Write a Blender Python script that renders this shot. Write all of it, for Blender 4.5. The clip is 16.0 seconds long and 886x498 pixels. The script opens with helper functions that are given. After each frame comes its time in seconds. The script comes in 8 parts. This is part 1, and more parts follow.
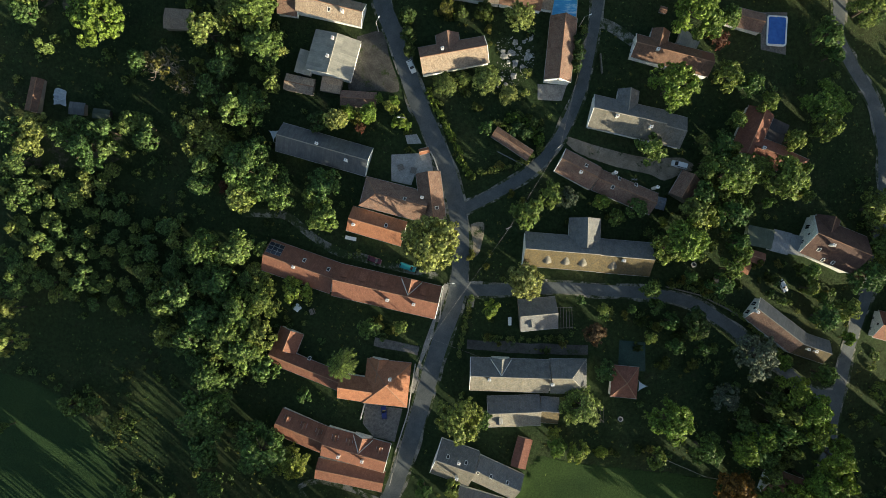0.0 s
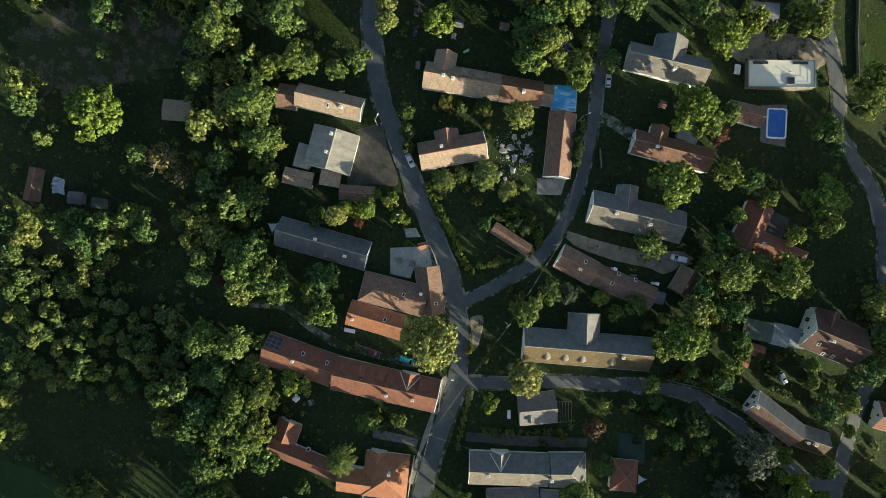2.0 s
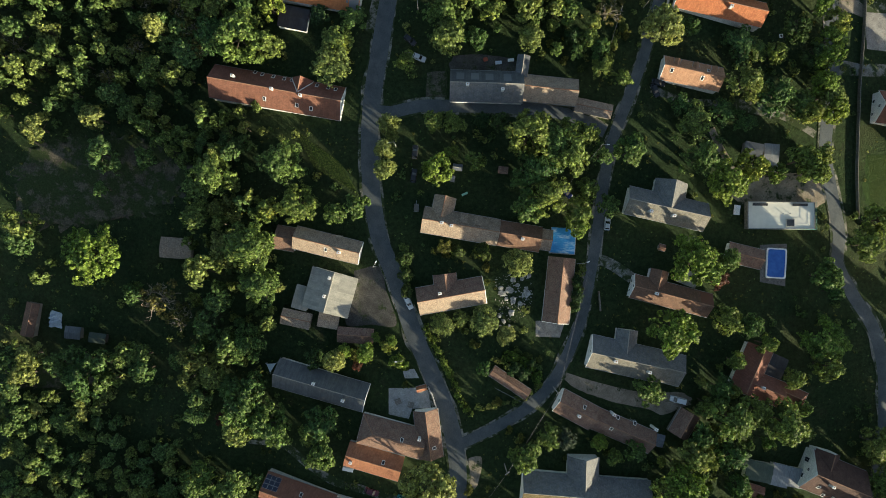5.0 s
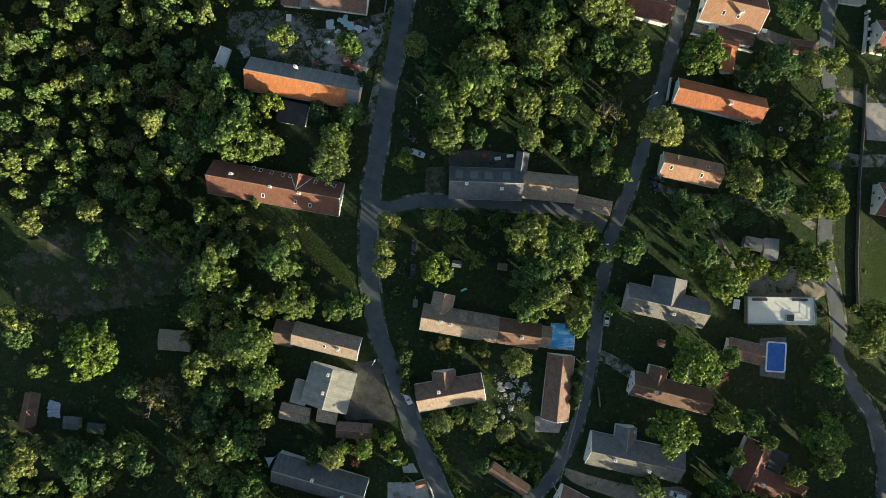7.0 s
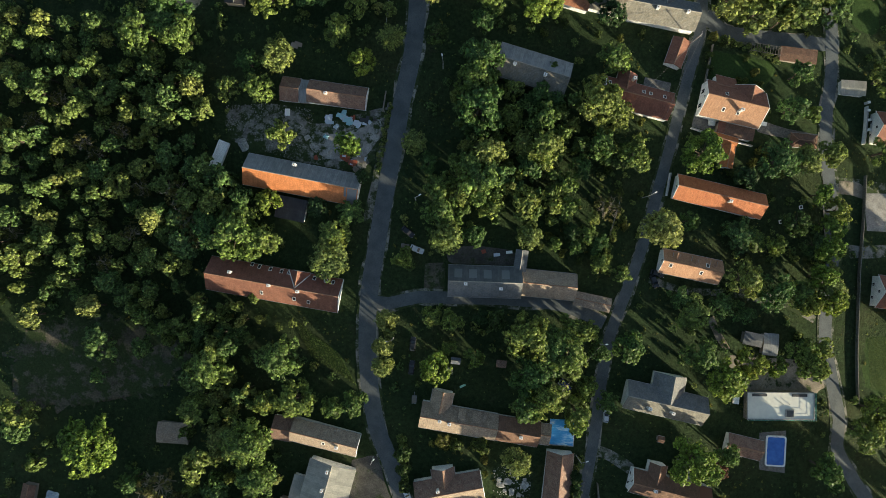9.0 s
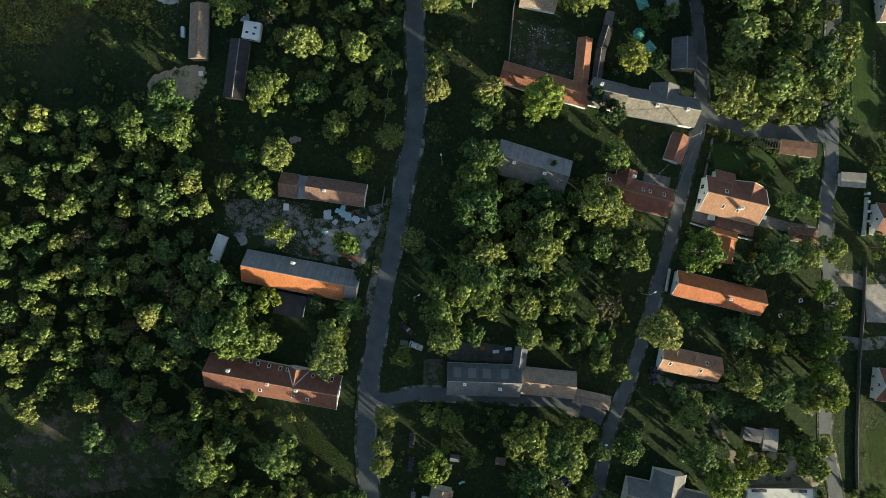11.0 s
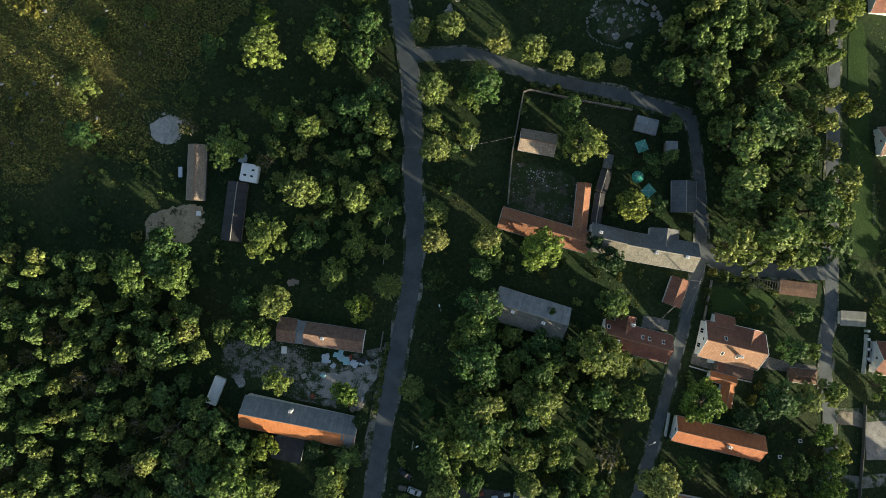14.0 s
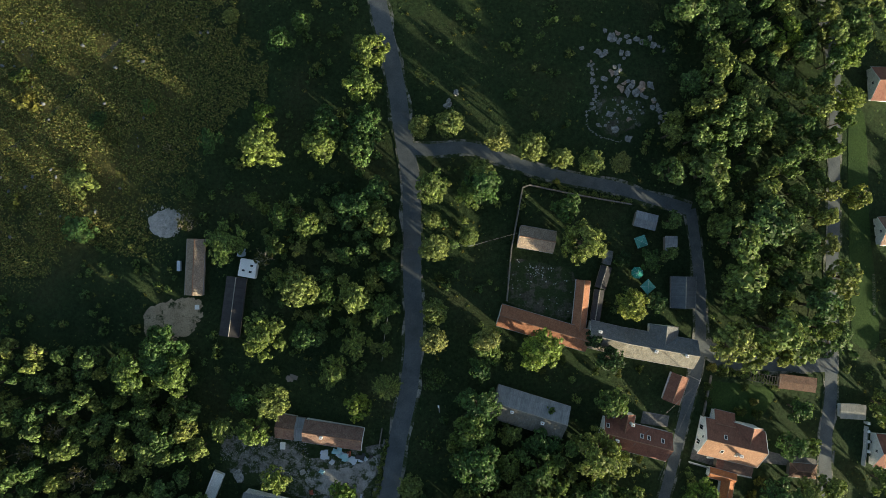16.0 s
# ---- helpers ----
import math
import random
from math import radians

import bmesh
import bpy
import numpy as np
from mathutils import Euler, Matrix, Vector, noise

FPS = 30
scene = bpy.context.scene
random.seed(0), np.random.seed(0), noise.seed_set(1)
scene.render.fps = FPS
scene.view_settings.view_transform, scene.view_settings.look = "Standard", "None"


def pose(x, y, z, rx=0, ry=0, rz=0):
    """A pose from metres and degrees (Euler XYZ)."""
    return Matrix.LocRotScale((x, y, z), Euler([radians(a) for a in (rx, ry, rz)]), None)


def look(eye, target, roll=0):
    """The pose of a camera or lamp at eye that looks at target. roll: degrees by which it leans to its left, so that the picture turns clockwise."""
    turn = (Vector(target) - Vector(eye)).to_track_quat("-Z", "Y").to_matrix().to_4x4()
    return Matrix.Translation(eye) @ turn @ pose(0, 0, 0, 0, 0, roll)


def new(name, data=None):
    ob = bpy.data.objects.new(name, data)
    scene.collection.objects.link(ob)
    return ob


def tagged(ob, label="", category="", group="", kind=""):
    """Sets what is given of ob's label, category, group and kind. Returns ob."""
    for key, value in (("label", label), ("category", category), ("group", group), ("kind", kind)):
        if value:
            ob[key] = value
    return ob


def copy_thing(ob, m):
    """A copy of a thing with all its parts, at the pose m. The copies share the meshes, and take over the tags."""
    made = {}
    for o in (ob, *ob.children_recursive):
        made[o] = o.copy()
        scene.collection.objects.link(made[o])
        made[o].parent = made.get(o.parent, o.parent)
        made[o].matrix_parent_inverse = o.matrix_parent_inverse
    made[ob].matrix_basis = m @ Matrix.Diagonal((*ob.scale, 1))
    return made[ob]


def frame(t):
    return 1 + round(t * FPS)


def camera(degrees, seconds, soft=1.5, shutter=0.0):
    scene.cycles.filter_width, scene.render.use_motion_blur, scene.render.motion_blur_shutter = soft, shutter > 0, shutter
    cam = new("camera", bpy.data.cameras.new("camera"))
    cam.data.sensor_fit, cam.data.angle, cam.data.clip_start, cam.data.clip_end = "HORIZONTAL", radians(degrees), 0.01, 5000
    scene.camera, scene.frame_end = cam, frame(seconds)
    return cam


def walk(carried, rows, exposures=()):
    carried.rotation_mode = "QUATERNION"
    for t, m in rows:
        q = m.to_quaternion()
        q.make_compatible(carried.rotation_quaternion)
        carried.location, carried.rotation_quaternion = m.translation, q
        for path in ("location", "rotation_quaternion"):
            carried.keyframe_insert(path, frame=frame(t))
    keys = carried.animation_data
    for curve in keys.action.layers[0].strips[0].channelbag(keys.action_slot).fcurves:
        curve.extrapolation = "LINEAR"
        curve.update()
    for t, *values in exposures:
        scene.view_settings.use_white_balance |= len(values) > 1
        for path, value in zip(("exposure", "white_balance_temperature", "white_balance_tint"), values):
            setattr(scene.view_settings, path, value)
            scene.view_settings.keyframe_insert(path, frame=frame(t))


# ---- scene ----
# ---------------------------------------------------------------- camera
LENS, HEIGHT, SPEED, DRIFT, AHEAD = 72.98, 185.0, 14.765, 0.15512, 0.779
cam = camera(LENS, 16.0, soft=0.6)
STOPS = 1.3
walk(cam, [(t / 2, pose(DRIFT * (t / 2 - 8), SPEED * t / 2, HEIGHT, AHEAD, 0, 0)) for t in range(33)],
     exposures=[(0.0, STOPS), (16.0, STOPS)])

# ---------------------------------------------------------------- light
SUN_UP, SUN_WAY = 8.8, (0.772, -0.636)
world = bpy.data.worlds.new("sky")
scene.world = world
world.use_nodes = True
wn = world.node_tree.nodes
wn.clear()
sky = wn.new("ShaderNodeTexSky")
sky.sky_type, sky.sun_disc = "NISHITA", False
sky.ozone_density, sky.air_density = 1.0, 1.0
sky.sun_elevation, sky.sun_rotation = radians(SUN_UP), math.atan2(*SUN_WAY)
background = wn.new("ShaderNodeBackground")
background.inputs["Strength"].default_value = 0.1
world_out = wn.new("ShaderNodeOutputWorld")
world.node_tree.links.new(sky.outputs[0], background.inputs["Color"])
world.node_tree.links.new(background.outputs[0], world_out.inputs["Surface"])
sun = new("sun", bpy.data.lights.new("sun", "SUN"))
sun.data.energy, sun.data.angle, sun.data.color = 4.95, radians(0.6), (1.0, 0.895, 0.64)
lift = math.tan(radians(SUN_UP))
sun.matrix_world = look((SUN_WAY[0] * 300, SUN_WAY[1] * 300 + 118, lift * 300), (0, 118, 0))


# ---------------------------------------------------------------- materials
class Nodes:
    """A short hand for node materials."""

    def __init__(self, name, rough=0.85, spec=0.25):
        self.mat = bpy.data.materials.new(name)
        self.mat.use_nodes = True
        self.tree = self.mat.node_tree
        self.bsdf = self.tree.nodes["Principled BSDF"]
        self.bsdf.inputs["Roughness"].default_value = rough
        self.bsdf.inputs["Specular IOR Level"].default_value = spec
        self.out = self.tree.nodes["Material Output"]

    def add(self, kind, **values):
        node = self.tree.nodes.new("ShaderNode" + kind)
        for key, value in values.items():
            node.inputs[key.replace("_", " ")].default_value = value
        return node

    def link(self, a, b):
        self.tree.links.new(a, b)

    def place(self, kind="Object"):
        return self.add("TexCoord").outputs[kind]

    def noise(self, scale, detail=4.0, where=None, rough=0.6):
        node = self.add("TexNoise", Scale=scale, Detail=detail, Roughness=rough)
        self.link(where or self.place(), node.inputs["Vector"])
        return node.outputs["Fac"]

    def ramp(self, fac, *stops):
        node = self.tree.nodes.new("ShaderNodeValToRGB")
        ends = node.color_ramp.elements
        while len(ends) < len(stops):
            ends.new(0.5)
        for e, (at, colour) in zip(ends, stops):
            e.position, e.color = at, (*colour, 1)
        self.link(fac, node.inputs["Fac"])
        return node.outputs["Color"]

    def mix(self, fac, a, b, how="MIX"):
        node = self.tree.nodes.new("ShaderNodeMix")
        node.data_type, node.blend_type = "RGBA", how
        for socket, value in ((node.inputs[0], fac), (node.inputs[6], a), (node.inputs[7], b)):
            if isinstance(value, (int, float)):
                socket.default_value = value
            elif isinstance(value, tuple):
                socket.default_value = (*value, 1)
            else:
                self.link(value, socket)
        return node.outputs[2]

    def maths(self, how, a, b=0.0):
        node = self.tree.nodes.new("ShaderNodeMath")
        node.operation = how
        for socket, value in zip(node.inputs, (a, b)):
            if isinstance(value, (int, float)):
                socket.default_value = value
            else:
                self.link(value, socket)
        return node.outputs[0]

    def bump(self, height, strength=0.4, distance=0.05):
        node = self.add("Bump", Strength=strength, Distance=distance)
        self.link(height, node.inputs["Height"])
        self.link(node.outputs[0], self.bsdf.inputs["Normal"])

    def colour(self, socket):
        self.link(socket, self.bsdf.inputs["Base Color"])
        return self.mat


def grey(v):
    return (v, v, v)


def surface(name, dark, light, scale=1.5, fine=9.0, rough=0.9, bump=0.3, depth=0.04, spec=0.2, weeds=0.0, weed=(0.032, 0.05, 0.017)):
    """Plain weathered stuff: two colours by broad noise, speckled by fine noise; weeds: the share overgrown with grass."""
    n = Nodes(name, rough, spec)
    at = n.place("Object")
    base = n.ramp(n.noise(scale, 5, at), (0.32, dark), (0.68, light))
    if weeds:
        cover = n.ramp(n.noise(0.22, 8, at, 0.75), (0.36 + 0.26 * weeds, grey(1)), (0.44 + 0.26 * weeds, grey(0)))
        base = n.mix(cover, base, weed)
    speck = n.ramp(n.noise(fine, 3, at), (0.3, grey(0.62)), (0.7, grey(1.25)))
    n.bump(n.noise(fine * 1.7, 4, at), bump, depth)
    return n.colour(n.mix(1.0, base, speck, "MULTIPLY"))


def roofing(name, dark, light, patch_colour, tile=(0.3, 0.34), rough=0.8, moss=0.35, gap=0.68, speckle=0.22):
    """Rows of tiles in metres on the slope, with weathered patches."""
    n = Nodes(name, rough, 0.25)
    at = n.place("UV")
    info = n.tree.nodes.new("ShaderNodeObjectInfo")
    brick = n.tree.nodes.new("ShaderNodeTexBrick")
    n.link(at, brick.inputs["Vector"])
    for key, value in (("Color1", (0.86, 0.86, 0.86, 1)), ("Color2", (1.12, 1.1, 1.07, 1)), ("Mortar", (gap, gap, gap, 1)),
                       ("Scale", 1.0), ("Mortar Size", 0.03), ("Brick Width", tile[0]), ("Row Height", tile[1])):
        brick.inputs[key].default_value = value
    base = n.ramp(n.noise(0.55, 6, at), (0.3, dark), (0.7, light))
    stain = n.ramp(n.noise(0.9, 7, at, 0.7), (0.62 - moss * 0.3, grey(0)), (0.8, grey(1)))
    streak = n.add("Mapping", Scale=(2.2, 0.25, 1))
    n.link(at, streak.inputs["Vector"])
    run = n.ramp(n.noise(1.0, 5, streak.outputs[0]), (0.3, grey(0.82)), (0.7, grey(1.12)))
    base = n.mix(stain, base, patch_colour)
    base = n.mix(1.0, base, brick.outputs["Color"], "MULTIPLY")
    base = n.mix(0.8, base, run, "MULTIPLY")
    tone = n.ramp(info.outputs["Random"], (0.0, grey(0.86)), (1.0, grey(1.12)))
    fleck = n.ramp(n.noise(2.9, 5, at, 0.85), (0.3, grey(1 - speckle)), (0.7, grey(1 + speckle)))
    base = n.mix(1.0, n.mix(1.0, base, fleck, "MULTIPLY"), tone, "MULTIPLY")
    n.bump(n.maths("ADD", n.maths("MULTIPLY", brick.outputs["Fac"], -1.0), n.noise(5.0, 3, at)), 0.55, 0.05)
    return n.colour(base)


def leafage(name, a, b, c, light=0.28, mixed=False):
    """Leaves: hue by tree, tone by leaf, light through the blade."""
    n = Nodes(name, 0.62, 0.3)
    info = n.tree.nodes.new("ShaderNodeObjectInfo")
    geo = n.tree.nodes.new("ShaderNodeNewGeometry")
    pick = info.outputs["Random"]
    if mixed:
        own = n.tree.nodes.new("ShaderNodeAttribute")
        own.attribute_name = "hue"
        pick = own.outputs["Fac"]
    a, b, c = (tuple(v * f for v, f in zip(x, (1.22, 1.22, 1.1))) for x in (a, b, c))
    hue = n.ramp(pick, (0.0, tuple(v * f for v, f in zip(a, (0.92, 0.96, 0.92)))), (0.22, a), (0.55, b), (0.85, c), (1.0, tuple(v * f for v, f in zip(c, (1.05, 0.98, 1.1)))))
    tone = n.ramp(geo.outputs["Random Per Island"], (0.0, grey(0.31)), (0.5, grey(0.78)), (1.0, grey(1.78)))
    clump = n.ramp(n.noise(1.6, 3), (0.3, (0.8, 0.86, 0.9)), (0.7, (1.25, 1.16, 0.9)))
    colour = n.mix(1.0, n.mix(1.0, hue, tone, "MULTIPLY"), clump, "MULTIPLY")
    n.colour(colour)
    glow = n.tree.nodes.new("ShaderNodeBsdfTranslucent")
    n.link(colour, glow.inputs["Color"])
    both = n.tree.nodes.new("ShaderNodeMixShader")
    both.inputs[0].default_value = light
    n.link(n.bsdf.outputs[0], both.inputs[1])
    n.link(glow.outputs[0], both.inputs[2])
    n.link(both.outputs[0], n.out.inputs["Surface"])
    return n.mat


def plain(name, colour, rough=0.5, metal=0.0, spec=0.4, wear=0.12, scale=6.0):
    n = Nodes(name, rough, spec)
    n.bsdf.inputs["Metallic"].default_value = metal
    low, high = (tuple(v * f for v in colour) for f in (1 - wear, 1 + wear))
    return n.colour(n.ramp(n.noise(scale, 4), (0.3, low), (0.7, high)))


def grass_material():
    """Rough grass, drier and browner on the open meadow in the north-west."""
    n = Nodes("grass", 0.95, 0.1)
    at = n.place("Object")
    broad = n.ramp(n.noise(0.035, 6, at, 0.65), (0.3, (0.022, 0.041, 0.017)), (0.5, (0.032, 0.054, 0.021)), (0.72, (0.05, 0.061, 0.027)))
    worn = n.ramp(n.noise(0.16, 6, at, 0.7), (0.58, grey(0)), (0.78, grey(0.55)))
    base = n.mix(worn, broad, (0.065, 0.062, 0.04))
    dry = n.ramp(n.noise(0.06, 7, at, 0.72), (0.3, (0.06, 0.072, 0.024)), (0.5, (0.125, 0.112, 0.038)), (0.72, (0.20, 0.16, 0.062)))
    split = n.tree.nodes.new("ShaderNodeSeparateXYZ")
    n.link(at, split.inputs[0])
    wob = n.maths("MULTIPLY", n.maths("SUBTRACT", n.noise(0.045, 5, at, 0.7), 0.5), 70.0)
    west = n.maths("ADD", n.maths("MULTIPLY", split.outputs["X"], -1.0), wob)
    north = n.maths("ADD", split.outputs["Y"], wob)
    mask_w = n.ramp(n.maths("DIVIDE", n.maths("SUBTRACT", west, 80.0), 30.0), (0.0, grey(0)), (1.0, grey(1)))
    mask_n = n.ramp(n.maths("DIVIDE", n.maths("SUBTRACT", north, 238.0), 30.0), (0.0, grey(0)), (1.0, grey(1)))
    base = n.mix(n.mix(1.0, mask_w, mask_n, "MULTIPLY"), base, dry)
    tuft = n.ramp(n.noise(0.9, 7, at, 0.8), (0.3, grey(0.4)), (0.7, grey(1.6)))
    n.bump(n.noise(1.8, 6, at, 0.75), 1.0, 1.1)
    return n.colour(n.mix(1.0, base, tuft, "MULTIPLY"))


def lawn_material(name="lawn", low=(0.024, 0.05, 0.016), high=(0.042, 0.074, 0.02)):
    n = Nodes(name, 0.95, 0.1)
    at = n.place("Object")
    broad = n.ramp(n.noise(0.05, 5, at, 0.6), (0.3, low), (0.7, high))
    tuft = n.ramp(n.noise(1.8, 5, at, 0.75), (0.3, grey(0.65)), (0.7, grey(1.35)))
    n.bump(n.noise(2.6, 5, at, 0.7), 0.9, 0.5)
    return n.colour(n.mix(1.0, broad, tuft, "MULTIPLY"))


MAT = dict(
    lawn=lawn_material(),
    pasture=lawn_material("pasture", (0.02, 0.045, 0.018), (0.036, 0.064, 0.022)),
    grass=grass_material(),
    asphalt=surface("asphalt", (0.072, 0.083, 0.089), (0.115, 0.128, 0.133), 0.25, 6, 0.85, 0.15, 0.01),
    verge=surface("gravel_verge", (0.12, 0.115, 0.095), (0.29, 0.28, 0.25), 0.4, 4, 0.95, 0.4, 0.05, weeds=0.45),
    dirt=surface("bare_earth", (0.16, 0.135, 0.10), (0.31, 0.265, 0.205), 0.3, 4, 0.95, 0.4, 0.06, weeds=0.12),
    dark_gravel=surface("dark_gravel", (0.052, 0.05, 0.045), (0.098, 0.093, 0.083), 0.35, 3, 0.95, 0.5, 0.05, weeds=0.05),
    sand=surface("pale_sand", (0.27, 0.215, 0.145), (0.41, 0.33, 0.225), 0.3, 3, 0.95, 0.4, 0.06, weeds=0.08),
    mud=surface("trodden_earth", (0.05, 0.048, 0.036), (0.12, 0.105, 0.08), 0.25, 2, 0.95, 0.8, 0.15, weeds=0.5),
    rubble=surface("gravel", (0.11, 0.106, 0.098), (0.30, 0.29, 0.27), 0.5, 2.2, 0.95, 0.9, 0.2, weeds=0.5),
    quarry=surface("quarry_floor", (0.06, 0.058, 0.052), (0.19, 0.183, 0.165), 0.4, 2.2, 0.95, 0.9, 0.2, weeds=0.55),
    dust=surface("pale_dust", (0.19, 0.187, 0.178), (0.36, 0.352, 0.335), 0.3, 3.0, 0.95, 0.4, 0.06, weeds=0.25),
    paving=surface("stone_paving", (0.19, 0.18, 0.165), (0.30, 0.29, 0.27), 0.5, 3, 0.9, 0.3, 0.03),
    cobble=surface("cobbles", (0.10, 0.095, 0.09), (0.20, 0.19, 0.175), 1.2, 4, 0.9, 0.7, 0.05),
    brown_tile=roofing("brown_tile", (0.135, 0.078, 0.056), (0.225, 0.13, 0.09), (0.14, 0.11, 0.09)),
    terracotta=roofing("terracotta_tile", (0.185, 0.083, 0.057), (0.265, 0.122, 0.083), (0.19, 0.12, 0.088), moss=0.25),
    orange_tile=roofing("orange_tile", (0.30, 0.125, 0.07), (0.40, 0.185, 0.105), (0.31, 0.175, 0.11), moss=0.15),
    bright_orange=roofing("bright_orange_tile", (0.42, 0.148, 0.056), (0.53, 0.205, 0.082), (0.42, 0.18, 0.09), moss=0.05),
    dark_felt=roofing("dark_felt_roof", (0.045, 0.042, 0.044), (0.065, 0.062, 0.064), (0.07, 0.066, 0.064), (1.0, 5.0), 0.85, 0.1, 0.8),
    red_tile=roofing("red_tile", (0.18, 0.075, 0.054), (0.26, 0.115, 0.082), (0.19, 0.115, 0.09), moss=0.25),
    # Grey slate with some blue of skylit shade mixed into its colour.
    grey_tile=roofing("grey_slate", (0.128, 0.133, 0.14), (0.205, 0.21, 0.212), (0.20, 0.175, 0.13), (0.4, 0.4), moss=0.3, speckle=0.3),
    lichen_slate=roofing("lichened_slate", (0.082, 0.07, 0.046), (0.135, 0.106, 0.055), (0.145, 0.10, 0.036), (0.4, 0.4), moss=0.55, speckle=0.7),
    old_tile=roofing("old_clay_tile", (0.165, 0.098, 0.076), (0.275, 0.172, 0.13), (0.25, 0.195, 0.155), moss=0.5, speckle=0.75),
    tan_tile=roofing("tan_tile", (0.26, 0.195, 0.145), (0.41, 0.32, 0.24), (0.35, 0.30, 0.24), moss=0.5, speckle=0.7),
    # The same slate, weathered, with warm sunlight put into its colour.
    sunlit_slate=roofing("sunlit_weathered_slate", (0.145, 0.14, 0.122), (0.245, 0.232, 0.198), (0.20, 0.165, 0.11), (0.4, 0.4), moss=0.45, speckle=0.45),
    vivid_red=roofing("vivid_red_tile", (0.37, 0.122, 0.056), (0.48, 0.184, 0.082), (0.33, 0.16, 0.10), moss=0.12),
    green_felt=roofing("green_felt_roof", (0.05, 0.072, 0.06), (0.075, 0.10, 0.082), (0.07, 0.07, 0.06), (1.0, 5.0), 0.85, 0.1, 0.85),
    dark_sheet=roofing("dark_metal_sheet", (0.085, 0.095, 0.105), (0.13, 0.14, 0.15), (0.12, 0.115, 0.11), (0.6, 6.0), 0.55, 0.05, 0.75),
    salmon_tile=roofing("salmon_tile", (0.36, 0.195, 0.118), (0.46, 0.265, 0.165), (0.36, 0.24, 0.16), moss=0.1),
    pale_sheet=roofing("pale_roof_sheet", (0.17, 0.185, 0.20), (0.25, 0.265, 0.28), (0.2, 0.2, 0.19), (0.4, 3.0), 0.5, 0.1, 0.8),
    dark_brown=roofing("dark_brown_tile", (0.085, 0.048, 0.04), (0.14, 0.082, 0.066), (0.1, 0.075, 0.06), moss=0.15),
    net=surface("dark_green_cover", (0.018, 0.042, 0.036), (0.028, 0.06, 0.05), 0.5, 3.0, 0.7, 0.1, 0.01),
    metal=roofing("grey_metal_roof", (0.18, 0.195, 0.21), (0.27, 0.285, 0.30), (0.17, 0.15, 0.12), (0.5, 6.0), 0.5, 0.05, 0.7),
    felt=roofing("pale_felt_roof", (0.24, 0.24, 0.215), (0.335, 0.325, 0.285), (0.24, 0.225, 0.19), (1.0, 6.0), 0.9, 0.1, 0.85),
    tarp=roofing("faded_sheeting", (0.10, 0.12, 0.15), (0.20, 0.22, 0.25), (0.16, 0.10, 0.07), (0.7, 0.9), 0.6, 0.35, 0.7),
    plaster=surface("white_plaster", (0.72, 0.71, 0.67), (0.86, 0.85, 0.81), 0.6, 5, 0.9, 0.1, 0.01),
    stone=surface("stone_wall", (0.13, 0.12, 0.10), (0.26, 0.24, 0.20), 1.6, 3.5, 0.95, 0.8, 0.08),
    white=plain("white_paint", (0.78, 0.78, 0.76), 0.6),
    wood=plain("brown_wood", (0.16, 0.09, 0.05), 0.75),
    old_wood=plain("weathered_wood", (0.22, 0.19, 0.16), 0.85),
    bark=surface("bark", (0.06, 0.048, 0.036), (0.14, 0.115, 0.09), 2.0, 9, 0.95, 0.8, 0.05),
    pale_bark=surface("pale_bark", (0.26, 0.22, 0.17), (0.42, 0.36, 0.28), 2.0, 9, 0.9, 0.5, 0.03),
    concrete=surface("concrete", (0.28, 0.275, 0.26), (0.42, 0.41, 0.39), 0.7, 5, 0.9, 0.2, 0.02),
    steel=plain("galvanised_steel", (0.35, 0.36, 0.37), 0.45, 0.8),
    dark=plain("dark_metal", (0.03, 0.032, 0.035), 0.5),
    cap=surface("chimney_render", (0.55, 0.53, 0.49), (0.74, 0.72, 0.67), 1.5, 6, 0.9, 0.2, 0.02),
    brick=surface("chimney_brick", (0.22, 0.10, 0.065), (0.34, 0.17, 0.11), 2.5, 7, 0.9, 0.3, 0.03),
    ridge=surface("ridge_tile", (0.24, 0.13, 0.085), (0.36, 0.21, 0.14), 2.0, 6, 0.85, 0.2, 0.02),
    grey_ridge=surface("grey_ridge_tile", (0.26, 0.24, 0.21), (0.36, 0.34, 0.3), 2.0, 6, 0.85, 0.2, 0.02),
)


def glass_material():
    n = Nodes("window_glass", 0.06, 0.5)
    return n.colour(n.ramp(n.noise(0.7, 2), (0.3, (0.02, 0.025, 0.03)), (0.7, (0.035, 0.04, 0.045))))


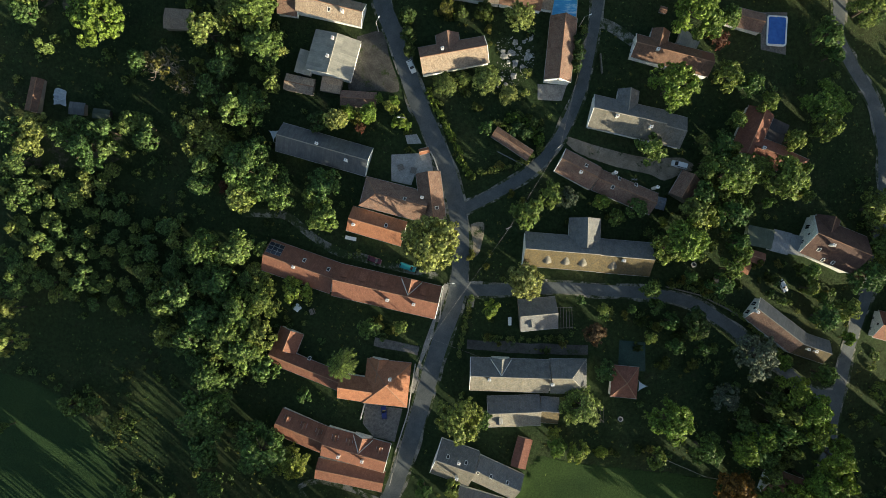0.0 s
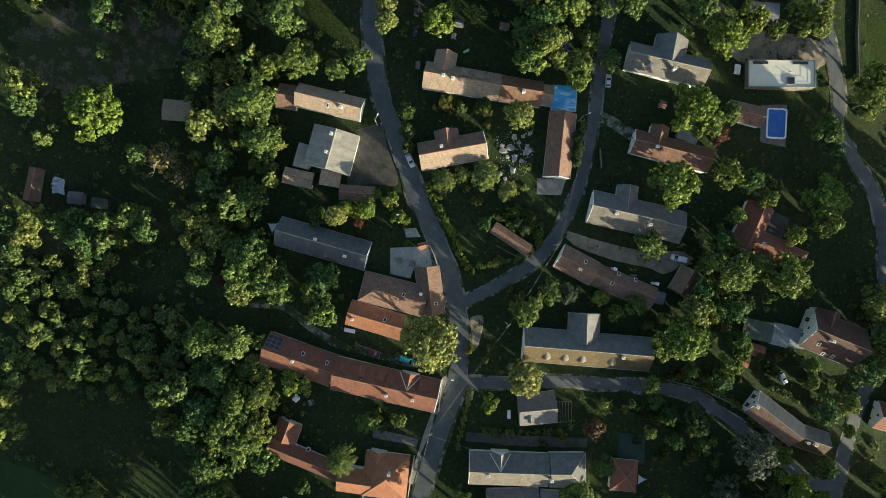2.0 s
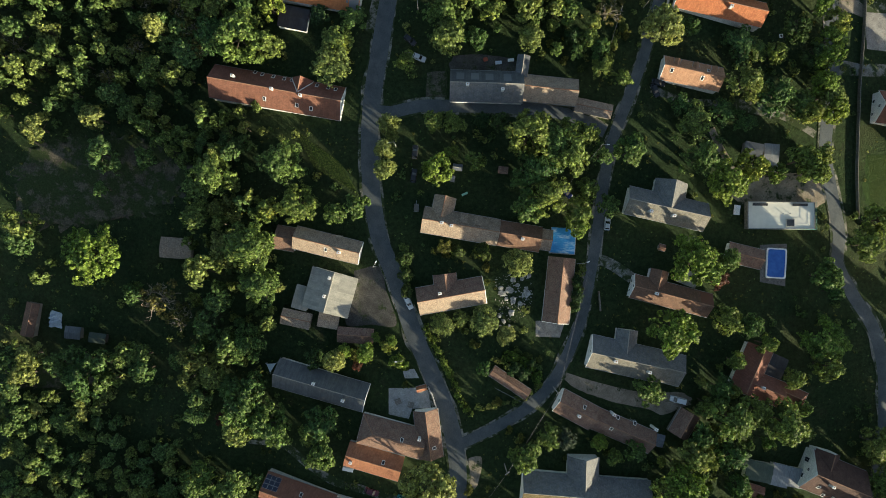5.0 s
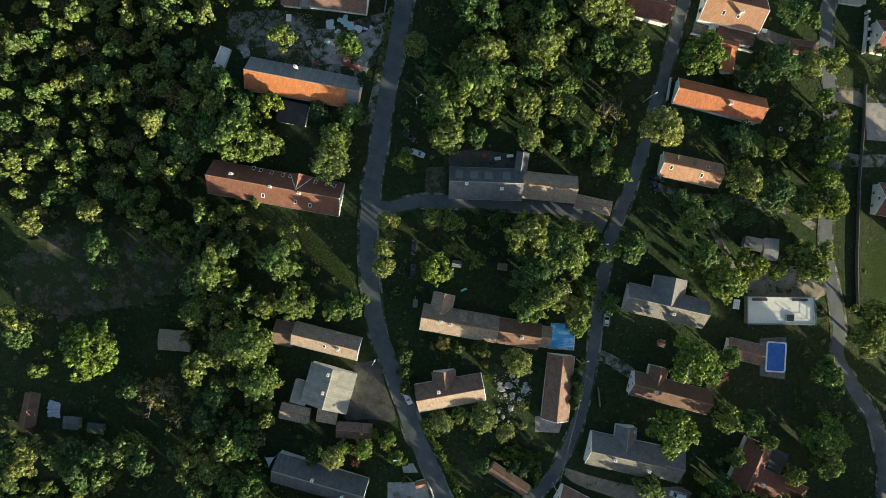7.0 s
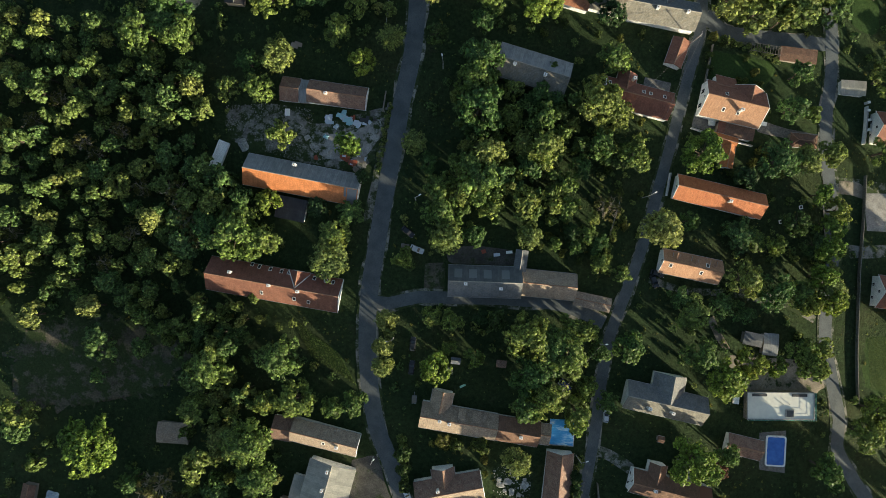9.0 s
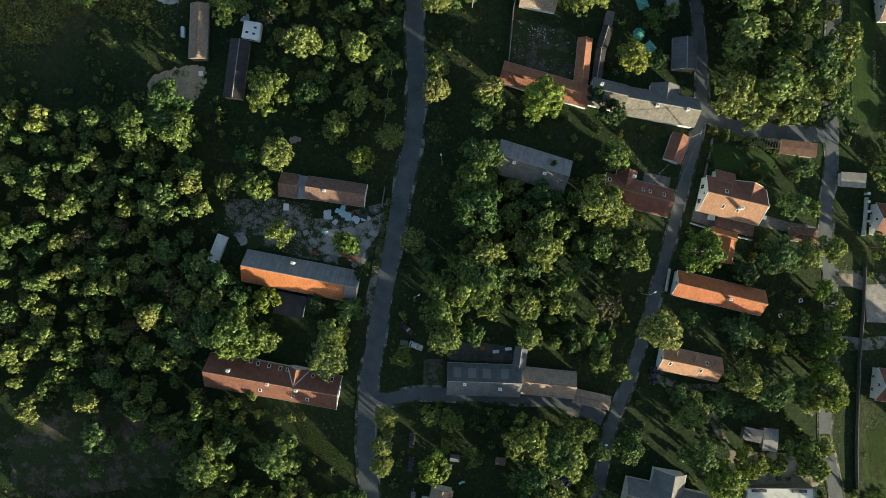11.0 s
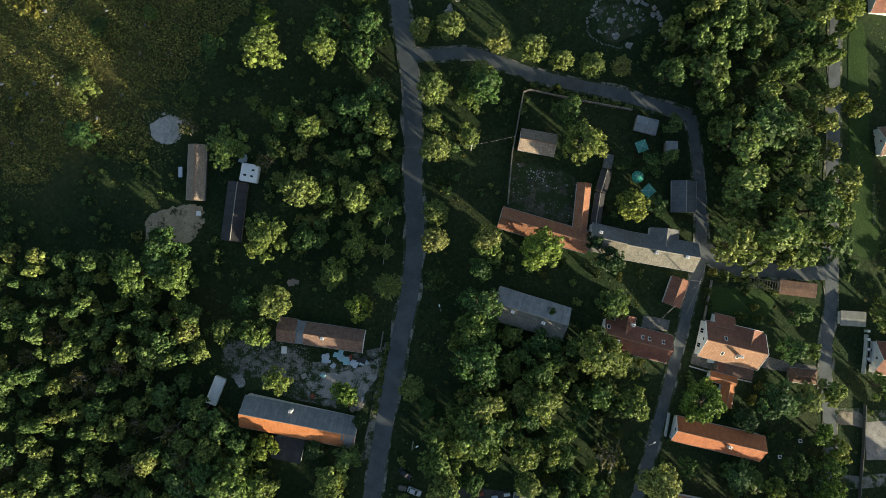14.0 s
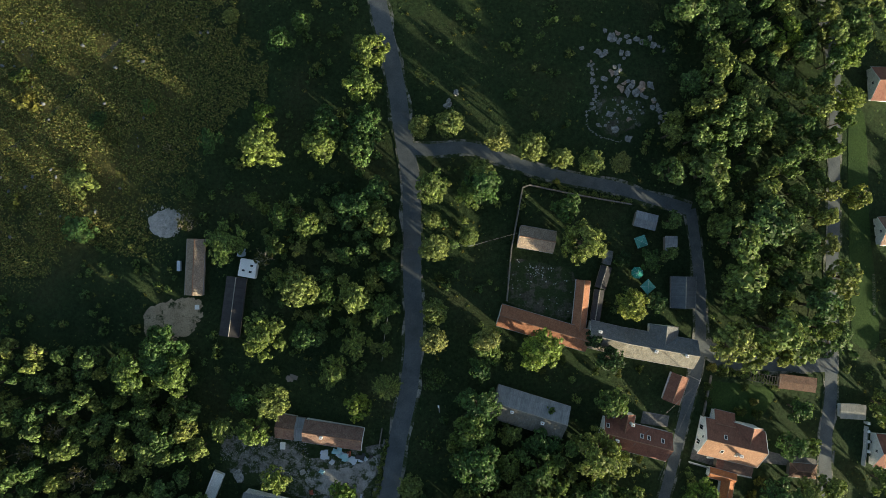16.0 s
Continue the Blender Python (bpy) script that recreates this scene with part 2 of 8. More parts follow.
MAT["glass"] = glass_material()
LEAF = dict(
    broadleaf=leafage("green_leaves", (0.062, 0.12, 0.040), (0.102, 0.158, 0.044), (0.145, 0.19, 0.052)),
    lime_green=leafage("lime_leaves", (0.106, 0.172, 0.035), (0.134, 0.192, 0.037), (0.16, 0.198, 0.042)),
    golden=leafage("olive_gold_leaves", (0.135, 0.178, 0.06), (0.166, 0.204, 0.07), (0.196, 0.224, 0.082)),
    silver=leafage("silver_leaves", (0.066, 0.09, 0.072), (0.08, 0.104, 0.084), (0.094, 0.116, 0.096)),
    russet=leafage("russet_leaves", (0.085, 0.055, 0.035), (0.10, 0.066, 0.04), (0.115, 0.078, 0.045)),
    dark_red=leafage("dark_red_leaves", (0.060, 0.022, 0.018), (0.075, 0.03, 0.02), (0.09, 0.04, 0.03)),
    autumn=leafage("autumn_leaves", (0.16, 0.085, 0.02), (0.18, 0.095, 0.025), (0.2, 0.11, 0.03)),
    dark_green=leafage("dark_leaves", (0.030, 0.065, 0.024), (0.042, 0.08, 0.026), (0.06, 0.09, 0.028)),
    spiky=leafage("frond_leaves", (0.07, 0.11, 0.028), (0.085, 0.125, 0.03), (0.10, 0.135, 0.034)),
    shrub=leafage("shrub_leaves", (0.045, 0.07, 0.016), (0.075, 0.095, 0.02), (0.11, 0.115, 0.025)),
    wood=leafage("woodland_leaves", (0.078, 0.134, 0.049), (0.114, 0.166, 0.053), (0.158, 0.194, 0.06), mixed=True),
    meadow=leafage("dry_grass_blades", (0.088, 0.118, 0.036), (0.135, 0.148, 0.046), (0.205, 0.186, 0.066), mixed=True),
    lawn=leafage("lawn_blades", (0.05, 0.084, 0.02), (0.058, 0.09, 0.021), (0.068, 0.096, 0.023), 0.25),
    bare=leafage("sparse_leaves", (0.06, 0.07, 0.018), (0.08, 0.085, 0.022), (0.1, 0.1, 0.03)),
)


# ---------------------------------------------------------------- mesh helpers
def land(x, y):
    """Height of the ground: a rounded hill, level under the woods and meadow in the west."""
    k = max(0.0, min(1.0, (y - 140) / 70))
    n = max(0.0, min(1.0, (y - 212) / 36))
    low = -100 + 12 * k * k * (3 - 2 * k) + 22 * n * n * (3 - 2 * n)
    x, y = max(low, min(175.0, x)) / 100, max(-190.0, min(240.0, y - 118.0)) / 100
    return 0.655 + 3.086 * x + 2.711 * y - 7.141 * x * x - 1.884 * x * y - 2.279 * y * y


def mesh(name, verts, faces, material, uvs=None, smooth=False):
    me = bpy.data.meshes.new(name)
    me.from_pydata([tuple(v) for v in verts], [], faces)
    if uvs is not None:
        layer = me.uv_layers.new(name="UVMap")
        layer.data.foreach_set("uv", [c for uv in uvs for c in uv])
    me.materials.append(material)
    if smooth:
        me.polygons.foreach_set("use_smooth", [True] * len(me.polygons))
    me.update()
    return me


def under(name, me, parent, m=None, label=""):
    """Links a mesh as a part of a thing, at m in the thing's own space."""
    ob = new(name, me)
    ob.parent = parent
    if m is not None:
        ob.matrix_basis = m
    if label:
        ob["label"] = label
    return ob


def part(name, bm, material, parent, label="", m=None):
    me = bpy.data.meshes.new(name)
    bm.to_mesh(me)
    bm.free()
    me.materials.append(material)
    return under(name, me, parent, m, label)


def base(name, label, category, x, y, turn=0.0, z=None, group="", kind=""):
    ob = new(name)
    ob.empty_display_size = 0.3
    ob.matrix_basis = pose(x, y, land(x, y) if z is None else z, 0, 0, turn)
    return tagged(ob, label, category, group, kind)


def box(bm, x0, x1, y0, y1, z0, z1, bevel=0.0):
    made = bmesh.ops.create_cube(bm, size=1.0, matrix=Matrix.Translation(((x0 + x1) / 2, (y0 + y1) / 2, (z0 + z1) / 2)) @ Matrix.Diagonal((x1 - x0, y1 - y0, z1 - z0, 1)))
    if bevel:
        edges = list({e for v in made["verts"] for e in v.link_edges})
        bmesh.ops.bevel(bm, geom=edges, offset=bevel, segments=2, affect="EDGES")


def boxed(*size, bevel=0.0):
    bm = bmesh.new()
    box(bm, *size, bevel=bevel)
    return bm


def rod(bm, a, b, r0, r1=None, sides=7):
    a, b = Vector(a), Vector(b)
    turn = (b - a).to_track_quat("Z", "Y").to_matrix().to_4x4()
    bmesh.ops.create_cone(bm, cap_ends=True, segments=sides, radius1=r0, radius2=r0 if r1 is None else r1, depth=(b - a).length,
                          matrix=Matrix.Translation((a + b) / 2) @ turn)


def slab(name, corners, thick, material, parent, m=None, along=None, label=""):
    """A roof plane: a polygon with thickness, its UV in metres along and down the slope."""
    top = [Vector(c) for c in corners]
    normal = (top[1] - top[0]).cross(top[2] - top[0]).normalized()
    if normal.z < 0:
        top.reverse()
        normal = -normal
    low = [c - normal * thick for c in top]
    n = len(top)
    u = Vector(along or (1, 0, 0))
    u = (u - normal * u.dot(normal)).normalized()
    v = normal.cross(u)
    faces = [tuple(range(n)), tuple(range(2 * n - 1, n - 1, -1))] + [(i, n + i, n + (i + 1) % n, (i + 1) % n) for i in range(n)]
    pts = top + low
    shift = (hash_of(corners) % 50) * 0.37
    uvs = [(pts[i].dot(u) + shift, pts[i].dot(v) + shift) for f in faces for i in f]
    return under(name, mesh(name, pts, faces, material, uvs), parent, m, label)


def hash_of(corners):
    return int(abs(sum(c[0] * 3.7 + c[1] * 1.9 + c[2] * 5.3 for c in corners)) * 10)


# ---------------------------------------------------------------- ground
def ground():
    xs = [-3000, -1500, -700, -400, -280] + list(np.arange(-220, 221, 2.75)) + [280, 400, 700, 1500, 3000]
    ys = [-3000, -1500, -700, -400, -250] + list(np.arange(-160, 401, 2.75)) + [470, 600, 900, 1500, 3000]
    nx = len(xs)
    verts = [(x, y, land(x, y)) for y in ys for x in xs]
    faces = [(j * nx + i, j * nx + i + 1, (j + 1) * nx + i + 1, (j + 1) * nx + i) for j in range(len(ys) - 1) for i in range(nx - 1)]
    tagged(new("ground", mesh("ground", verts, faces, MAT["grass"], smooth=True)), "shaded rough grass ground of the village", "ground", kind="structure")


ground()


def smooth_line(pts, step=3.0):
    """A curve through the points, sampled evenly enough."""
    out, n = [], len(pts)
    for i in range(n - 1):
        p0, p1, p2, p3 = (Vector(pts[max(0, min(n - 1, k))]) for k in (i - 1, i, i + 1, i + 2))
        cuts = max(2, int((p2 - p1).length / step))
        for k in range(cuts):
            t = k / cuts
            out.append(0.5 * (2 * p1 + (p2 - p0) * t + (2 * p0 - 5 * p1 + 4 * p2 - p3) * t * t + (3 * p1 - p0 - 3 * p2 + p3) * t ** 3))
    out.append(Vector(pts[-1]))
    return out


def strip(name, label, pts, width, material, up, ragged=0.0, category="road"):
    line = smooth_line(pts)
    verts, faces = [], []
    for i, p in enumerate(line):
        way = (line[min(i + 1, len(line) - 1)] - line[max(i - 1, 0)]).normalized()
        side = Vector((-way.y, way.x))
        for k in (-1, -0.5, 0, 0.5, 1):
            edge = (1 + ragged * noise.noise((p.x * 0.13 + 7 * k, p.y * 0.13, up)) if abs(k) == 1 else 1)
            q = p + side * k * width / 2 * edge
            verts.append((q.x, q.y, land(q.x, q.y) + up))
        if i:
            a = 5 * i - 5
            faces += [(a + j, a + j + 1, a + j + 6, a + j + 5) for j in range(4)]
    return tagged(new(name, mesh(name, verts, faces, material, smooth=True)), label, category, kind="structure")


count_roads = [0]
TAKEN = set()


def take(x, y, r):
    """Marks the ground round a point as built over."""
    n = int(r // 2) + 1
    for i in range(-n, n + 1):
        for j in range(-n, n + 1):
            if math.hypot(2 * i, 2 * j) <= r + 1:
                TAKEN.add((int(x // 2) + i, int(y // 2) + j))


def road(pts, width):
    count_roads[0] += 1
    up = 0.14 + 0.006 * count_roads[0]
    for p in smooth_line(pts, 2.0):
        take(p.x, p.y, width / 2 + 0.3)
    strip("verge", "worn gravel edge of the lane", pts, width + 1.4, MAT["verge"], up - 0.03 - 0.003 * count_roads[0], 0.35, "verge")
    strip("road", "narrow grey asphalt village lane", pts, width, MAT["asphalt"], up, 0.05)


def track(pts, width, kind="verge", label="unpaved gravel track"):
    count_roads[0] += 1
    strip("path", label, pts, width, MAT[kind], 0.03 + 0.002 * count_roads[0], 0.4, "track")


def patch(name, label, pts, kind, ragged=0.12, straight=False):
    """A yard laid on the ground, with an uneven outline."""
    count_roads[0] += 1
    up = 0.045 + 0.0015 * count_roads[0]
    if straight:
        ring = [Vector(a).lerp(Vector(b), i / 6) for a, b in zip(pts, pts[1:] + pts[:1]) for i in range(6)]
        ragged = 0.02
    else:
        ring = smooth_line(list(pts) + [pts[0]], 0.7)[:-1]
    c = sum(ring, Vector((0, 0))) / len(ring)
    for p in ring:
        for k in range(12):
            take(*(c + (p - c) * k / 12), 0.5)
    rings = max(7, int(max((p - c).length for p in ring) / 1.8))
    verts, faces = [(c.x, c.y, land(*c) + up)], []
    for k in range(1, rings + 1):
        for i, p in enumerate(ring):
            wob = 1 + ragged * (noise.noise((p.x * 0.3, p.y * 0.3, 3.0)) + 0.6 * noise.noise((p.x * 1.1, p.y * 1.1, 5.0))) if k == rings else 1
            q = c + (p - c) * k / rings * wob
            verts.append((q.x, q.y, land(q.x, q.y) + (up if k < rings else -0.06)))
    n = len(ring)
    faces += [(0, 1 + i, 1 + (i + 1) % n) for i in range(n)]
    for k in range(rings - 1):
        a = 1 + k * n
        faces += [(a + i, a + n + i, a + n + (i + 1) % n, a + (i + 1) % n) for i in range(n)]
    return tagged(new(name, mesh(name, verts, faces, MAT[kind], smooth=True)), label, name, kind="structure")


road([(-26.35, -98.29), (-18.81, -79.73), (-10.67, -56.31), (-3.06, -29.98), (2.19, -15.29), (4.33, -2.62), (3.77, 11.71), (1.26, 23.28), (-3.73, 36.57), (-9.95, 50.72), (-15.08, 66.58), (-20.21, 79.69), (-22.81, 95.53), (-23.29, 109.56), (-22.56, 121.8), (-19.85, 139.24), (-16.85, 156.65), (-14.5, 168.83), (-12.65, 180.3), (-9.54, 194.18), (-7.65, 211.58), (-8.2, 229.1), (-8.55, 258.17), (-10.88, 272.31), (-13.42, 290.19), (-16.15, 302.86), (-19.47, 317.54), (-22.85, 334.31)], 5.4)
road([(4.84, 14.91), (17.63, 21.44), (25.58, 26.54), (32.8, 33.76), (37.86, 42.54), (42.2, 53.93), (44.77, 66.17), (47.35, 81.6), (49.05, 95.58), (51.82, 109.53), (57.12, 123.51), (62.12, 137.53), (66.9, 154.2), (71.3, 169.42), (73.9, 179.2), (77.3, 191.3), (81.0, 204.4), (81.87, 217.75), (81.31, 233.65), (79.34, 251.47)], 3.5)
road([(-11.4, 270.19), (-2.97, 269.46), (9.31, 270.17), (21.59, 266.14), (35.68, 261.79), (53.49, 258.38), (66.13, 254.93), (79.33, 251.11)], 3.7)
road([(82.56, 208.91), (88.8, 204.17), (98.23, 203.03), (111.77, 202.13), (123.74, 201.56)], 4.4)
road([(1.65, -10.21), (10.65, -10.55), (23.2, -10.17), (37.54, -9.8), (51.96, -10.71), (64.68, -11.63), (77.6, -14.39), (88.97, -20.84), (98.67, -28.28), (112.6, -38.73), (120.77, -44.93), (129.88, -45.75)], 3.6)
road([(121.85, -94.67), (125.04, -76.14), (127.37, -57.1), (129.27, -45.73), (132.28, -30.69), (135.94, -19.49), (140.57, -4.58), (143.54, 14.03), (143.22, 36.24), (139.21, 50.83), (131.88, 61.5), (126.11, 72.14), (126.83, 80.79), (123.8, 95.3), (121.84, 109.75), (124.9, 135.09), (124.2, 153.33), (122.9, 168.0), (123.6, 180.0), (125.5, 192.0), (126.1, 205.0), (126.4, 220.7), (128.83, 246.47), (130.27, 268.95), (132.28, 293.9), (130.05, 317.29), (129.23, 335.28)], 4.4)
road([(-22.74, 119.71), (-16.58, 118.63), (-7.83, 120.51), (6.11, 120.29), (21.74, 119.93), (37.42, 117.86), (49.7, 112.67)], 3.8)
track([(-66.81, 14.34), (-53.36, 13.84), (-44.97, 7.94), (-36.64, 2.45), (-23.75, -1.2), (-12.82, -3.9), (-2.87, -6.24)], 2.6)
track([(91.2, 122.9), (102.48, 120), (110.13, 117.21), (118.3, 112.97)], 2.4)
track([(-47.6, -81.04), (-49.58, -77.36), (-43.71, -75.18), (-34.03, -76.61), (-22.59, -80.43)], 1.8)
track([(-138.64, 268.43), (-128.15, 275.63), (-119.49, 284.67), (-109.13, 297.43), (-95.22, 313.08), (-90.09, 322.38)], 1.5, 'mud', 'narrow trodden path through the meadow')
track([(126.08, 135.04), (134.21, 134.61), (151.07, 134.67)], 4)
track([(124.43, 157.19), (136.69, 155.75), (151.58, 155.35)], 3.6)
patch("pavement", "dark worn gravel forecourt", [(-28.6, 70.2), (-20.2, 71.6), (-17.6, 63.0), (-14.6, 52.2), (-23.0, 52.0), (-31.6, 52.2), (-29.6, 62.0)], 'dark_gravel', ragged=0.04)
patch("pavement", "pale stone paved courtyard", [(-18.07, 32.84), (-4.63, 33.4), (-3.74, 26.32), (-10.01, 26.02), (-11.28, 22.47), (-18.12, 23.95)], 'concrete', straight=True)
patch("ground", "bare earth farmyard", [(37.02, 38.15), (49.51, 34.32), (63.92, 31.23), (74.83, 31.32), (78.56, 27.8), (69.47, 24.18), (64, 25.92), (49.57, 29.38), (37.94, 34.29)], 'dirt')
patch("pavement", "dark cobbled courtyard", [(-27.02, -47.59), (-13.97, -49.18), (-16.85, -61.24), (-24.34, -59.54), (-28.06, -54.86)], 'cobble', straight=True)
patch("ground", "gravel and rubble builders yard", [(-62.92, 181.29), (-46.52, 179.87), (-39.35, 174.4), (-16.39, 179.23), (-16.39, 173.1), (-23.4, 160.1), (-39.34, 161.22), (-53.76, 165.05), (-61.08, 165.24), (-67.55, 170.77), (-68.48, 177.93)], 'rubble', ragged=0.1)
patch("pavement", "pale concrete path beside the lane", [(-13.4, 38.6), (-9.4, 38.9), (-7.8, 35.8), (-12.6, 35.6)], 'concrete', straight=True)
track([(0.1, -8.6), (-1.6, -14.0), (-5.4, -25.2), (-9.0, -36.0), (-11.6, -44.0)], 1.7, 'paving', 'grey paved footway along the house fronts')
track([(-23.5, -27.2), (-16.5, -28.6), (-9.2, -30.4)], 2.8, 'cobble', 'grey stone steps beside the street house')
track([(47.6, 73.4), (51.8, 71.4), (55.0, 69.4), (58.2, 67.0)], 3.4, 'verge', 'pale gravel drive in front of the gable')
patch("ground", "pale trodden dust in the builders yard", [(-41.5, 172.6), (-33.0, 171.4), (-24.5, 173.6), (-18.2, 176.2), (-17.6, 170.5), (-23.6, 162.8), (-31.5, 161.6), (-38.6, 163.5), (-43.2, 167.5)], 'dust', ragged=0.6)
patch("ground", "bare sandy yard", [(-95.2, 214.7), (-92.2, 220.1), (-85.4, 222.8), (-77.3, 224.2), (-73.9, 220.1), (-75.6, 214.7), (-81.8, 210.2), (-88.1, 212.0), (-92.9, 211.3)], 'sand', ragged=0.3)
patch("ground", "patch of broken pale concrete", [(-92.23, 248.75), (-84.82, 251.78), (-81.22, 248.75), (-83.85, 242.89), (-90.07, 243.42)], 'concrete', ragged=0.25)
patch("pavement", "paved pool terrace", [(99.35, 78.07), (108.92, 78.5), (108.47, 64.13), (99.46, 65.59)], 'cobble', straight=True)
patch("pavement", "pale concrete apron", [(7.05, -11.65), (9.39, -10.73), (8.51, -16.18), (5.99, -16.19)], 'paving', straight=True)
patch("ground", "worn gravel verge", [(7.35, 10.81), (11.99, 10.8), (10.24, 0.97), (7.38, 0.97)], 'dirt')
patch("ground", "building yard round the flat roofed house", [(89.34, 102.54), (119.84, 98.93), (120.84, 89.91), (91.23, 91.03)], 'dirt')
patch("pavement", "pale paved yard", [(136.65, 153.91), (151.54, 154.04), (151.19, 140.43), (136.8, 141.05)], 'paving', straight=True)
patch("ground", "bare earth courtyard", [(20.9, 236.31), (41.55, 231.95), (39.65, 216.33), (20.49, 222.44)], 'mud')
patch("pavement", "dark paved forecourt", [(28.06, 54.25), (37.77, 53.91), (36.04, 48.66), (28.09, 49.01)], 'paving', straight=True)
patch("lawn", "mown green field beside the wood", [(-165.69, -35.96), (-137.15, -45.94), (-122.52, -62.13), (-117.11, -88.2), (-168.65, -92.14)], 'pasture', ragged=0.05)
patch("lawn", "smooth mown lawn behind the gardens", [(28.33, -64.2), (47.63, -67.35), (64.3, -69.33), (100.32, -75.62), (100.23, -88.19), (24.74, -87.43)], 'lawn')
patch("lawn", "mown garden lawn", [(135.98, 107.26), (159.37, 107.03), (159.24, 87.51), (137.17, 89.93)], 'lawn')
patch("lawn", "garden lawn behind the villa", [(84.82, 198.06), (105.88, 194.36), (99.94, 185.37), (84.08, 187.07)], 'lawn')
patch("lawn", "mown garden lawn beyond the lane", [(133.5, 208.0), (134.4, 246.0), (136.6, 283.0), (143.0, 283.0), (142.6, 246.0), (144.0, 208.0)], 'lawn', ragged=0.03)
# Brighter green laid along a streak of sunlight, to strengthen it.
patch("lawn", "sunny strip of grass below the tree", [(-43.08, 110.25), (-32.36, 103.25), (-28.48, 95.34), (-39.52, 103.2)], 'lawn')
patch("ground", "gravel drive to the villa", [(99.5, 176.6), (109.1, 173.9), (120.2, 171.9), (120.0, 168.6), (109.1, 170.5), (99.0, 172.6)], 'cobble', ragged=0.03)
track([(-15.9, 180.5), (-18.0, 170.0), (-20.2, 159.5), (-22.3, 150.0), (-23.6, 143.5)], 2.2, 'verge', 'pale gravel margin beside the road')
track([(6.46, -27.92), (23.44, -29.08), (45.11, -29.78)], 3.4, 'dark_gravel', 'grey concrete drive between the gardens')
patch("ground", "dark green cover over a garden pool", [(55.02, -26.32), (63.79, -27.1), (64.03, -37.03), (54.68, -36.24)], 'net', straight=True)
track([(83.5, 114.14), (86.07, 108.14), (89.03, 103.89)], 2.4, 'dirt', 'bare earth path')
track([(63.97, 126.06), (74.76, 122.58), (91.26, 121.38), (103.47, 118.73)], 2.2)
patch("ground", "pale gravel forecourt", [(122.83, 157.14), (130.54, 157.76), (137.31, 155.78), (137.01, 151.71), (128.41, 153.29), (122.35, 153.12)], 'dirt', ragged=0.3)
patch("ground", "dark dug garden bed", [(-5.57, 131.24), (1.04, 131.57), (0.7, 121.15), (-5.92, 121.5)], 'mud', straight=True)
patch("ground", "brown gravel terrace behind the stone house", [(1.91, 136.08), (11.45, 136.41), (22.21, 134.67), (22.56, 130.51), (11.45, 130.51), (2.26, 131.22)], 'dark_gravel')
patch("pavement", "grey paved yard behind the house", [(62.72, 188.94), (71.5, 187.21), (70.73, 183.59), (61.79, 184.99)], 'cobble', straight=True)
take(55, 282, 9)
take(56, 296, 8)
take(64, 288, 8)
patch("ground", "dusty floor of the small old quarry", [(49.0, 286.0), (53.4, 284.5), (57.5, 283.6), (62.8, 286.0), (66.3, 281.6), (64.0, 276.9), (59.3, 279.8), (54.6, 278.3), (49.3, 279.5)], 'quarry', ragged=0.35)
patch("ground", "bare earth hollow among the rocks", [(50.75, 286.17), (57.72, 288.14), (62.21, 283.69), (60.18, 275.49), (53.79, 274.48), (50.25, 278.93)], 'mud', ragged=0.5)
patch("ground", "rough dry ground between the trees", [(-136.75, 109.93), (-107.27, 113.61), (-82.26, 106.42), (-88.39, 91.72), (-117.18, 84.01), (-141.08, 87.73)], 'mud', ragged=0.4)
patch("ground", "rough bare ground beside the wood", [(-144.27, 39.4), (-125.35, 42.23), (-110.43, 39.4), (-112.6, 31.8), (-131.55, 29.9), (-146.54, 31.8)], 'mud', ragged=0.4)
patch("pavement", "dark paved terrace beside the villa", [(77.5, 173.7), (78.6, 178.2), (87.6, 175.6), (86.2, 171.0)], 'cobble', straight=True)

# ---------------------------------------------------------------- houses
EAVE, VERGE, THICK = 0.4, 0.14, 0.16


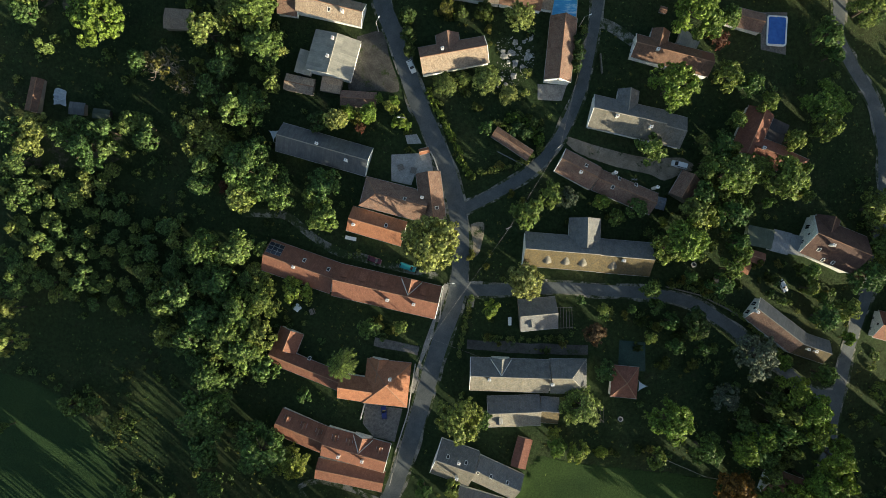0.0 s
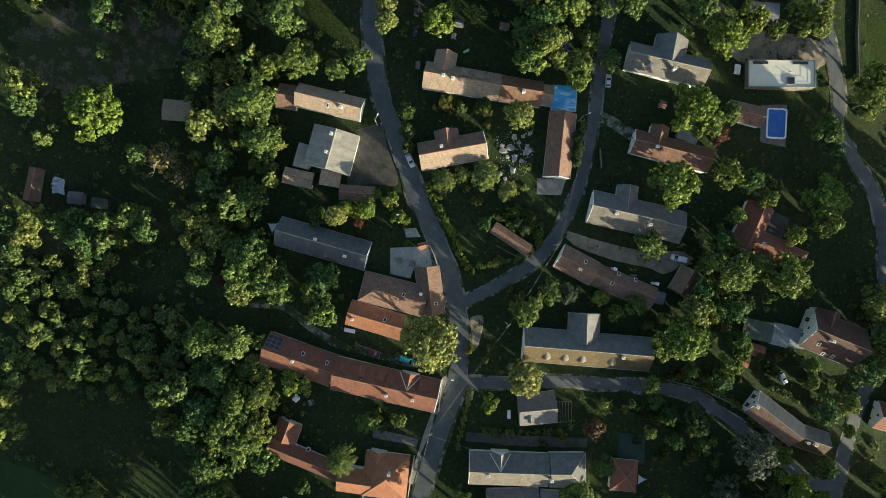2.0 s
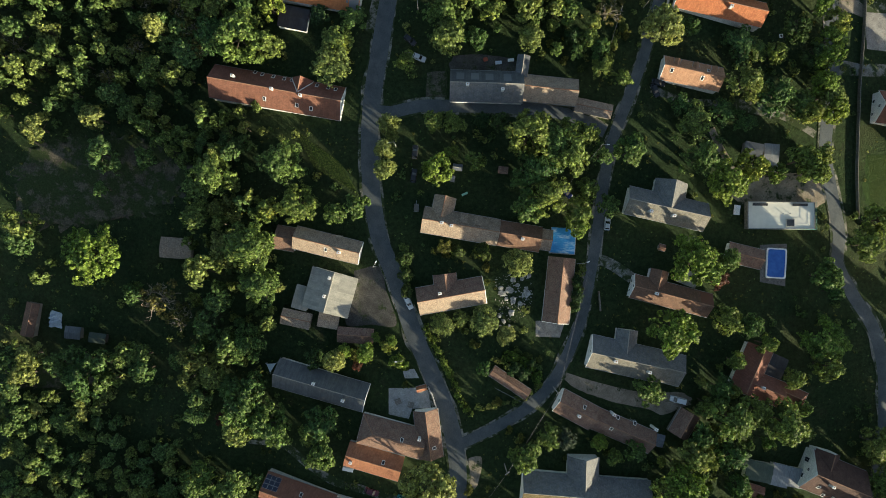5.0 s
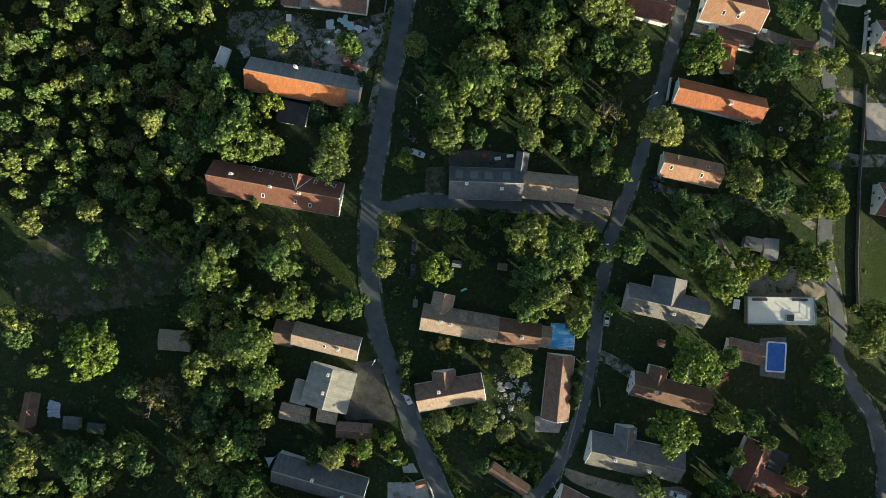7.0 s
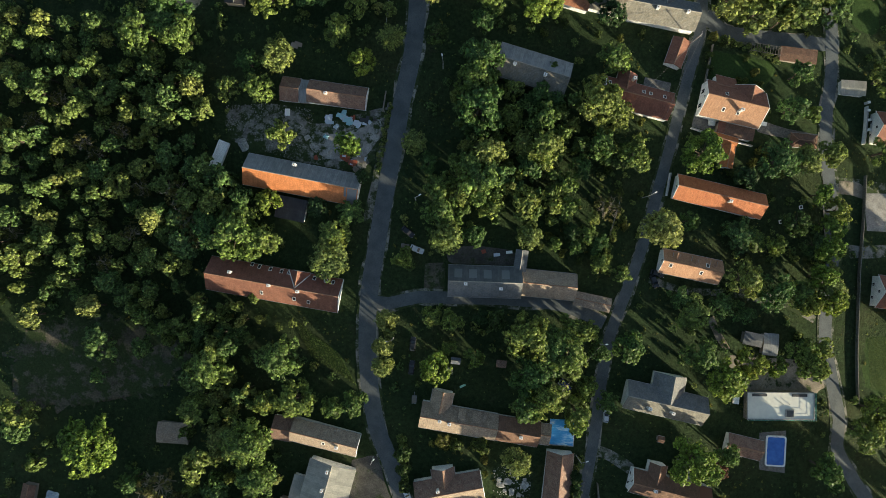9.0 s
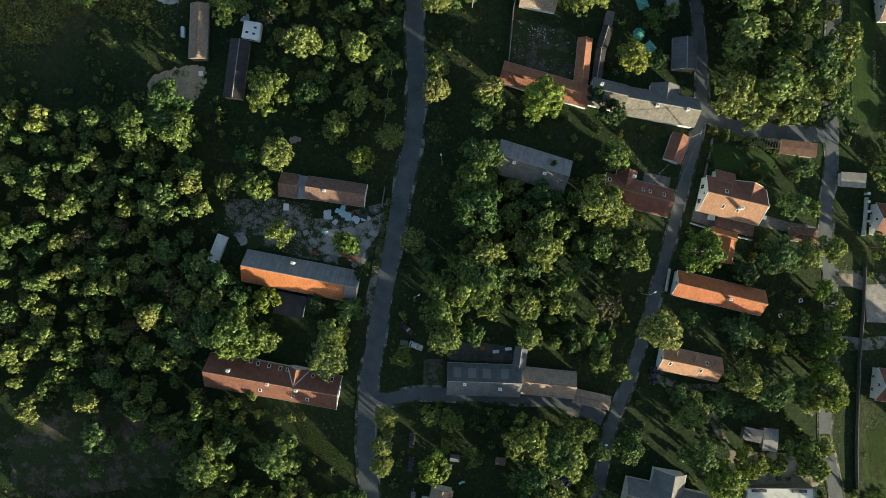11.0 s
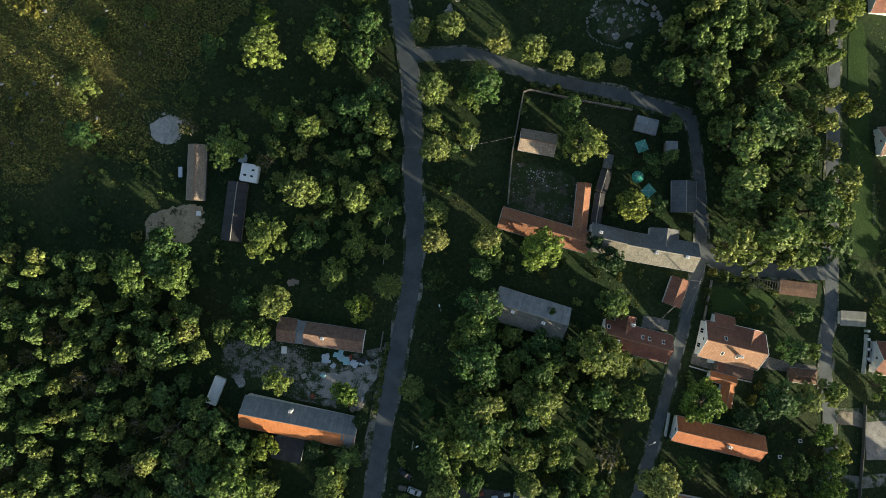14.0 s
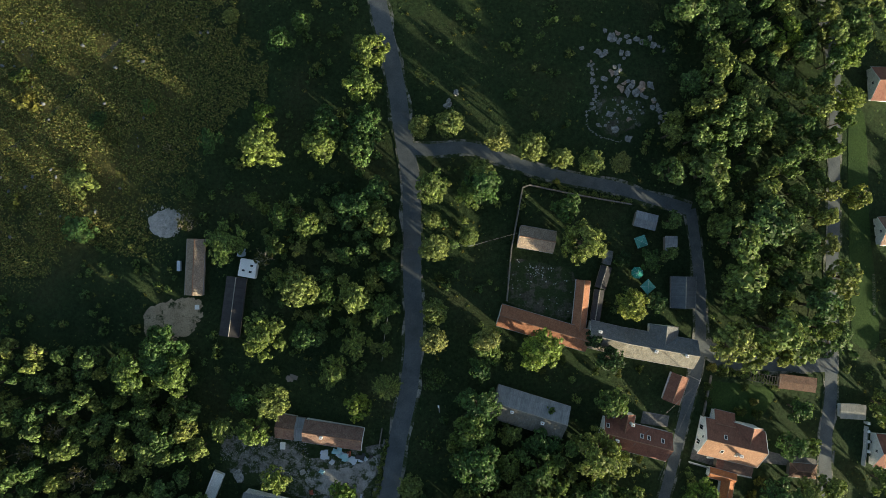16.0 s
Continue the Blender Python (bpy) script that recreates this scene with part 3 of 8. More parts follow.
def block(h, m, length, width, eave, pitch, roof, wall, hip=0, hipl=0, other=None):
    """Walls and roof of one gabled or hipped body, under the house h, at m in its space. length and width: the roof's
    outline. other: the -y slope's colour, often paler for the sun on it.
    """
    t = math.tan(radians(pitch))
    hl, hw = length / 2, width / 2
    top = eave + hw * t
    wl, ww = hl - VERGE, hw - EAVE
    low = -1.6
    sill = eave + EAVE * t - THICK - 0.02
    peak_l = sill if hipl else sill + ww * t - 0.02
    peak_r = sill if hip else sill + ww * t - 0.02
    v = [(-wl, -ww, low), (wl, -ww, low), (wl, ww, low), (-wl, ww, low), (-wl, -ww, sill), (wl, -ww, sill), (wl, ww, sill), (-wl, ww, sill), (-wl, 0, peak_l), (wl, 0, peak_r)]
    f = [(0, 1, 5, 4), (2, 3, 7, 6), (1, 2, 6, 9, 5), (3, 0, 4, 8, 7), (0, 3, 2, 1), (4, 5, 9, 8), (6, 7, 8, 9)]
    under("wall", mesh("wall", v, f, wall), h, m)
    rl, rr = -hl + (hw if hipl else 0), hl - (hw if hip else 0)
    if rl > rr:
        rl = rr = 0.0
    a, b = (rl, 0, top), (rr, 0, top)
    # The -y slope faces the sun; other can carry that light as colour.
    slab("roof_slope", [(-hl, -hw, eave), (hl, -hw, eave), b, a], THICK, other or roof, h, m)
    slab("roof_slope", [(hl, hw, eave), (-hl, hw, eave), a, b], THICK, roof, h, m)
    if hip:
        slab("roof_hip", [(hl, -hw, eave), (hl, hw, eave), b], THICK, roof, h, m, (0, 1, 0))
    if hipl:
        slab("roof_hip", [(-hl, hw, eave), (-hl, -hw, eave), a], THICK, roof, h, m, (0, 1, 0))
    if pitch > 12:
        bm = bmesh.new()
        lines = [(a, b)] if rr > rl else []
        for on, x, end in ((hip, hl, b), (hipl, -hl, a)):
            if on:
                lines += [((x, -hw, eave), end), ((x, hw, eave), end)]
        for p, q in lines:
            rod(bm, Vector(p) - Vector((0, 0, 0.02)), Vector(q) - Vector((0, 0, 0.02)), 0.15, sides=8)
        grey_roof = roof.name in ("grey_slate", "sunlit_weathered_slate", "dark_felt_roof", "dark_metal_sheet", "green_felt_roof", "pale_felt_roof", "grey_metal_roof", "faded_sheeting")
        part("ridge_tiles", bm, MAT["grey_ridge"] if grey_roof else MAT["ridge"], h, m=m)
    if pitch > 20:
        for side in (-1, 1):
            bm = bmesh.new()
            rod(bm, (-hl, side * (hw + 0.05), eave - 0.12), (hl, side * (hw + 0.05), eave - 0.12), 0.07, sides=6)
            part("gutter", bm, MAT["steel"], h, m=m)


def house(name, label, x, y, length, width, turn, eave, pitch, roof, wall, hip=0, hipl=0, other=None):
    h = base(name, label, name, x, y, turn, group="village houses" if name == "house" else "")
    for i in np.arange(-length / 2, length / 2 + 1, 2):
        for j in np.arange(-width / 2, width / 2 + 1, 2):
            take(x + i * math.cos(radians(turn)) - j * math.sin(radians(turn)), y + i * math.sin(radians(turn)) + j * math.cos(radians(turn)), 1.0)
    block(h, Matrix(), length, width, eave, pitch, MAT[roof], MAT[wall], hip, hipl, MAT[other] if other else None)
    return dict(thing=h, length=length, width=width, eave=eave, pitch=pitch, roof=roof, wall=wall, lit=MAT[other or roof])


def wing(h, u, v, length, width, turn, eave, pitch, hip=0):
    block(h["thing"], pose(u, v, 0.03, 0, 0, turn), length, width, eave, pitch, MAT[h["roof"]], MAT[h["wall"]], hip)


def roof_at(h, u, v):
    return h["eave"] + (h["width"] / 2 - abs(v)) * math.tan(radians(h["pitch"]))


def on_slope(h, u, v):
    """The pose of a thing that lies on the roof: x along the ridge, y up the slope."""
    side = 1 if v > 0 else -1
    return pose(u, v, roof_at(h, u, v), h["pitch"], 0, 0 if side < 0 else 180)


def chimney(h, u, v):
    z = roof_at(h, u, v)
    top = max(z + 1.0, h["eave"] + h["width"] / 2 * math.tan(radians(h["pitch"])) + 0.5)
    body = part("chimney", boxed(-0.42, 0.42, -0.34, 0.34, z - 0.7, top, bevel=0.02), MAT["cap"], h["thing"], m=pose(u, v, 0))
    part("chimney_cap", boxed(-0.52, 0.52, -0.44, 0.44, top + 0.002, top + 0.12, bevel=0.03), MAT["white"], body)
    bm = bmesh.new()
    rod(bm, (0, 0, top + 0.12), (0, 0, top + 0.4), 0.16, 0.13, 9)
    part("chimney_pot", bm, MAT["brick"], body)


def skylight(h, u, v):
    m = on_slope(h, u, v)
    bm = bmesh.new()
    for s in ((-0.48, -0.36, -0.7, 0.7), (0.36, 0.48, -0.7, 0.7), (-0.36, 0.36, -0.7, -0.58), (-0.36, 0.36, 0.58, 0.7)):
        box(bm, *s, -0.05, 0.1)
    frame_part = part("skylight", bm, MAT["white"], h["thing"], m=m)
    part("pane", boxed(-0.36, 0.36, -0.58, 0.58, 0.0, 0.06), MAT["glass"], frame_part)


def dormer(h, u, side):
    length = h["width"] / 2 + 0.2
    width = min(6.4, h["width"] * 0.8)
    t, half, low = math.tan(radians(h["pitch"])), h["width"] / 2, h["eave"] + 0.35
    steep = min(47.0, math.degrees(math.atan((half * t - 0.6) / (width / 2))))
    block(h["thing"], pose(u, side * length / 2, 0.02, 0, 0, 90), length, width, low, steep, MAT[h["roof"]], MAT[h["wall"]])
    high = low + width / 2 * math.tan(radians(steep))
    apex = (u, side * (half - (high - h["eave"]) / t), high + 0.06)
    for s in (-1, 1):
        bm = bmesh.new()
        rod(bm, apex, (u + s * width / 2, side * (half - 0.35 / t), low + 0.08), 0.13, sides=5)
        part("valley_flashing", bm, MAT["white"], h["thing"])


def small_dormer(h, u, side):
    v = side * h["width"] * 0.26
    block(h["thing"], pose(u, v, 0.0, 0, 0, 90), 2.2, 1.9, roof_at(h, u, v) + 0.35, 32, MAT[h["roof"]], MAT["wood"])


def eyebrow(h, u, side):
    """A low dormer under a swept arch of slates."""
    m = on_slope(h, u, side * h["width"] * 0.27)
    n, verts, faces = 10, [], []
    for k, (y, wide, tall) in enumerate(((-0.9, 1.5, 0.85), (0.1, 1.25, 0.55), (1.0, 0.8, 0.25), (1.8, 0.2, 0.0))):
        for i in range(n + 1):
            s = -1 + 2 * i / n
            verts.append((s * wide, y, tall * (1 - s * s) ** 1.0 * (1 - 0.25 * abs(s)) - 0.02))
        if k:
            a = (k - 1) * (n + 1)
            faces += [(a + i, a + i + 1, a + n + 2 + i, a + n + 1 + i) for i in range(n)]
    uvs = [(verts[i][0], verts[i][1]) for f in faces for i in f]
    arch = under("dormer", mesh("dormer", verts, faces, MAT["sunlit_slate"], uvs, True), h["thing"], m)
    front = [(v[0] * 0.9, v[1] + 0.04, v[2] * 0.9) for v in verts[:n + 1]]
    under("dormer_front", mesh("dormer_front", front, [tuple(range(n + 1))], MAT["wood"]), arch)


def shed_dormer(h, u, side):
    m = on_slope(h, u, side * h["width"] * 0.25)
    part("dormer", boxed(-0.95, 0.95, -1.7, 1.6, 0.0, 0.42, bevel=0.03), MAT["wood"], h["thing"], m=m)
    slab("dormer_roof", [(-1.1, -1.9, 0.56), (1.1, -1.9, 0.56), (1.1, 1.8, 0.5), (-1.1, 1.8, 0.5)], 0.12, MAT[h["roof"]], h["thing"], m)


def solar_panels(h, u, v, across, rows):
    m = on_slope(h, u, v)
    for i in range(across):
        for j in range(rows):
            x, y = (i - (across - 1) / 2) * 1.62, (j - (rows - 1) / 2) * 1.45
            p = part("solar_panel", boxed(x - 0.78, x + 0.78, y - 0.69, y + 0.69, 0.05, 0.1), MAT["steel"], h["thing"], m=m)
            part("pane", boxed(x - 0.73, x + 0.73, y - 0.64, y + 0.64, 0.08, 0.106), MAT["solar"], p)


def antenna(h, u, v):
    z = roof_at(h, u, v)
    bm = bmesh.new()
    rod(bm, (0, 0, z - 0.2), (0, 0, z + 2.6), 0.035)
    rod(bm, (-1.0, -0.3, z + 2.4), (1.0, 0.3, z + 2.4), 0.03)
    for k in range(-4, 5):
        rod(bm, (k * 0.22 - 0.1, k * 0.066 + 0.35, z + 2.4), (k * 0.22 + 0.1, k * 0.066 - 0.35, z + 2.4), 0.018, sides=5)
    part("antenna", bm, MAT["steel"], h["thing"], m=pose(u, v, 0))


def window_part(parent, m, w=0.9, height=1.2):
    """A casement set in a wall: x across, z up, y out of the wall."""
    bm = bmesh.new()
    for s in ((-w / 2 - 0.08, -w / 2, -height / 2 - 0.08, height / 2 + 0.08), (w / 2, w / 2 + 0.08, -height / 2 - 0.08, height / 2 + 0.08),
              (-w / 2, w / 2, -height / 2 - 0.08, -height / 2), (-w / 2, w / 2, height / 2, height / 2 + 0.08), (-0.03, 0.03, -height / 2, height / 2)):
        box(bm, s[0], s[1], -0.05, 0.035, s[2], s[3])
    win = part("window", bm, MAT["white"], parent, m=m)
    part("pane", boxed(-w / 2, w / 2, -0.04, 0.02, -height / 2, height / 2), MAT["glass"], win)


def roof_panel(h, u, v, wide=2.3, long=3.2, kind="pale_sheet"):
    part("roof_panel", boxed(-wide / 2, wide / 2, -long / 2, long / 2, 0.01, 0.05), MAT[kind], h["thing"], m=on_slope(h, u, v))


def barge_boards(h, end):
    """White boards along the two edges of a gable."""
    t, hw, x = math.tan(radians(h["pitch"])), h["width"] / 2, end * (h["length"] / 2 + 0.05)
    for side in (-1, 1):
        bm = bmesh.new()
        rod(bm, (x, side * hw, h["eave"] - 0.03), (x, 0, h["eave"] + hw * t - 0.03), 0.11, sides=4)
        part("barge_board", bm, MAT["white"], h["thing"])


def gable_parapet(h, end):
    """A white rendered gable wall that stands up above the roof."""
    t, hw, x = math.tan(radians(h["pitch"])), h["width"] / 2, end * h["length"] / 2
    v = []
    for u in (x - 0.22, x + 0.22):
        v += [(u, -hw - 0.1, -1.6), (u, hw + 0.1, -1.6), (u, hw + 0.1, h["eave"] + 0.3), (u, 0, h["eave"] + hw * t + 0.35), (u, -hw - 0.1, h["eave"] + 0.3)]
    f = [(4, 3, 2, 1, 0), (5, 6, 7, 8, 9)] + [(i, (i + 1) % 5, 5 + (i + 1) % 5, 5 + i) for i in range(5)]
    under("gable_parapet", mesh("gable_parapet", v, f, MAT["plaster"]), h["thing"])


def gable_windows(h, end):
    barge_boards(h, end)
    wl = h["length"] / 2 - VERGE
    ww = h["width"] / 2
    for v in (-ww * 0.4, ww * 0.4):
        if h["eave"] > 3.5:
            tall = h["eave"] > 4.2
            window_part(h["thing"], pose(end * wl, v, h["eave"] - (1.4 if tall else 2.0), 0, 0, -90 * end), 1.3 if tall else 0.8, 2.1 if tall else 1.0)
    if h["pitch"] > 25 and h["width"] > 7:
        window_part(h["thing"], pose(end * wl, 0, h["eave"] + 0.9, 0, 0, -90 * end), 0.8, 0.9)


MAT["solar"] = plain("solar_cells", (0.012, 0.018, 0.04), 0.15, 0.0, 0.5)
h = house("house", "long low house with a dark red tiled roof and solar panels", -46.8, -2.95, 23.31, 10.49, -19.17, 3.3, 36, 'terracotta', "plaster")
solar_panels(h, -9, 2.74, 3, 3)
skylight(h, 0.91, 2.38)
skylight(h, 9.07, 2.21)
chimney(h, -1.2, -0.59)
h = house("house", "long village house with a terracotta roof and slab dormers", -19.06, -10.7, 33.62, 10.61, -12.86, 3.2, 38, 'terracotta', "plaster")
shed_dormer(h, -13.99, 1)
shed_dormer(h, -7.98, 1)
shed_dormer(h, -1.73, 1)
shed_dormer(h, 11.35, 1)
chimney(h, 1.14, -2.41)
chimney(h, 9.37, -1.9)
dormer(h, 6.99, 1)
gable_windows(h, 1)
h = house("house", "long low house with a terracotta roof beside trees", -45.81, -36.03, 25.41, 6.09, -21.86, 2.6, 38, 'terracotta', "plaster")
skylight(h, -7.87, 2.82)
skylight(h, -0.16, 3.23)
wing(h, -8.72, 6.17, 7.04, 7.92, 90.73, 2.6, 30)
h = house("house", "village house with an orange hipped roof beside the street", -19.2, -40.3, 14.31, 14.35, -5.97, 3.2, 33, 'orange_tile', "plaster", hip=1, hipl=1)
chimney(h, 1.12, 2.12)
wing(h, -9.79, -2.75, 11.01, 7.96, -2.46, 3.2, 33)
wing(h, -3.3, 3.9, 7.2, 6.0, 86.15, 3.2, 40)
h = house("house", "low house with a red-brown roof and small dormers", -47.92, -56.99, 16.76, 8.97, -22.42, 2.8, 38, 'terracotta', "plaster")
small_dormer(h, -5.4, 1)
small_dormer(h, 0.33, 1)
small_dormer(h, 5.64, 1)
h = house("house", "village house with a terracotta roof, dormers and a white gable", -29.69, -62.7, 21.32, 9.77, -15.09, 3.3, 38, 'terracotta', "plaster")
small_dormer(h, -7.34, 1)
small_dormer(h, -2.53, 1)
small_dormer(h, 7.45, 1)
dormer(h, 1.35, 1)
chimney(h, -4.58, -2.38)
chimney(h, 3.14, -1.77)
gable_windows(h, 1)
h = house("house", "low annex with a red-brown tiled roof", -31.89, -71.66, 22.57, 6.91, -11.65, 2.4, 24, 'terracotta', "plaster")
h = house("house", "long house with a dark grey roof and white gable", -38.61, 33.85, 29.42, 9.2, -15.93, 3.3, 38, 'dark_sheet', "plaster")
chimney(h, -1.86, 0.7)
chimney(h, 8.21, -1.81)
gable_windows(h, 1)
h = house("house", "old house with a pinkish brown clay tile roof", -16.3, 18.1, 20.91, 9.54, -14.5, 3.3, 38, 'old_tile', "plaster", hipl=1)
chimney(h, 8.31, 2.34)
skylight(h, 3.2, 0.66)
h = house("house", "old house wing with weathered clay tiles along the street", -4.99, 19, 15.01, 7.72, 97.03, 3, 38, 'old_tile', "plaster")
skylight(h, -3.95, -1.36)
h = house("gate_shelter", "small gateway with an orange tiled roof", -7.1, 33.1, 3.3, 1.9, 14.0, 2.3, 32, 'orange_tile', "plaster")
h = house("house", "low outbuilding with an orange tiled roof", -22.13, 9.79, 17.96, 8.05, -16.31, 2.6, 30, 'orange_tile', "plaster")
chimney(h, -6.84, -1.64)
skylight(h, 2.91, 1.02)
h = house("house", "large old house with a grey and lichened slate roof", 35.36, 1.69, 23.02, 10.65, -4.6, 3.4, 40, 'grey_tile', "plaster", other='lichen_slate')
eyebrow(h, -4.31, -1)
eyebrow(h, 1.3, -1)
eyebrow(h, 6.58, -1)
wing(h, 6.93, 6.4, 9.27, 9.76, 92.64, 3.6, 40)
h = house("house", "low barn with a grey and lichened slate roof", 55.27, -0.11, 16.71, 10.57, -4.85, 3, 38, 'grey_tile', "plaster", other='lichen_slate')
eyebrow(h, -3.86, -1)
chimney(h, -1.22, -1.13)
h = house("shed", "small shed with a grey corrugated roof", 28.57, -17.88, 11.83, 10.04, 5.29, 2.6, 32, 'grey_tile', "old_wood")
small_dormer(h, -2.52, -1)
h = house("house", "long house with a grey roof along the lane", 19.78, -37.24, 25.04, 10.44, -1.93, 3.3, 38, 'grey_tile', "plaster", other='sunlit_slate')
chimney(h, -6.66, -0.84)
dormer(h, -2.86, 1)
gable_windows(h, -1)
h = house("house", "house with a grey roof adjoining the next", 38.26, -37.51, 11.58, 10.78, -0.37, 3.3, 38, 'grey_tile', "plaster", hip=1, other='sunlit_slate')
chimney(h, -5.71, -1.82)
h = house("house", "low outbuilding with a pale grey roof", 21.31, -48.99, 16.79, 9.83, 2.07, 2.6, 30, 'grey_tile', "plaster", other='sunlit_slate')
small_dormer(h, -4.9, -1)
h = house("shed", "small outbuilding with a weathered slate roof", 32.6, -48.7, 5.9, 8.3, -4.0, 2.4, 30, 'grey_tile', "old_wood", other='lichen_slate')
h = house("house", "house with a flecked grey roof and skylights", 2.65, -65.96, 13.08, 11.69, -19.2, 3.3, 38, 'grey_tile', "plaster", other='sunlit_slate')
chimney(h, 0.6, 1.54)
chimney(h, 1.54, -3.19)
skylight(h, -3.08, 1.88)
skylight(h, 2.95, 1.94)
gable_windows(h, -1)
h = house("house", "grey roofed house joined to the next with skylights", 16.12, -70.76, 15.43, 8.62, -24.54, 3.3, 38, 'grey_tile', "plaster", other='sunlit_slate')
skylight(h, -6.81, -0.22)
skylight(h, -2.56, 0.35)
skylight(h, 3.01, 0.66)
h = house("house", "low annex with a dark grey roof", 11.66, -79.81, 17.31, 7.18, -15.9, 2.4, 24, 'grey_tile', "plaster", other='sunlit_slate')
h = house("shed", "small lean-to shed with a terracotta roof", 23.99, -62.87, 9.78, 4.95, 75.68, 2.3, 10, 'red_tile', "old_wood")
h = house("house", "old house with a weathered brown tile roof and white gable", 40.48, 27.12, 12.54, 7.79, -27.93, 3.3, 38, 'old_tile', "plaster")
chimney(h, 0.75, -1.08)
skylight(h, 1.51, 1.92)
gable_windows(h, -1)
h = house("house", "long low house with a brown tile roof", 55.33, 20.3, 19.59, 7.18, -23.18, 2.8, 38, 'old_tile', "plaster")
chimney(h, -5.63, 3.66)
chimney(h, 7.87, 4.59)
skylight(h, -3.28, 3.04)
skylight(h, -4.57, -0.6)
skylight(h, 2.27, 3.39)
antenna(h, 0.65, 4.21)
h = house("shed", "small lean-to covered with blue tarpaulin and tiles", 65.97, 17.03, 4.67, 3.93, -15.06, 2.2, 8, 'tarp', "old_wood")
h = house("barn", "old barn with a brown tile roof", 74.38, 21.95, 8.36, 6.68, 59.8, 2.6, 38, 'old_tile', "stone")
h = house("house", "house with a grey slate roof and chimney", 55.42, 42.71, 22.61, 10.26, -12.57, 3.3, 38, 'grey_tile', "plaster", other='sunlit_slate')
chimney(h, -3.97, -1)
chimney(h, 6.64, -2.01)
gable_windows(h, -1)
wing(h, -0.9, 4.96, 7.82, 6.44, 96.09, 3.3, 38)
h = house("house", "low grey roofed house end", 70.15, 39.42, 6.97, 9.88, -14.54, 2.7, 30, 'grey_tile', "plaster", other='sunlit_slate')
h = house("house", "house with a brown tile roof and white gable", 69.21, 62.03, 24.57, 7.45, -14.55, 3.9, 38, 'brown_tile', "plaster")
chimney(h, -5.48, -0.57)
gable_windows(h, -1)
wing(h, -5.09, 3.6, 6.38, 5.55, 91.45, 3.9, 38)
roof_panel(h, 10.2, 1.9, 3.9, 3.9, "terracotta")
h = house("shed", "grey felt roofed lean-to behind the house", 75.0, 67.4, 6.4, 4.6, -22.0, 2.6, 7, 'felt', "old_wood")
h = house("hut", "small red roofed playhouse on the lawn", 67.2, 76.8, 2.2, 2.0, -15.0, 1.5, 30, 'brown_tile', "old_wood")
h = house("house", "small pool house with a weathered clay tile roof", 93.31, 74.27, 11.27, 6.27, -13.65, 2.6, 25, 'old_tile', "plaster")
h = house("house", "house wing with a red tile roof", 95.4, 38.9, 15.2, 8.6, 66.31, 3.3, 36, 'red_tile', "plaster")
h = house("garage", "flat dark felt roofed annex in the angle of the house", 103.4, 39.6, 6.8, 7.4, -24.0, 2.6, 4, 'dark_felt', "plaster")
h = house("house", "house with a dark red tile roof", 100.0, 32.9, 11.25, 8.2, -22.0, 3, 36, 'red_tile', "plaster")
chimney(h, -2.39, -0.1)
h = house("house", "hipped red roofed annex", 109.43, 30.3, 9.11, 5.4, -24.46, 2.6, 38, 'red_tile', "plaster", hip=1)
h = house("house", "large white house with a brown roof and tall gable", 122.3, 3.9, 18.1, 12.84, -22.49, 5.2, 42, 'dark_brown', "plaster")
skylight(h, -5.01, -3.74)
skylight(h, -1.64, -5.78)
skylight(h, 1.4, -5.49)
gable_windows(h, -1)
chimney(h, -3.4, -1.61)
wing(h, -4.13, 3.12, 8.91, 7.85, 96.36, 5.2, 42)
h = house("garage", "garage with a flat dark green felt roof", 99.09, 6.33, 8.49, 6.26, -11.97, 2.6, 4, 'green_felt', "plaster")
h = house("garage", "garage with a flat grey metal roof", 106.12, 4.83, 5.92, 7.08, -13.89, 2.6, 4, 'metal', "plaster")
h = house("garage", "garage with a flat grey metal roof", 111.83, 3.77, 5.24, 6.33, -11.77, 2.6, 4, 'metal', "plaster")
h = house("shed", "small shed with a terracotta roof", 98.05, 0.03, 5.66, 3.96, -17.51, 2.3, 20, 'terracotta', "old_wood")
h = house("shed", "narrow lean-to with orange tiles", 95.15, -3.42, 2.2, 4.02, -19.14, 2.2, 12, 'orange_tile', "old_wood")
h = house("house", "long white house with a grey roof below the lane", 104.02, -21.57, 18.02, 8.29, -37.84, 4.3, 38, 'dark_sheet', "plaster", other='old_tile')
chimney(h, -8.54, -0.93)
gable_windows(h, -1)
h = house("house", "low house with a grey roof and chimneys", 116.6, -28.8, 11.93, 7.61, -18.5, 2.8, 38, 'grey_tile', "plaster", other='lichen_slate')
gable_parapet(h, -1)
chimney(h, -1.83, -1.04)
chimney(h, 0.68, -0.9)
h = house("house", "white house with a red roof beyond the road", 148.59, -23.89, 16.95, 9.08, -14.4, 3.6, 38, 'terracotta', "plaster")
gable_windows(h, -1)
h = house("house", "white gabled house with a brown roof among trees", 109.31, -74.33, 12.41, 8.74, -20.74, 3, 38, 'brown_tile', "plaster")
gable_windows(h, -1)
skylight(h, -1.6, -2.82)
h = house("pavilion", "garden pavilion with a red pyramid roof", 56.37, -39.56, 8.44, 9.99, -5.2, 2.5, 30, 'red_tile', "plaster", hip=1, hipl=1)
h = house("workshop", "low pitched workshop with a pale grey felt roof", -35.42, 62.91, 12.82, 14.76, 74.55, 3.4, 14, 'felt', "plaster")
chimney(h, 4.43, 0.99)
chimney(h, -1.38, 1.09)
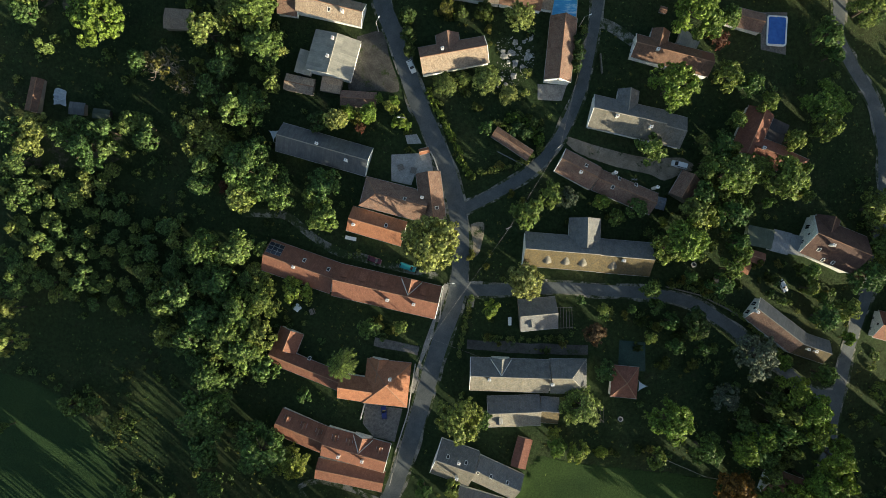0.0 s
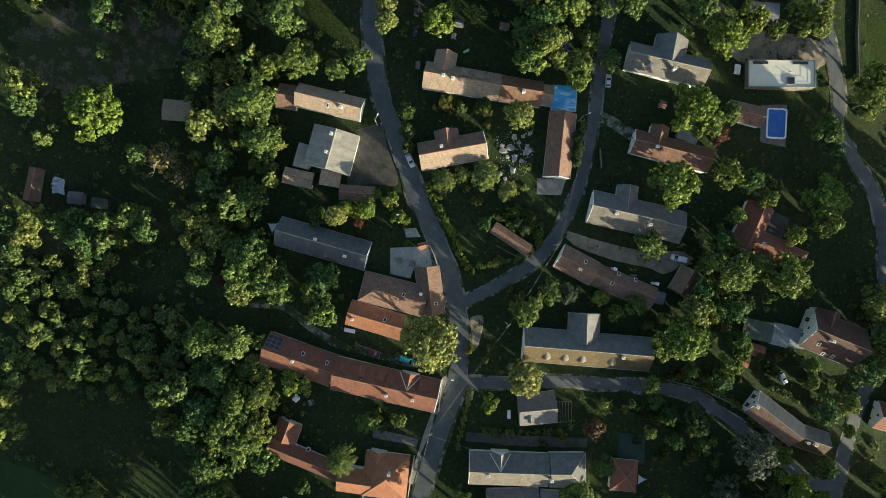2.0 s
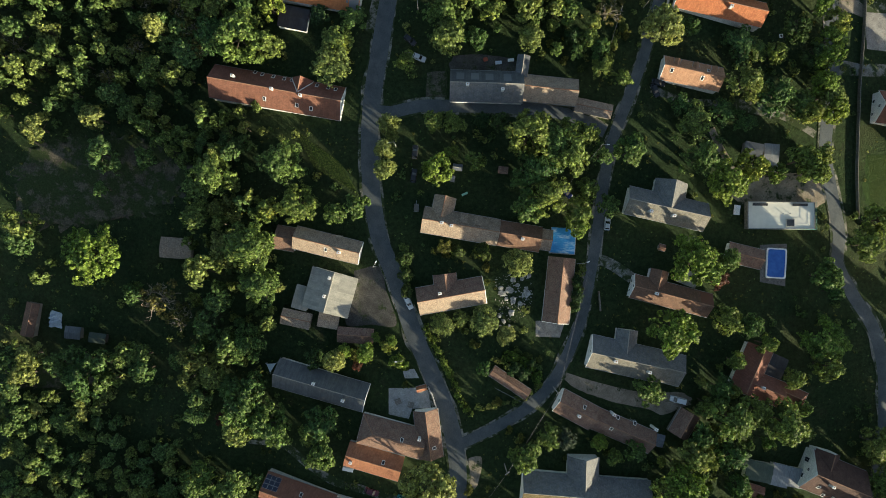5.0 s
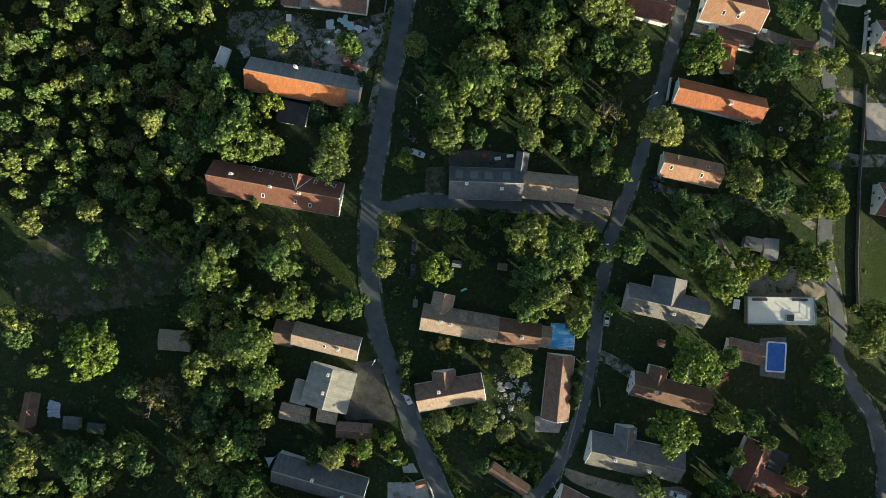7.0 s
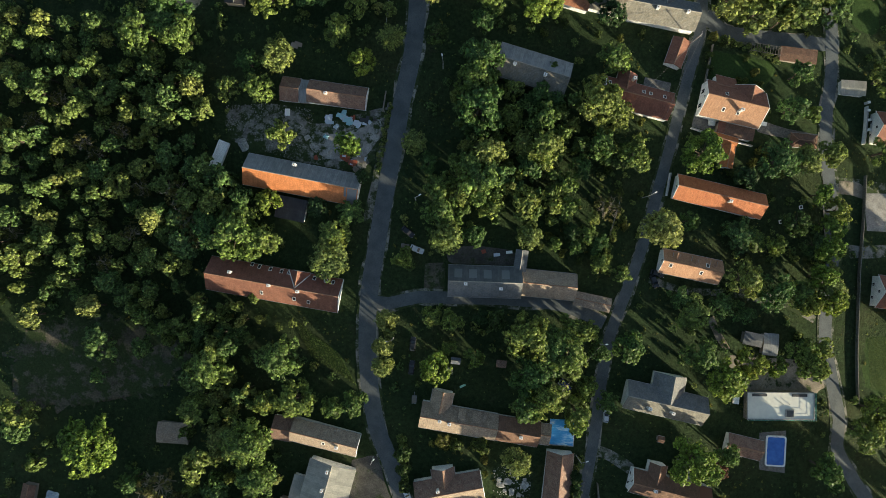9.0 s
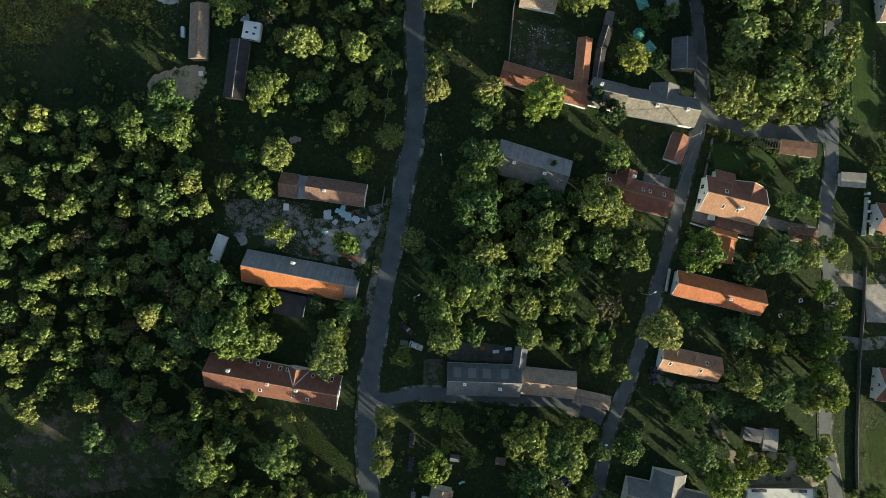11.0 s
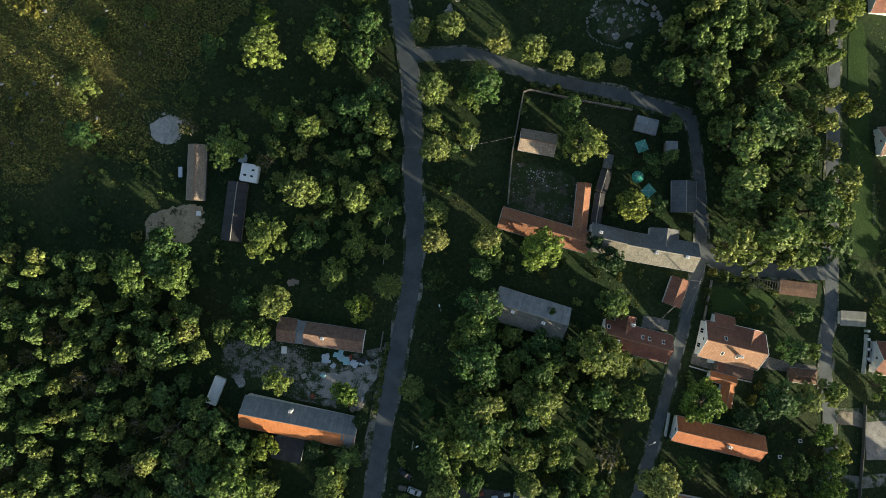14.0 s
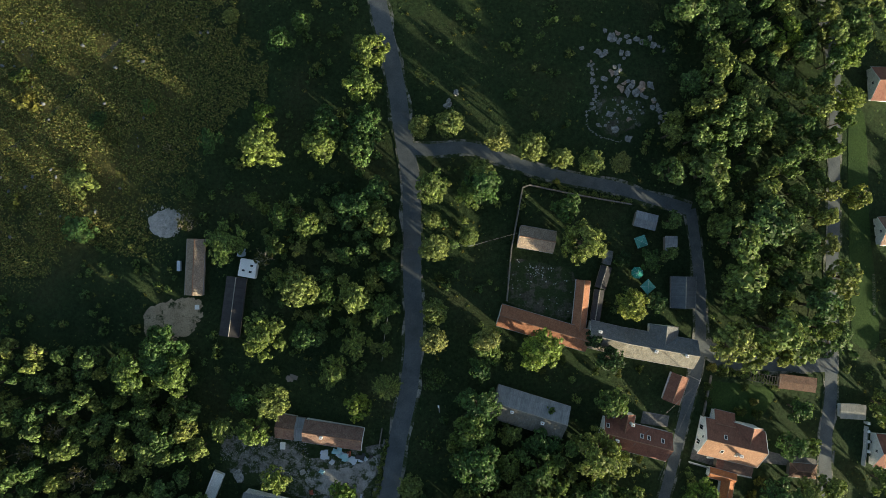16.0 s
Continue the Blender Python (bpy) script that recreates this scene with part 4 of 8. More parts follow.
h = house("shed", "flat felt roofed annex of the workshop", -44.6, 61.2, 5.0, 7.6, -15.4, 2.7, 4, 'felt', "plaster")
h = house("shed", "small shed with a weathered dark roof", -46.55, 54.5, 9.44, 5.17, -12.49, 2.4, 15, 'tan_tile', "old_wood")
h = house("shed", "small shed with a patched roof", -36.24, 54.07, 6.4, 4.79, -10.16, 2.4, 10, 'tan_tile', "old_wood")
h = house("shed", "shed with old clay tiles", -27.72, 49.46, 11.2, 4.91, -3.92, 2.4, 18, 'old_tile', "old_wood")
h = house("house", "white house with a tan tile roof and dormer wing", 1.95, 62.06, 20.64, 8.47, 10.28, 3.3, 38, 'old_tile', "plaster", other='tan_tile')
chimney(h, -3.15, 1.45)
gable_windows(h, 1)
wing(h, -0.91, 4.12, 5.54, 7.18, 86.94, 3.2, 38)
h = house("house", "long house with an old clay tile roof", 34.81, 63.8, 19.89, 8.29, 84.1, 3.3, 38, 'old_tile', "plaster")
gable_windows(h, -1)
h = house("shed", "small red roofed shed in the wood", -135.52, 53.44, 11.18, 4.42, 78.52, 2.4, 15, 'brown_tile', "old_wood")
h = house("barn", "old barn roof overgrown with ivy", 20.2, 35.15, 13.49, 3.69, -33.74, 2.5, 28, 'old_tile', "stone")
h = house("house", "old house with a grey brown tile roof and white gable", -36.09, 77.51, 21.02, 7.21, -13.85, 3.3, 38, 'tan_tile', "plaster")
chimney(h, 4.36, -1.23)
skylight(h, 0.07, -1.37)
antenna(h, 3.34, 3.58)
gable_windows(h, 1)
h = house("house", "low extension with a brown tile roof", -49.58, 79.7, 6.42, 7.56, -9.85, 2.5, 28, 'old_tile', "plaster")
h = house("shed", "shed with a weathered dark roof in the wood", -86.06, 76.74, 10.24, 6.67, -4.12, 2.4, 12, 'tan_tile', "old_wood")
h = house("house", "long house with a grey metal and orange roof", -42.8, 156.59, 35.43, 9.79, -10.99, 3.2, 34, 'metal', "plaster", other='bright_orange')
chimney(h, -2.51, 3.69)
roof_panel(h, 16.0, -2.5, 2.9, 5.4)
roof_panel(h, 13.9, -1.4, 0.7, 3.2)
# Terracotta paints the sunlit slope lighter than the red one in shade.
h = house("house", "long house with a red roof, skylights and white gable", -51.47, 124.56, 41.03, 10.41, -10.19, 3.8, 38, 'red_tile', "plaster", other='terracotta')
skylight(h, -7.72, 4.85)
skylight(h, -5.4, 4.53)
skylight(h, -1.91, 4.42)
skylight(h, 1.56, 4.32)
skylight(h, 3.87, 4.38)
skylight(h, 11.85, 4.02)
skylight(h, 15.41, 3.95)
skylight(h, 17.74, 3.83)
skylight(h, -2.99, -2.99)
skylight(h, 7.05, -3.12)
skylight(h, 11.49, -3.37)
chimney(h, -12.89, 1.64)
chimney(h, -0.55, -0.22)
chimney(h, 8.23, -0.55)
dormer(h, 7.08, 1)
gable_windows(h, 1)
h = house("garage", "dark garage with a metal roof", -46.58, 147.76, 9.18, 6.92, -11.75, 2.5, 6, 'dark_felt', "plaster")
h = house("house", "ruined outbuilding with old tiles", -46.72, 184.46, 5.83, 7.42, -7.76, 2.6, 28, 'old_tile', "plaster")
h = house("shed", "narrow shed with a grey metal roof", -42.49, 183.8, 2.75, 7.15, -5.25, 2.5, 10, 'metal', "old_wood")
h = house("house", "old cottage with a sagging brown tile roof", -32.05, 182.41, 18.19, 6.94, -8.41, 2.8, 32, 'old_tile', "plaster")
chimney(h, -3.13, -0.53)
gable_windows(h, 1)
h = house("house", "stone house with a patched grey slate roof", 12.7, 125.52, 22.16, 9.57, -1.79, 3.3, 38, 'dark_sheet', "plaster", other='grey_tile')
chimney(h, -5.85, -0.68)
chimney(h, 4.6, -1.83)
roof_panel(h, -3.66, 2.34)
roof_panel(h, 0.72, 2.3)
roof_panel(h, 6.11, 2.3)
roof_panel(h, -8.05, 2.38)
wing(h, 10.74, 6.68, 6.46, 3.88, 83.46, 3.3, 20)
h = house("barn", "old stone barn with a tan tile roof", 32.12, 124.52, 16.64, 8.22, -5.86, 2.8, 30, 'tan_tile', "stone")
h = house("barn", "low ruined barn with a tan roof", 45.56, 119.31, 11.36, 4.49, -12.22, 2.2, 15, 'tan_tile', "stone")
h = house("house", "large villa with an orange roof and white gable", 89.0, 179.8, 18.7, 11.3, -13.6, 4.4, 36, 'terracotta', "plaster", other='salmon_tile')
chimney(h, 1.5, -2.43)
skylight(h, -3.16, -2.93)
skylight(h, 1.4, -2.9)
skylight(h, -3.5, 1.65)
gable_windows(h, -1)
barge_boards(h, 1)
wing(h, 4.05, 2.8, 6.8, 9.1, 90, 4.2, 36)
wing(h, -3.2, 4.75, 6.4, 7.5, 0, 2.5, 36)
for side in (-1, 1):
    bm = bmesh.new()
    rod(bm, (4.05 + side * 4.6, 6.24, 4.12), (4.05, 6.24, 7.47), 0.11, sides=4)
    part("barge_board", bm, MAT["white"], h["thing"], "white gable board")
h = house("house", "flat roofed terrace annex in dark red tiles", 91.85, 171.6, 9.2, 4.0, -11.6, 2.8, 8, 'brown_tile', "plaster")
h = house("shed", "L-shaped shed with an orange tile roof", 86.94, 169.2, 8.5, 3.3, -15.5, 2.5, 28, 'bright_orange', "plaster")
wing(h, 2.44, -4.5, 7.5, 4.2, 95.5, 2.45, 28)
h = house("house", "long house with a red roof and white gable", 84.85, 151.44, 27.75, 7.83, -13.34, 3.4, 38, 'vivid_red', "plaster")
chimney(h, 2.34, -1.17)
gable_windows(h, -1)
h = house("house", "small house with a pinkish orange roof and dormers", 75.6, 130, 18.59, 7.5, -12.03, 3.3, 38, 'salmon_tile', "plaster")
small_dormer(h, -5.43, 1)
small_dormer(h, 0.32, 1)
small_dormer(h, 6.07, 1)
skylight(h, -6.71, -1)
skylight(h, 2.83, -1.34)
skylight(h, 4.25, 1.24)
gable_windows(h, -1)
h = house("house", "house with a grey slate roof and stone wing", 67.78, 88.63, 24.9, 8.75, -12.89, 3.3, 38, 'grey_tile', "plaster", other='sunlit_slate')
chimney(h, -5.5, -2.26)
chimney(h, 1.52, -2.07)
wing(h, -0.03, 4.43, 8.52, 9.87, 91.78, 3.3, 38)
h = house("house", "long white house with a pale tan tile roof", 4.89, 83.34, 23.52, 8.07, -9.93, 3.2, 38, 'tan_tile', "plaster")
chimney(h, -5.76, -0.25)
chimney(h, -2.8, -0.6)
wing(h, -6.15, 4.85, 6.51, 6.59, 87.76, 3.2, 38)
shed_dormer(h, 0.6, 1)
shed_dormer(h, 5.0, 1)
h = house("house", "long house end with a red-brown tile roof", 22.9, 80.2, 12.9, 7.78, -9.46, 3, 38, 'brown_tile', "plaster")
chimney(h, 0.6, -0.9)
h = house("shed", "small tan roofed link beside the blue pool cover", 31.0, 79.1, 3.6, 6.4, -9.0, 2.5, 26, 'tan_tile', "plaster")
h = house("shed", "small dark metal roofed shed", 96.24, 107.46, 5.96, 4.12, -11.74, 2.3, 6, 'dark_sheet', "old_wood")
h = house("shed", "shed with a blue-grey metal roof", 101.97, 105.76, 4.71, 6.97, -5.28, 2.3, 6, 'metal', "old_wood")
h = house("house", "white house with a red roof beyond the garden wall", 145.46, 121.15, 14.26, 10.44, -7.43, 4, 38, 'red_tile', "plaster")
gable_windows(h, -1)
h = house("house", "house with a dark red roof, white gable and skylights", 59.41, 181.3, 21.22, 8.71, -14.3, 3, 38, 'red_tile', "plaster")
skylight(h, -9.51, 2.22)
skylight(h, 0.95, 1.71)
skylight(h, 3.09, 1.69)
skylight(h, 7.39, 1.8)
chimney(h, -6.37, -1.15)
chimney(h, -3.09, 4.56)
gable_windows(h, -1)
wing(h, -4.43, 3.73, 6.2, 6.04, 93.27, 3, 38)
h = house("barn", "long barn with a patched grey slate roof", 27.31, 189.79, 22.67, 10.22, -17.16, 3.4, 26, 'metal', "stone", other='sunlit_slate')
chimney(h, -5.7, -1.02)
chimney(h, 3.91, -1.46)
h = house("house", "long house with a red roof round a courtyard", 31.66, 214.88, 28.05, 6.8, -16.41, 3, 30, 'orange_tile', "plaster")
h = house("house", "narrow courtyard wing with a red roof", 43.09, 221.64, 15.36, 4.3, 83.94, 3, 36, 'orange_tile', "plaster")
h = house("house", "old grey roofed house in a row", 50.56, 211.85, 10.95, 8.48, -13.01, 3.3, 38, 'grey_tile', "plaster", other='sunlit_slate')
chimney(h, -3, 1.62)
h = house("house", "long grey roofed house at the lane corner", 67.12, 208.46, 22.56, 8.83, -10.09, 3.2, 38, 'grey_tile', "plaster", other='sunlit_slate')
chimney(h, -2.09, -0.82)
chimney(h, 7.09, -0.46)
wing(h, 0.53, 4.31, 5.69, 8.74, 93.76, 3.2, 30)
h = house("shed", "narrow outbuilding with a grey roof", 50.27, 230.1, 7.01, 3.39, 73.29, 2.4, 14, 'dark_felt', "old_wood")
h = house("shed", "narrow outbuilding with a grey metal roof", 48.24, 221.56, 9.63, 3.05, 81.02, 2.4, 14, 'dark_felt', "old_wood")
h = house("shed", "small outhouse with a grey roof", 51.81, 236.14, 2.52, 4.47, -11.92, 2.2, 10, 'grey_tile', "old_wood")
h = house("house", "small stone house with an old tile roof", 29.81, 241.69, 11.23, 6.8, -10.1, 2.6, 28, 'tan_tile', "plaster")
h = house("shed", "shed with a pale metal roof", 63.95, 247.53, 6.9, 4.94, -13.65, 2.3, 8, 'metal', "old_wood")
h = house("shed", "shed with a flat grey roof", 71.91, 240.21, 3.81, 5.13, -1.21, 2.2, 3, 'metal', "old_wood")
h = house("shed", "dark grey roofed shed beside the lane", 75.34, 225.39, 9.81, 7.61, 88.82, 2.6, 28, 'dark_sheet', "old_wood")
h = house("garage", "garage with an orange-brown roof", 72.38, 196.02, 8.81, 5.58, 69.61, 2.5, 24, 'terracotta', "plaster")
h = house("shed", "long low shed with an old brown roof", -75.96, 233.14, 17.57, 5.68, 87.84, 2.5, 24, 'tan_tile', "old_wood")
h = house("shed", "dark shed covered with grey sheeting", -63.64, 220.87, 18.45, 6.26, 82.84, 2.4, 14, 'dark_felt', "old_wood")
h = house("carport", "carport with a flat red roof", 112.5, 196.71, 11.77, 4.61, -6.87, 2.5, 4, 'brown_tile', "old_wood")
h = house("garage", "small flat roofed garage", 131.66, 187.1, 8.13, 4.79, -3.73, 2.5, 3, 'felt', "plaster")
h = house("house", "white house beyond the garden wall", 148.07, 173.6, 18.21, 10.67, -6.31, 4, 38, 'red_tile', "plaster")
gable_windows(h, -1)
h = house("house", "white gabled house with a tile roof beyond the wood", 151.6, 245.2, 15.0, 9.4, 4.0, 3.6, 38, 'old_tile', "plaster")
gable_windows(h, -1)
h = house("house", "white house at the edge of the wood", 153.2, 294.3, 16.9, 11.4, -1.04, 3.6, 38, 'red_tile', "plaster")
gable_windows(h, -1)
h = house("hut", "small grey garden hut", 4.05, 101.31, 2.95, 2.1, -6.58, 1.9, 15, 'tarp', "old_wood")
h = house("hut", "small weathered garden hut", 17.93, 100.39, 3.03, 2.25, -6.49, 1.9, 12, 'old_tile', "old_wood")
h = house("shed", "small hipped shed with dark red tiles", 113.72, 169.52, 8.59, 4.52, -5.59, 2.3, 22, 'brown_tile', "old_wood", hip=1, hipl=1)
h = house("shed", "low lean-to with dark red tiles", 86.3, 173.1, 2.3, 3.6, -11.6, 2.4, 6, 'red_tile', "old_wood")
h = house("shed", "low shelter with faded grey sheeting", -121.96, 49.02, 5.2, 4.17, -6.16, 2, 8, 'dark_sheet', "old_wood")
h = house("greenhouse", "low greenhouse with a dark green cover", -114.02, 47.25, 5.59, 3.42, -7.66, 1.9, 12, 'green_felt', "dark")

# ---------------------------------------------------------------- trees
def leaf_cards(rng, places, outs, size, lean=0.9):
    """Three-cornered leaves at the places, facing roughly out."""
    n = len(places)
    d = outs + rng.normal(0, lean, (n, 3)) * 0.55
    d /= np.linalg.norm(d, axis=1)[:, None]
    side = np.cross(d, rng.normal(0, 1, (n, 3)))
    side /= np.linalg.norm(side, axis=1)[:, None]
    along = np.cross(d, side)
    s = size * rng.uniform(0.6, 1.35, (n, 1))
    q = np.stack([places - along * s, places + along * s * 0.9 + side * s * 0.75, places + along * s * 0.9 - side * s * 0.75 + d * s * 0.25], 1)
    return q.reshape(-1, 3)


ICO = ((-1, 1.618, 0), (1, 1.618, 0), (-1, -1.618, 0), (1, -1.618, 0), (0, -1, 1.618), (0, 1, 1.618), (0, -1, -1.618), (0, 1, -1.618), (1.618, 0, -1), (1.618, 0, 1), (-1.618, 0, -1), (-1.618, 0, 1))
ICO_FACES = ((0, 11, 5), (0, 5, 1), (0, 1, 7), (0, 7, 10), (0, 10, 11), (1, 5, 9), (5, 11, 4), (11, 10, 2), (10, 7, 6), (7, 1, 8), (3, 9, 4), (3, 4, 2), (3, 2, 6), (3, 6, 8), (3, 8, 9), (4, 9, 5), (2, 4, 11), (6, 2, 10), (8, 6, 7), (9, 8, 1))


def unit(v):
    return v / np.maximum(1e-6, np.linalg.norm(v, axis=-1, keepdims=True))


def crown_mesh(name, seed, material, boughs=14, sprays=8, leaves=24, leaf=0.06, spread=0.62, lump=(0.3, 0.44), flat=0.85, spray=0.42, core=0.62):
    """A crown of boughs; each bough is a ball of sprays, each spray a small dome of leaves, with dark gaps between."""
    rng = np.random.default_rng(seed)
    pts, cores = [], []
    for k in range(boughs):
        az = 2.399963 * k + rng.uniform(-0.5, 0.5)
        up = rng.uniform(-0.4, 1.0)
        rad = spread * math.sqrt(max(0.05, 1 - max(0, up) ** 2 * 0.85)) * rng.uniform(0.7, 1.2)
        if up > 0.3:
            rad *= rng.uniform(0.15, 1.05)
        c = np.array([rad * math.cos(az), rad * math.sin(az), up * 0.62 * flat])
        r = rng.uniform(*lump)
        ways = unit(unit(rng.normal(0, 1, (sprays, 3))) + 0.55 * unit(c) + np.array([0, 0, 0.45]))
        for d in ways:
            at = c + d * r * rng.uniform(0.72, 1.18) * np.array([1, 1, 0.9])
            size = r * spray * rng.uniform(0.65, 1.3)
            e = unit(rng.normal(0, 1, (leaves, 3)) * 0.75 + d * 0.75 + np.array([0, 0, 0.25]))
            pts.append(leaf_cards(rng, at + e * size * rng.uniform(0.6, 1.08, (leaves, 1)) * np.array([1, 1, 0.8]), e, leaf, 0.6))
        cores.append((c, r * core))
    q = np.concatenate(pts)
    verts = [tuple(v) for v in q]
    faces = [tuple(range(3 * i, 3 * i + 3)) for i in range(len(q) // 3)]
    if core:
        ico = unit(np.array(ICO))
        for c, r in cores:
            a = len(verts)
            verts += [tuple(c + p * r * rng.uniform(0.8, 1.1)) for p in ico]
            faces += [tuple(a + i for i in f) for f in ICO_FACES]
    return mesh(name, verts, faces, material)


def trunk_mesh(name, seed, material, height=1.3, limbs=6, reach=0.5, twigs=0):
    rng = random.Random(seed)
    bm = bmesh.new()
    rod(bm, (0, 0, -0.15), (0, 0, height * 0.6), 0.075, 0.055, 8)
    rod(bm, (0, 0, height * 0.6), (0.03, 0.02, height), 0.055, 0.03, 7)
    for k in range(limbs):
        a = 2.4 * k + rng.uniform(-0.4, 0.4)
        z = height * rng.uniform(0.45, 0.95)
        end = Vector((math.cos(a) * reach * rng.uniform(0.7, 1.3), math.sin(a) * reach * rng.uniform(0.7, 1.3), z + rng.uniform(0.25, 0.6)))
        if not twigs:
            rod(bm, (0, 0, z), end, 0.032, 0.012, 5)
        knee = Vector((0, 0, z)).lerp(end, 0.55) + Vector((rng.uniform(-0.12, 0.12), rng.uniform(-0.12, 0.12), 0.08))
        if twigs:
            rod(bm, (0, 0, z), knee, 0.03, 0.019, 5)
            rod(bm, knee, end, 0.019, 0.009, 5)
        for j in range(twigs):
            p = knee.lerp(end, rng.uniform(0.0, 1.0))
            bend = p + Vector((rng.uniform(-0.2, 0.2), rng.uniform(-0.2, 0.2), rng.uniform(0.02, 0.16)))
            tip = bend + Vector((rng.uniform(-0.2, 0.2), rng.uniform(-0.2, 0.2), rng.uniform(0.02, 0.16)))
            rod(bm, p, bend, 0.009, 0.006, 4)
            rod(bm, bend, tip, 0.006, 0.003, 3)
    me = bpy.data.meshes.new(name)
    bm.to_mesh(me)
    bm.free()
    me.materials.append(material)
    return me


def template(kind, seed, label, trunk, crown, lift=1.3):
    t = new("tree" if kind != "shrub" else "shrub")
    t.empty_display_size = 0.3
    tagged(t, label, "tree" if kind != "shrub" else "shrub")
    under("trunk", trunk, t)
    under("crown", crown, t, pose(0, 0, lift))
    return t


def frond_mesh(name, seed, material):
    """A loose crown of rosettes of long compound leaves."""
    rng = random.Random(seed)
    verts, faces = [], []
    for c in range(15):
        az, rad, high = 2.4 * c, 0.62 * math.sqrt(c / 15), rng.uniform(0.1, 0.5)
        centre = Vector((rad * math.cos(az), rad * math.sin(az), 0.75 - 0.75 * rad + high * 0.5))
        for k in range(11):
            a, up = 2.4 * k + rng.uniform(-0.6, 0.6), rng.uniform(-0.05, 0.75)
            way = Vector((math.cos(a), math.sin(a), 0))
            side = Vector((-way.y, way.x, 0))
            length = rng.uniform(0.24, 0.46)
            for j in range(6):
                s = j / 6
                p = centre + way * length * s + Vector((0, 0, length * (up * s - 0.6 * s * s)))
                q = centre + way * length * (s + 0.2) + Vector((0, 0, length * (up * s - 0.6 * s * s) - 0.03))
                for sign in (-1, 1):
                    n = len(verts)
                    verts += [p, q + side * sign * 0.10, q + side * sign * 0.025, p + way * 0.03]
                    faces.append((n, n + 1, n + 2, n + 3))
    return mesh(name, verts, faces, material)


def conifer_mesh(name, seed, material):
    """Tiers of long feathery branches round a stem."""
    rng = random.Random(seed)
    verts, faces = [], []
    for k in range(46):
        s0 = k / 46
        a, z = 2.399963 * k + rng.uniform(-0.3, 0.3), -0.5 + 2.1 * s0
        way = Vector((math.cos(a), math.sin(a), 0))
        side = Vector((-way.y, way.x, 0))
        length = (1.05 - 0.9 * s0) * rng.uniform(0.8, 1.15)
        for j in range(9):
            s = j / 9
            p = way * length * s + Vector((0, 0, z - 0.28 * s * s))
            for sign in (-1, 1):
                tip = p + way * length * 0.2 + side * sign * rng.uniform(0.12, 0.24) * (1.15 - s) - Vector((0, 0, 0.07))
                n = len(verts)
                verts += [p, tip, p + way * length * 0.12]
                faces.append((n, n + 1, n + 2))
    return mesh(name, verts, faces, material)


TEMPLATES = {}


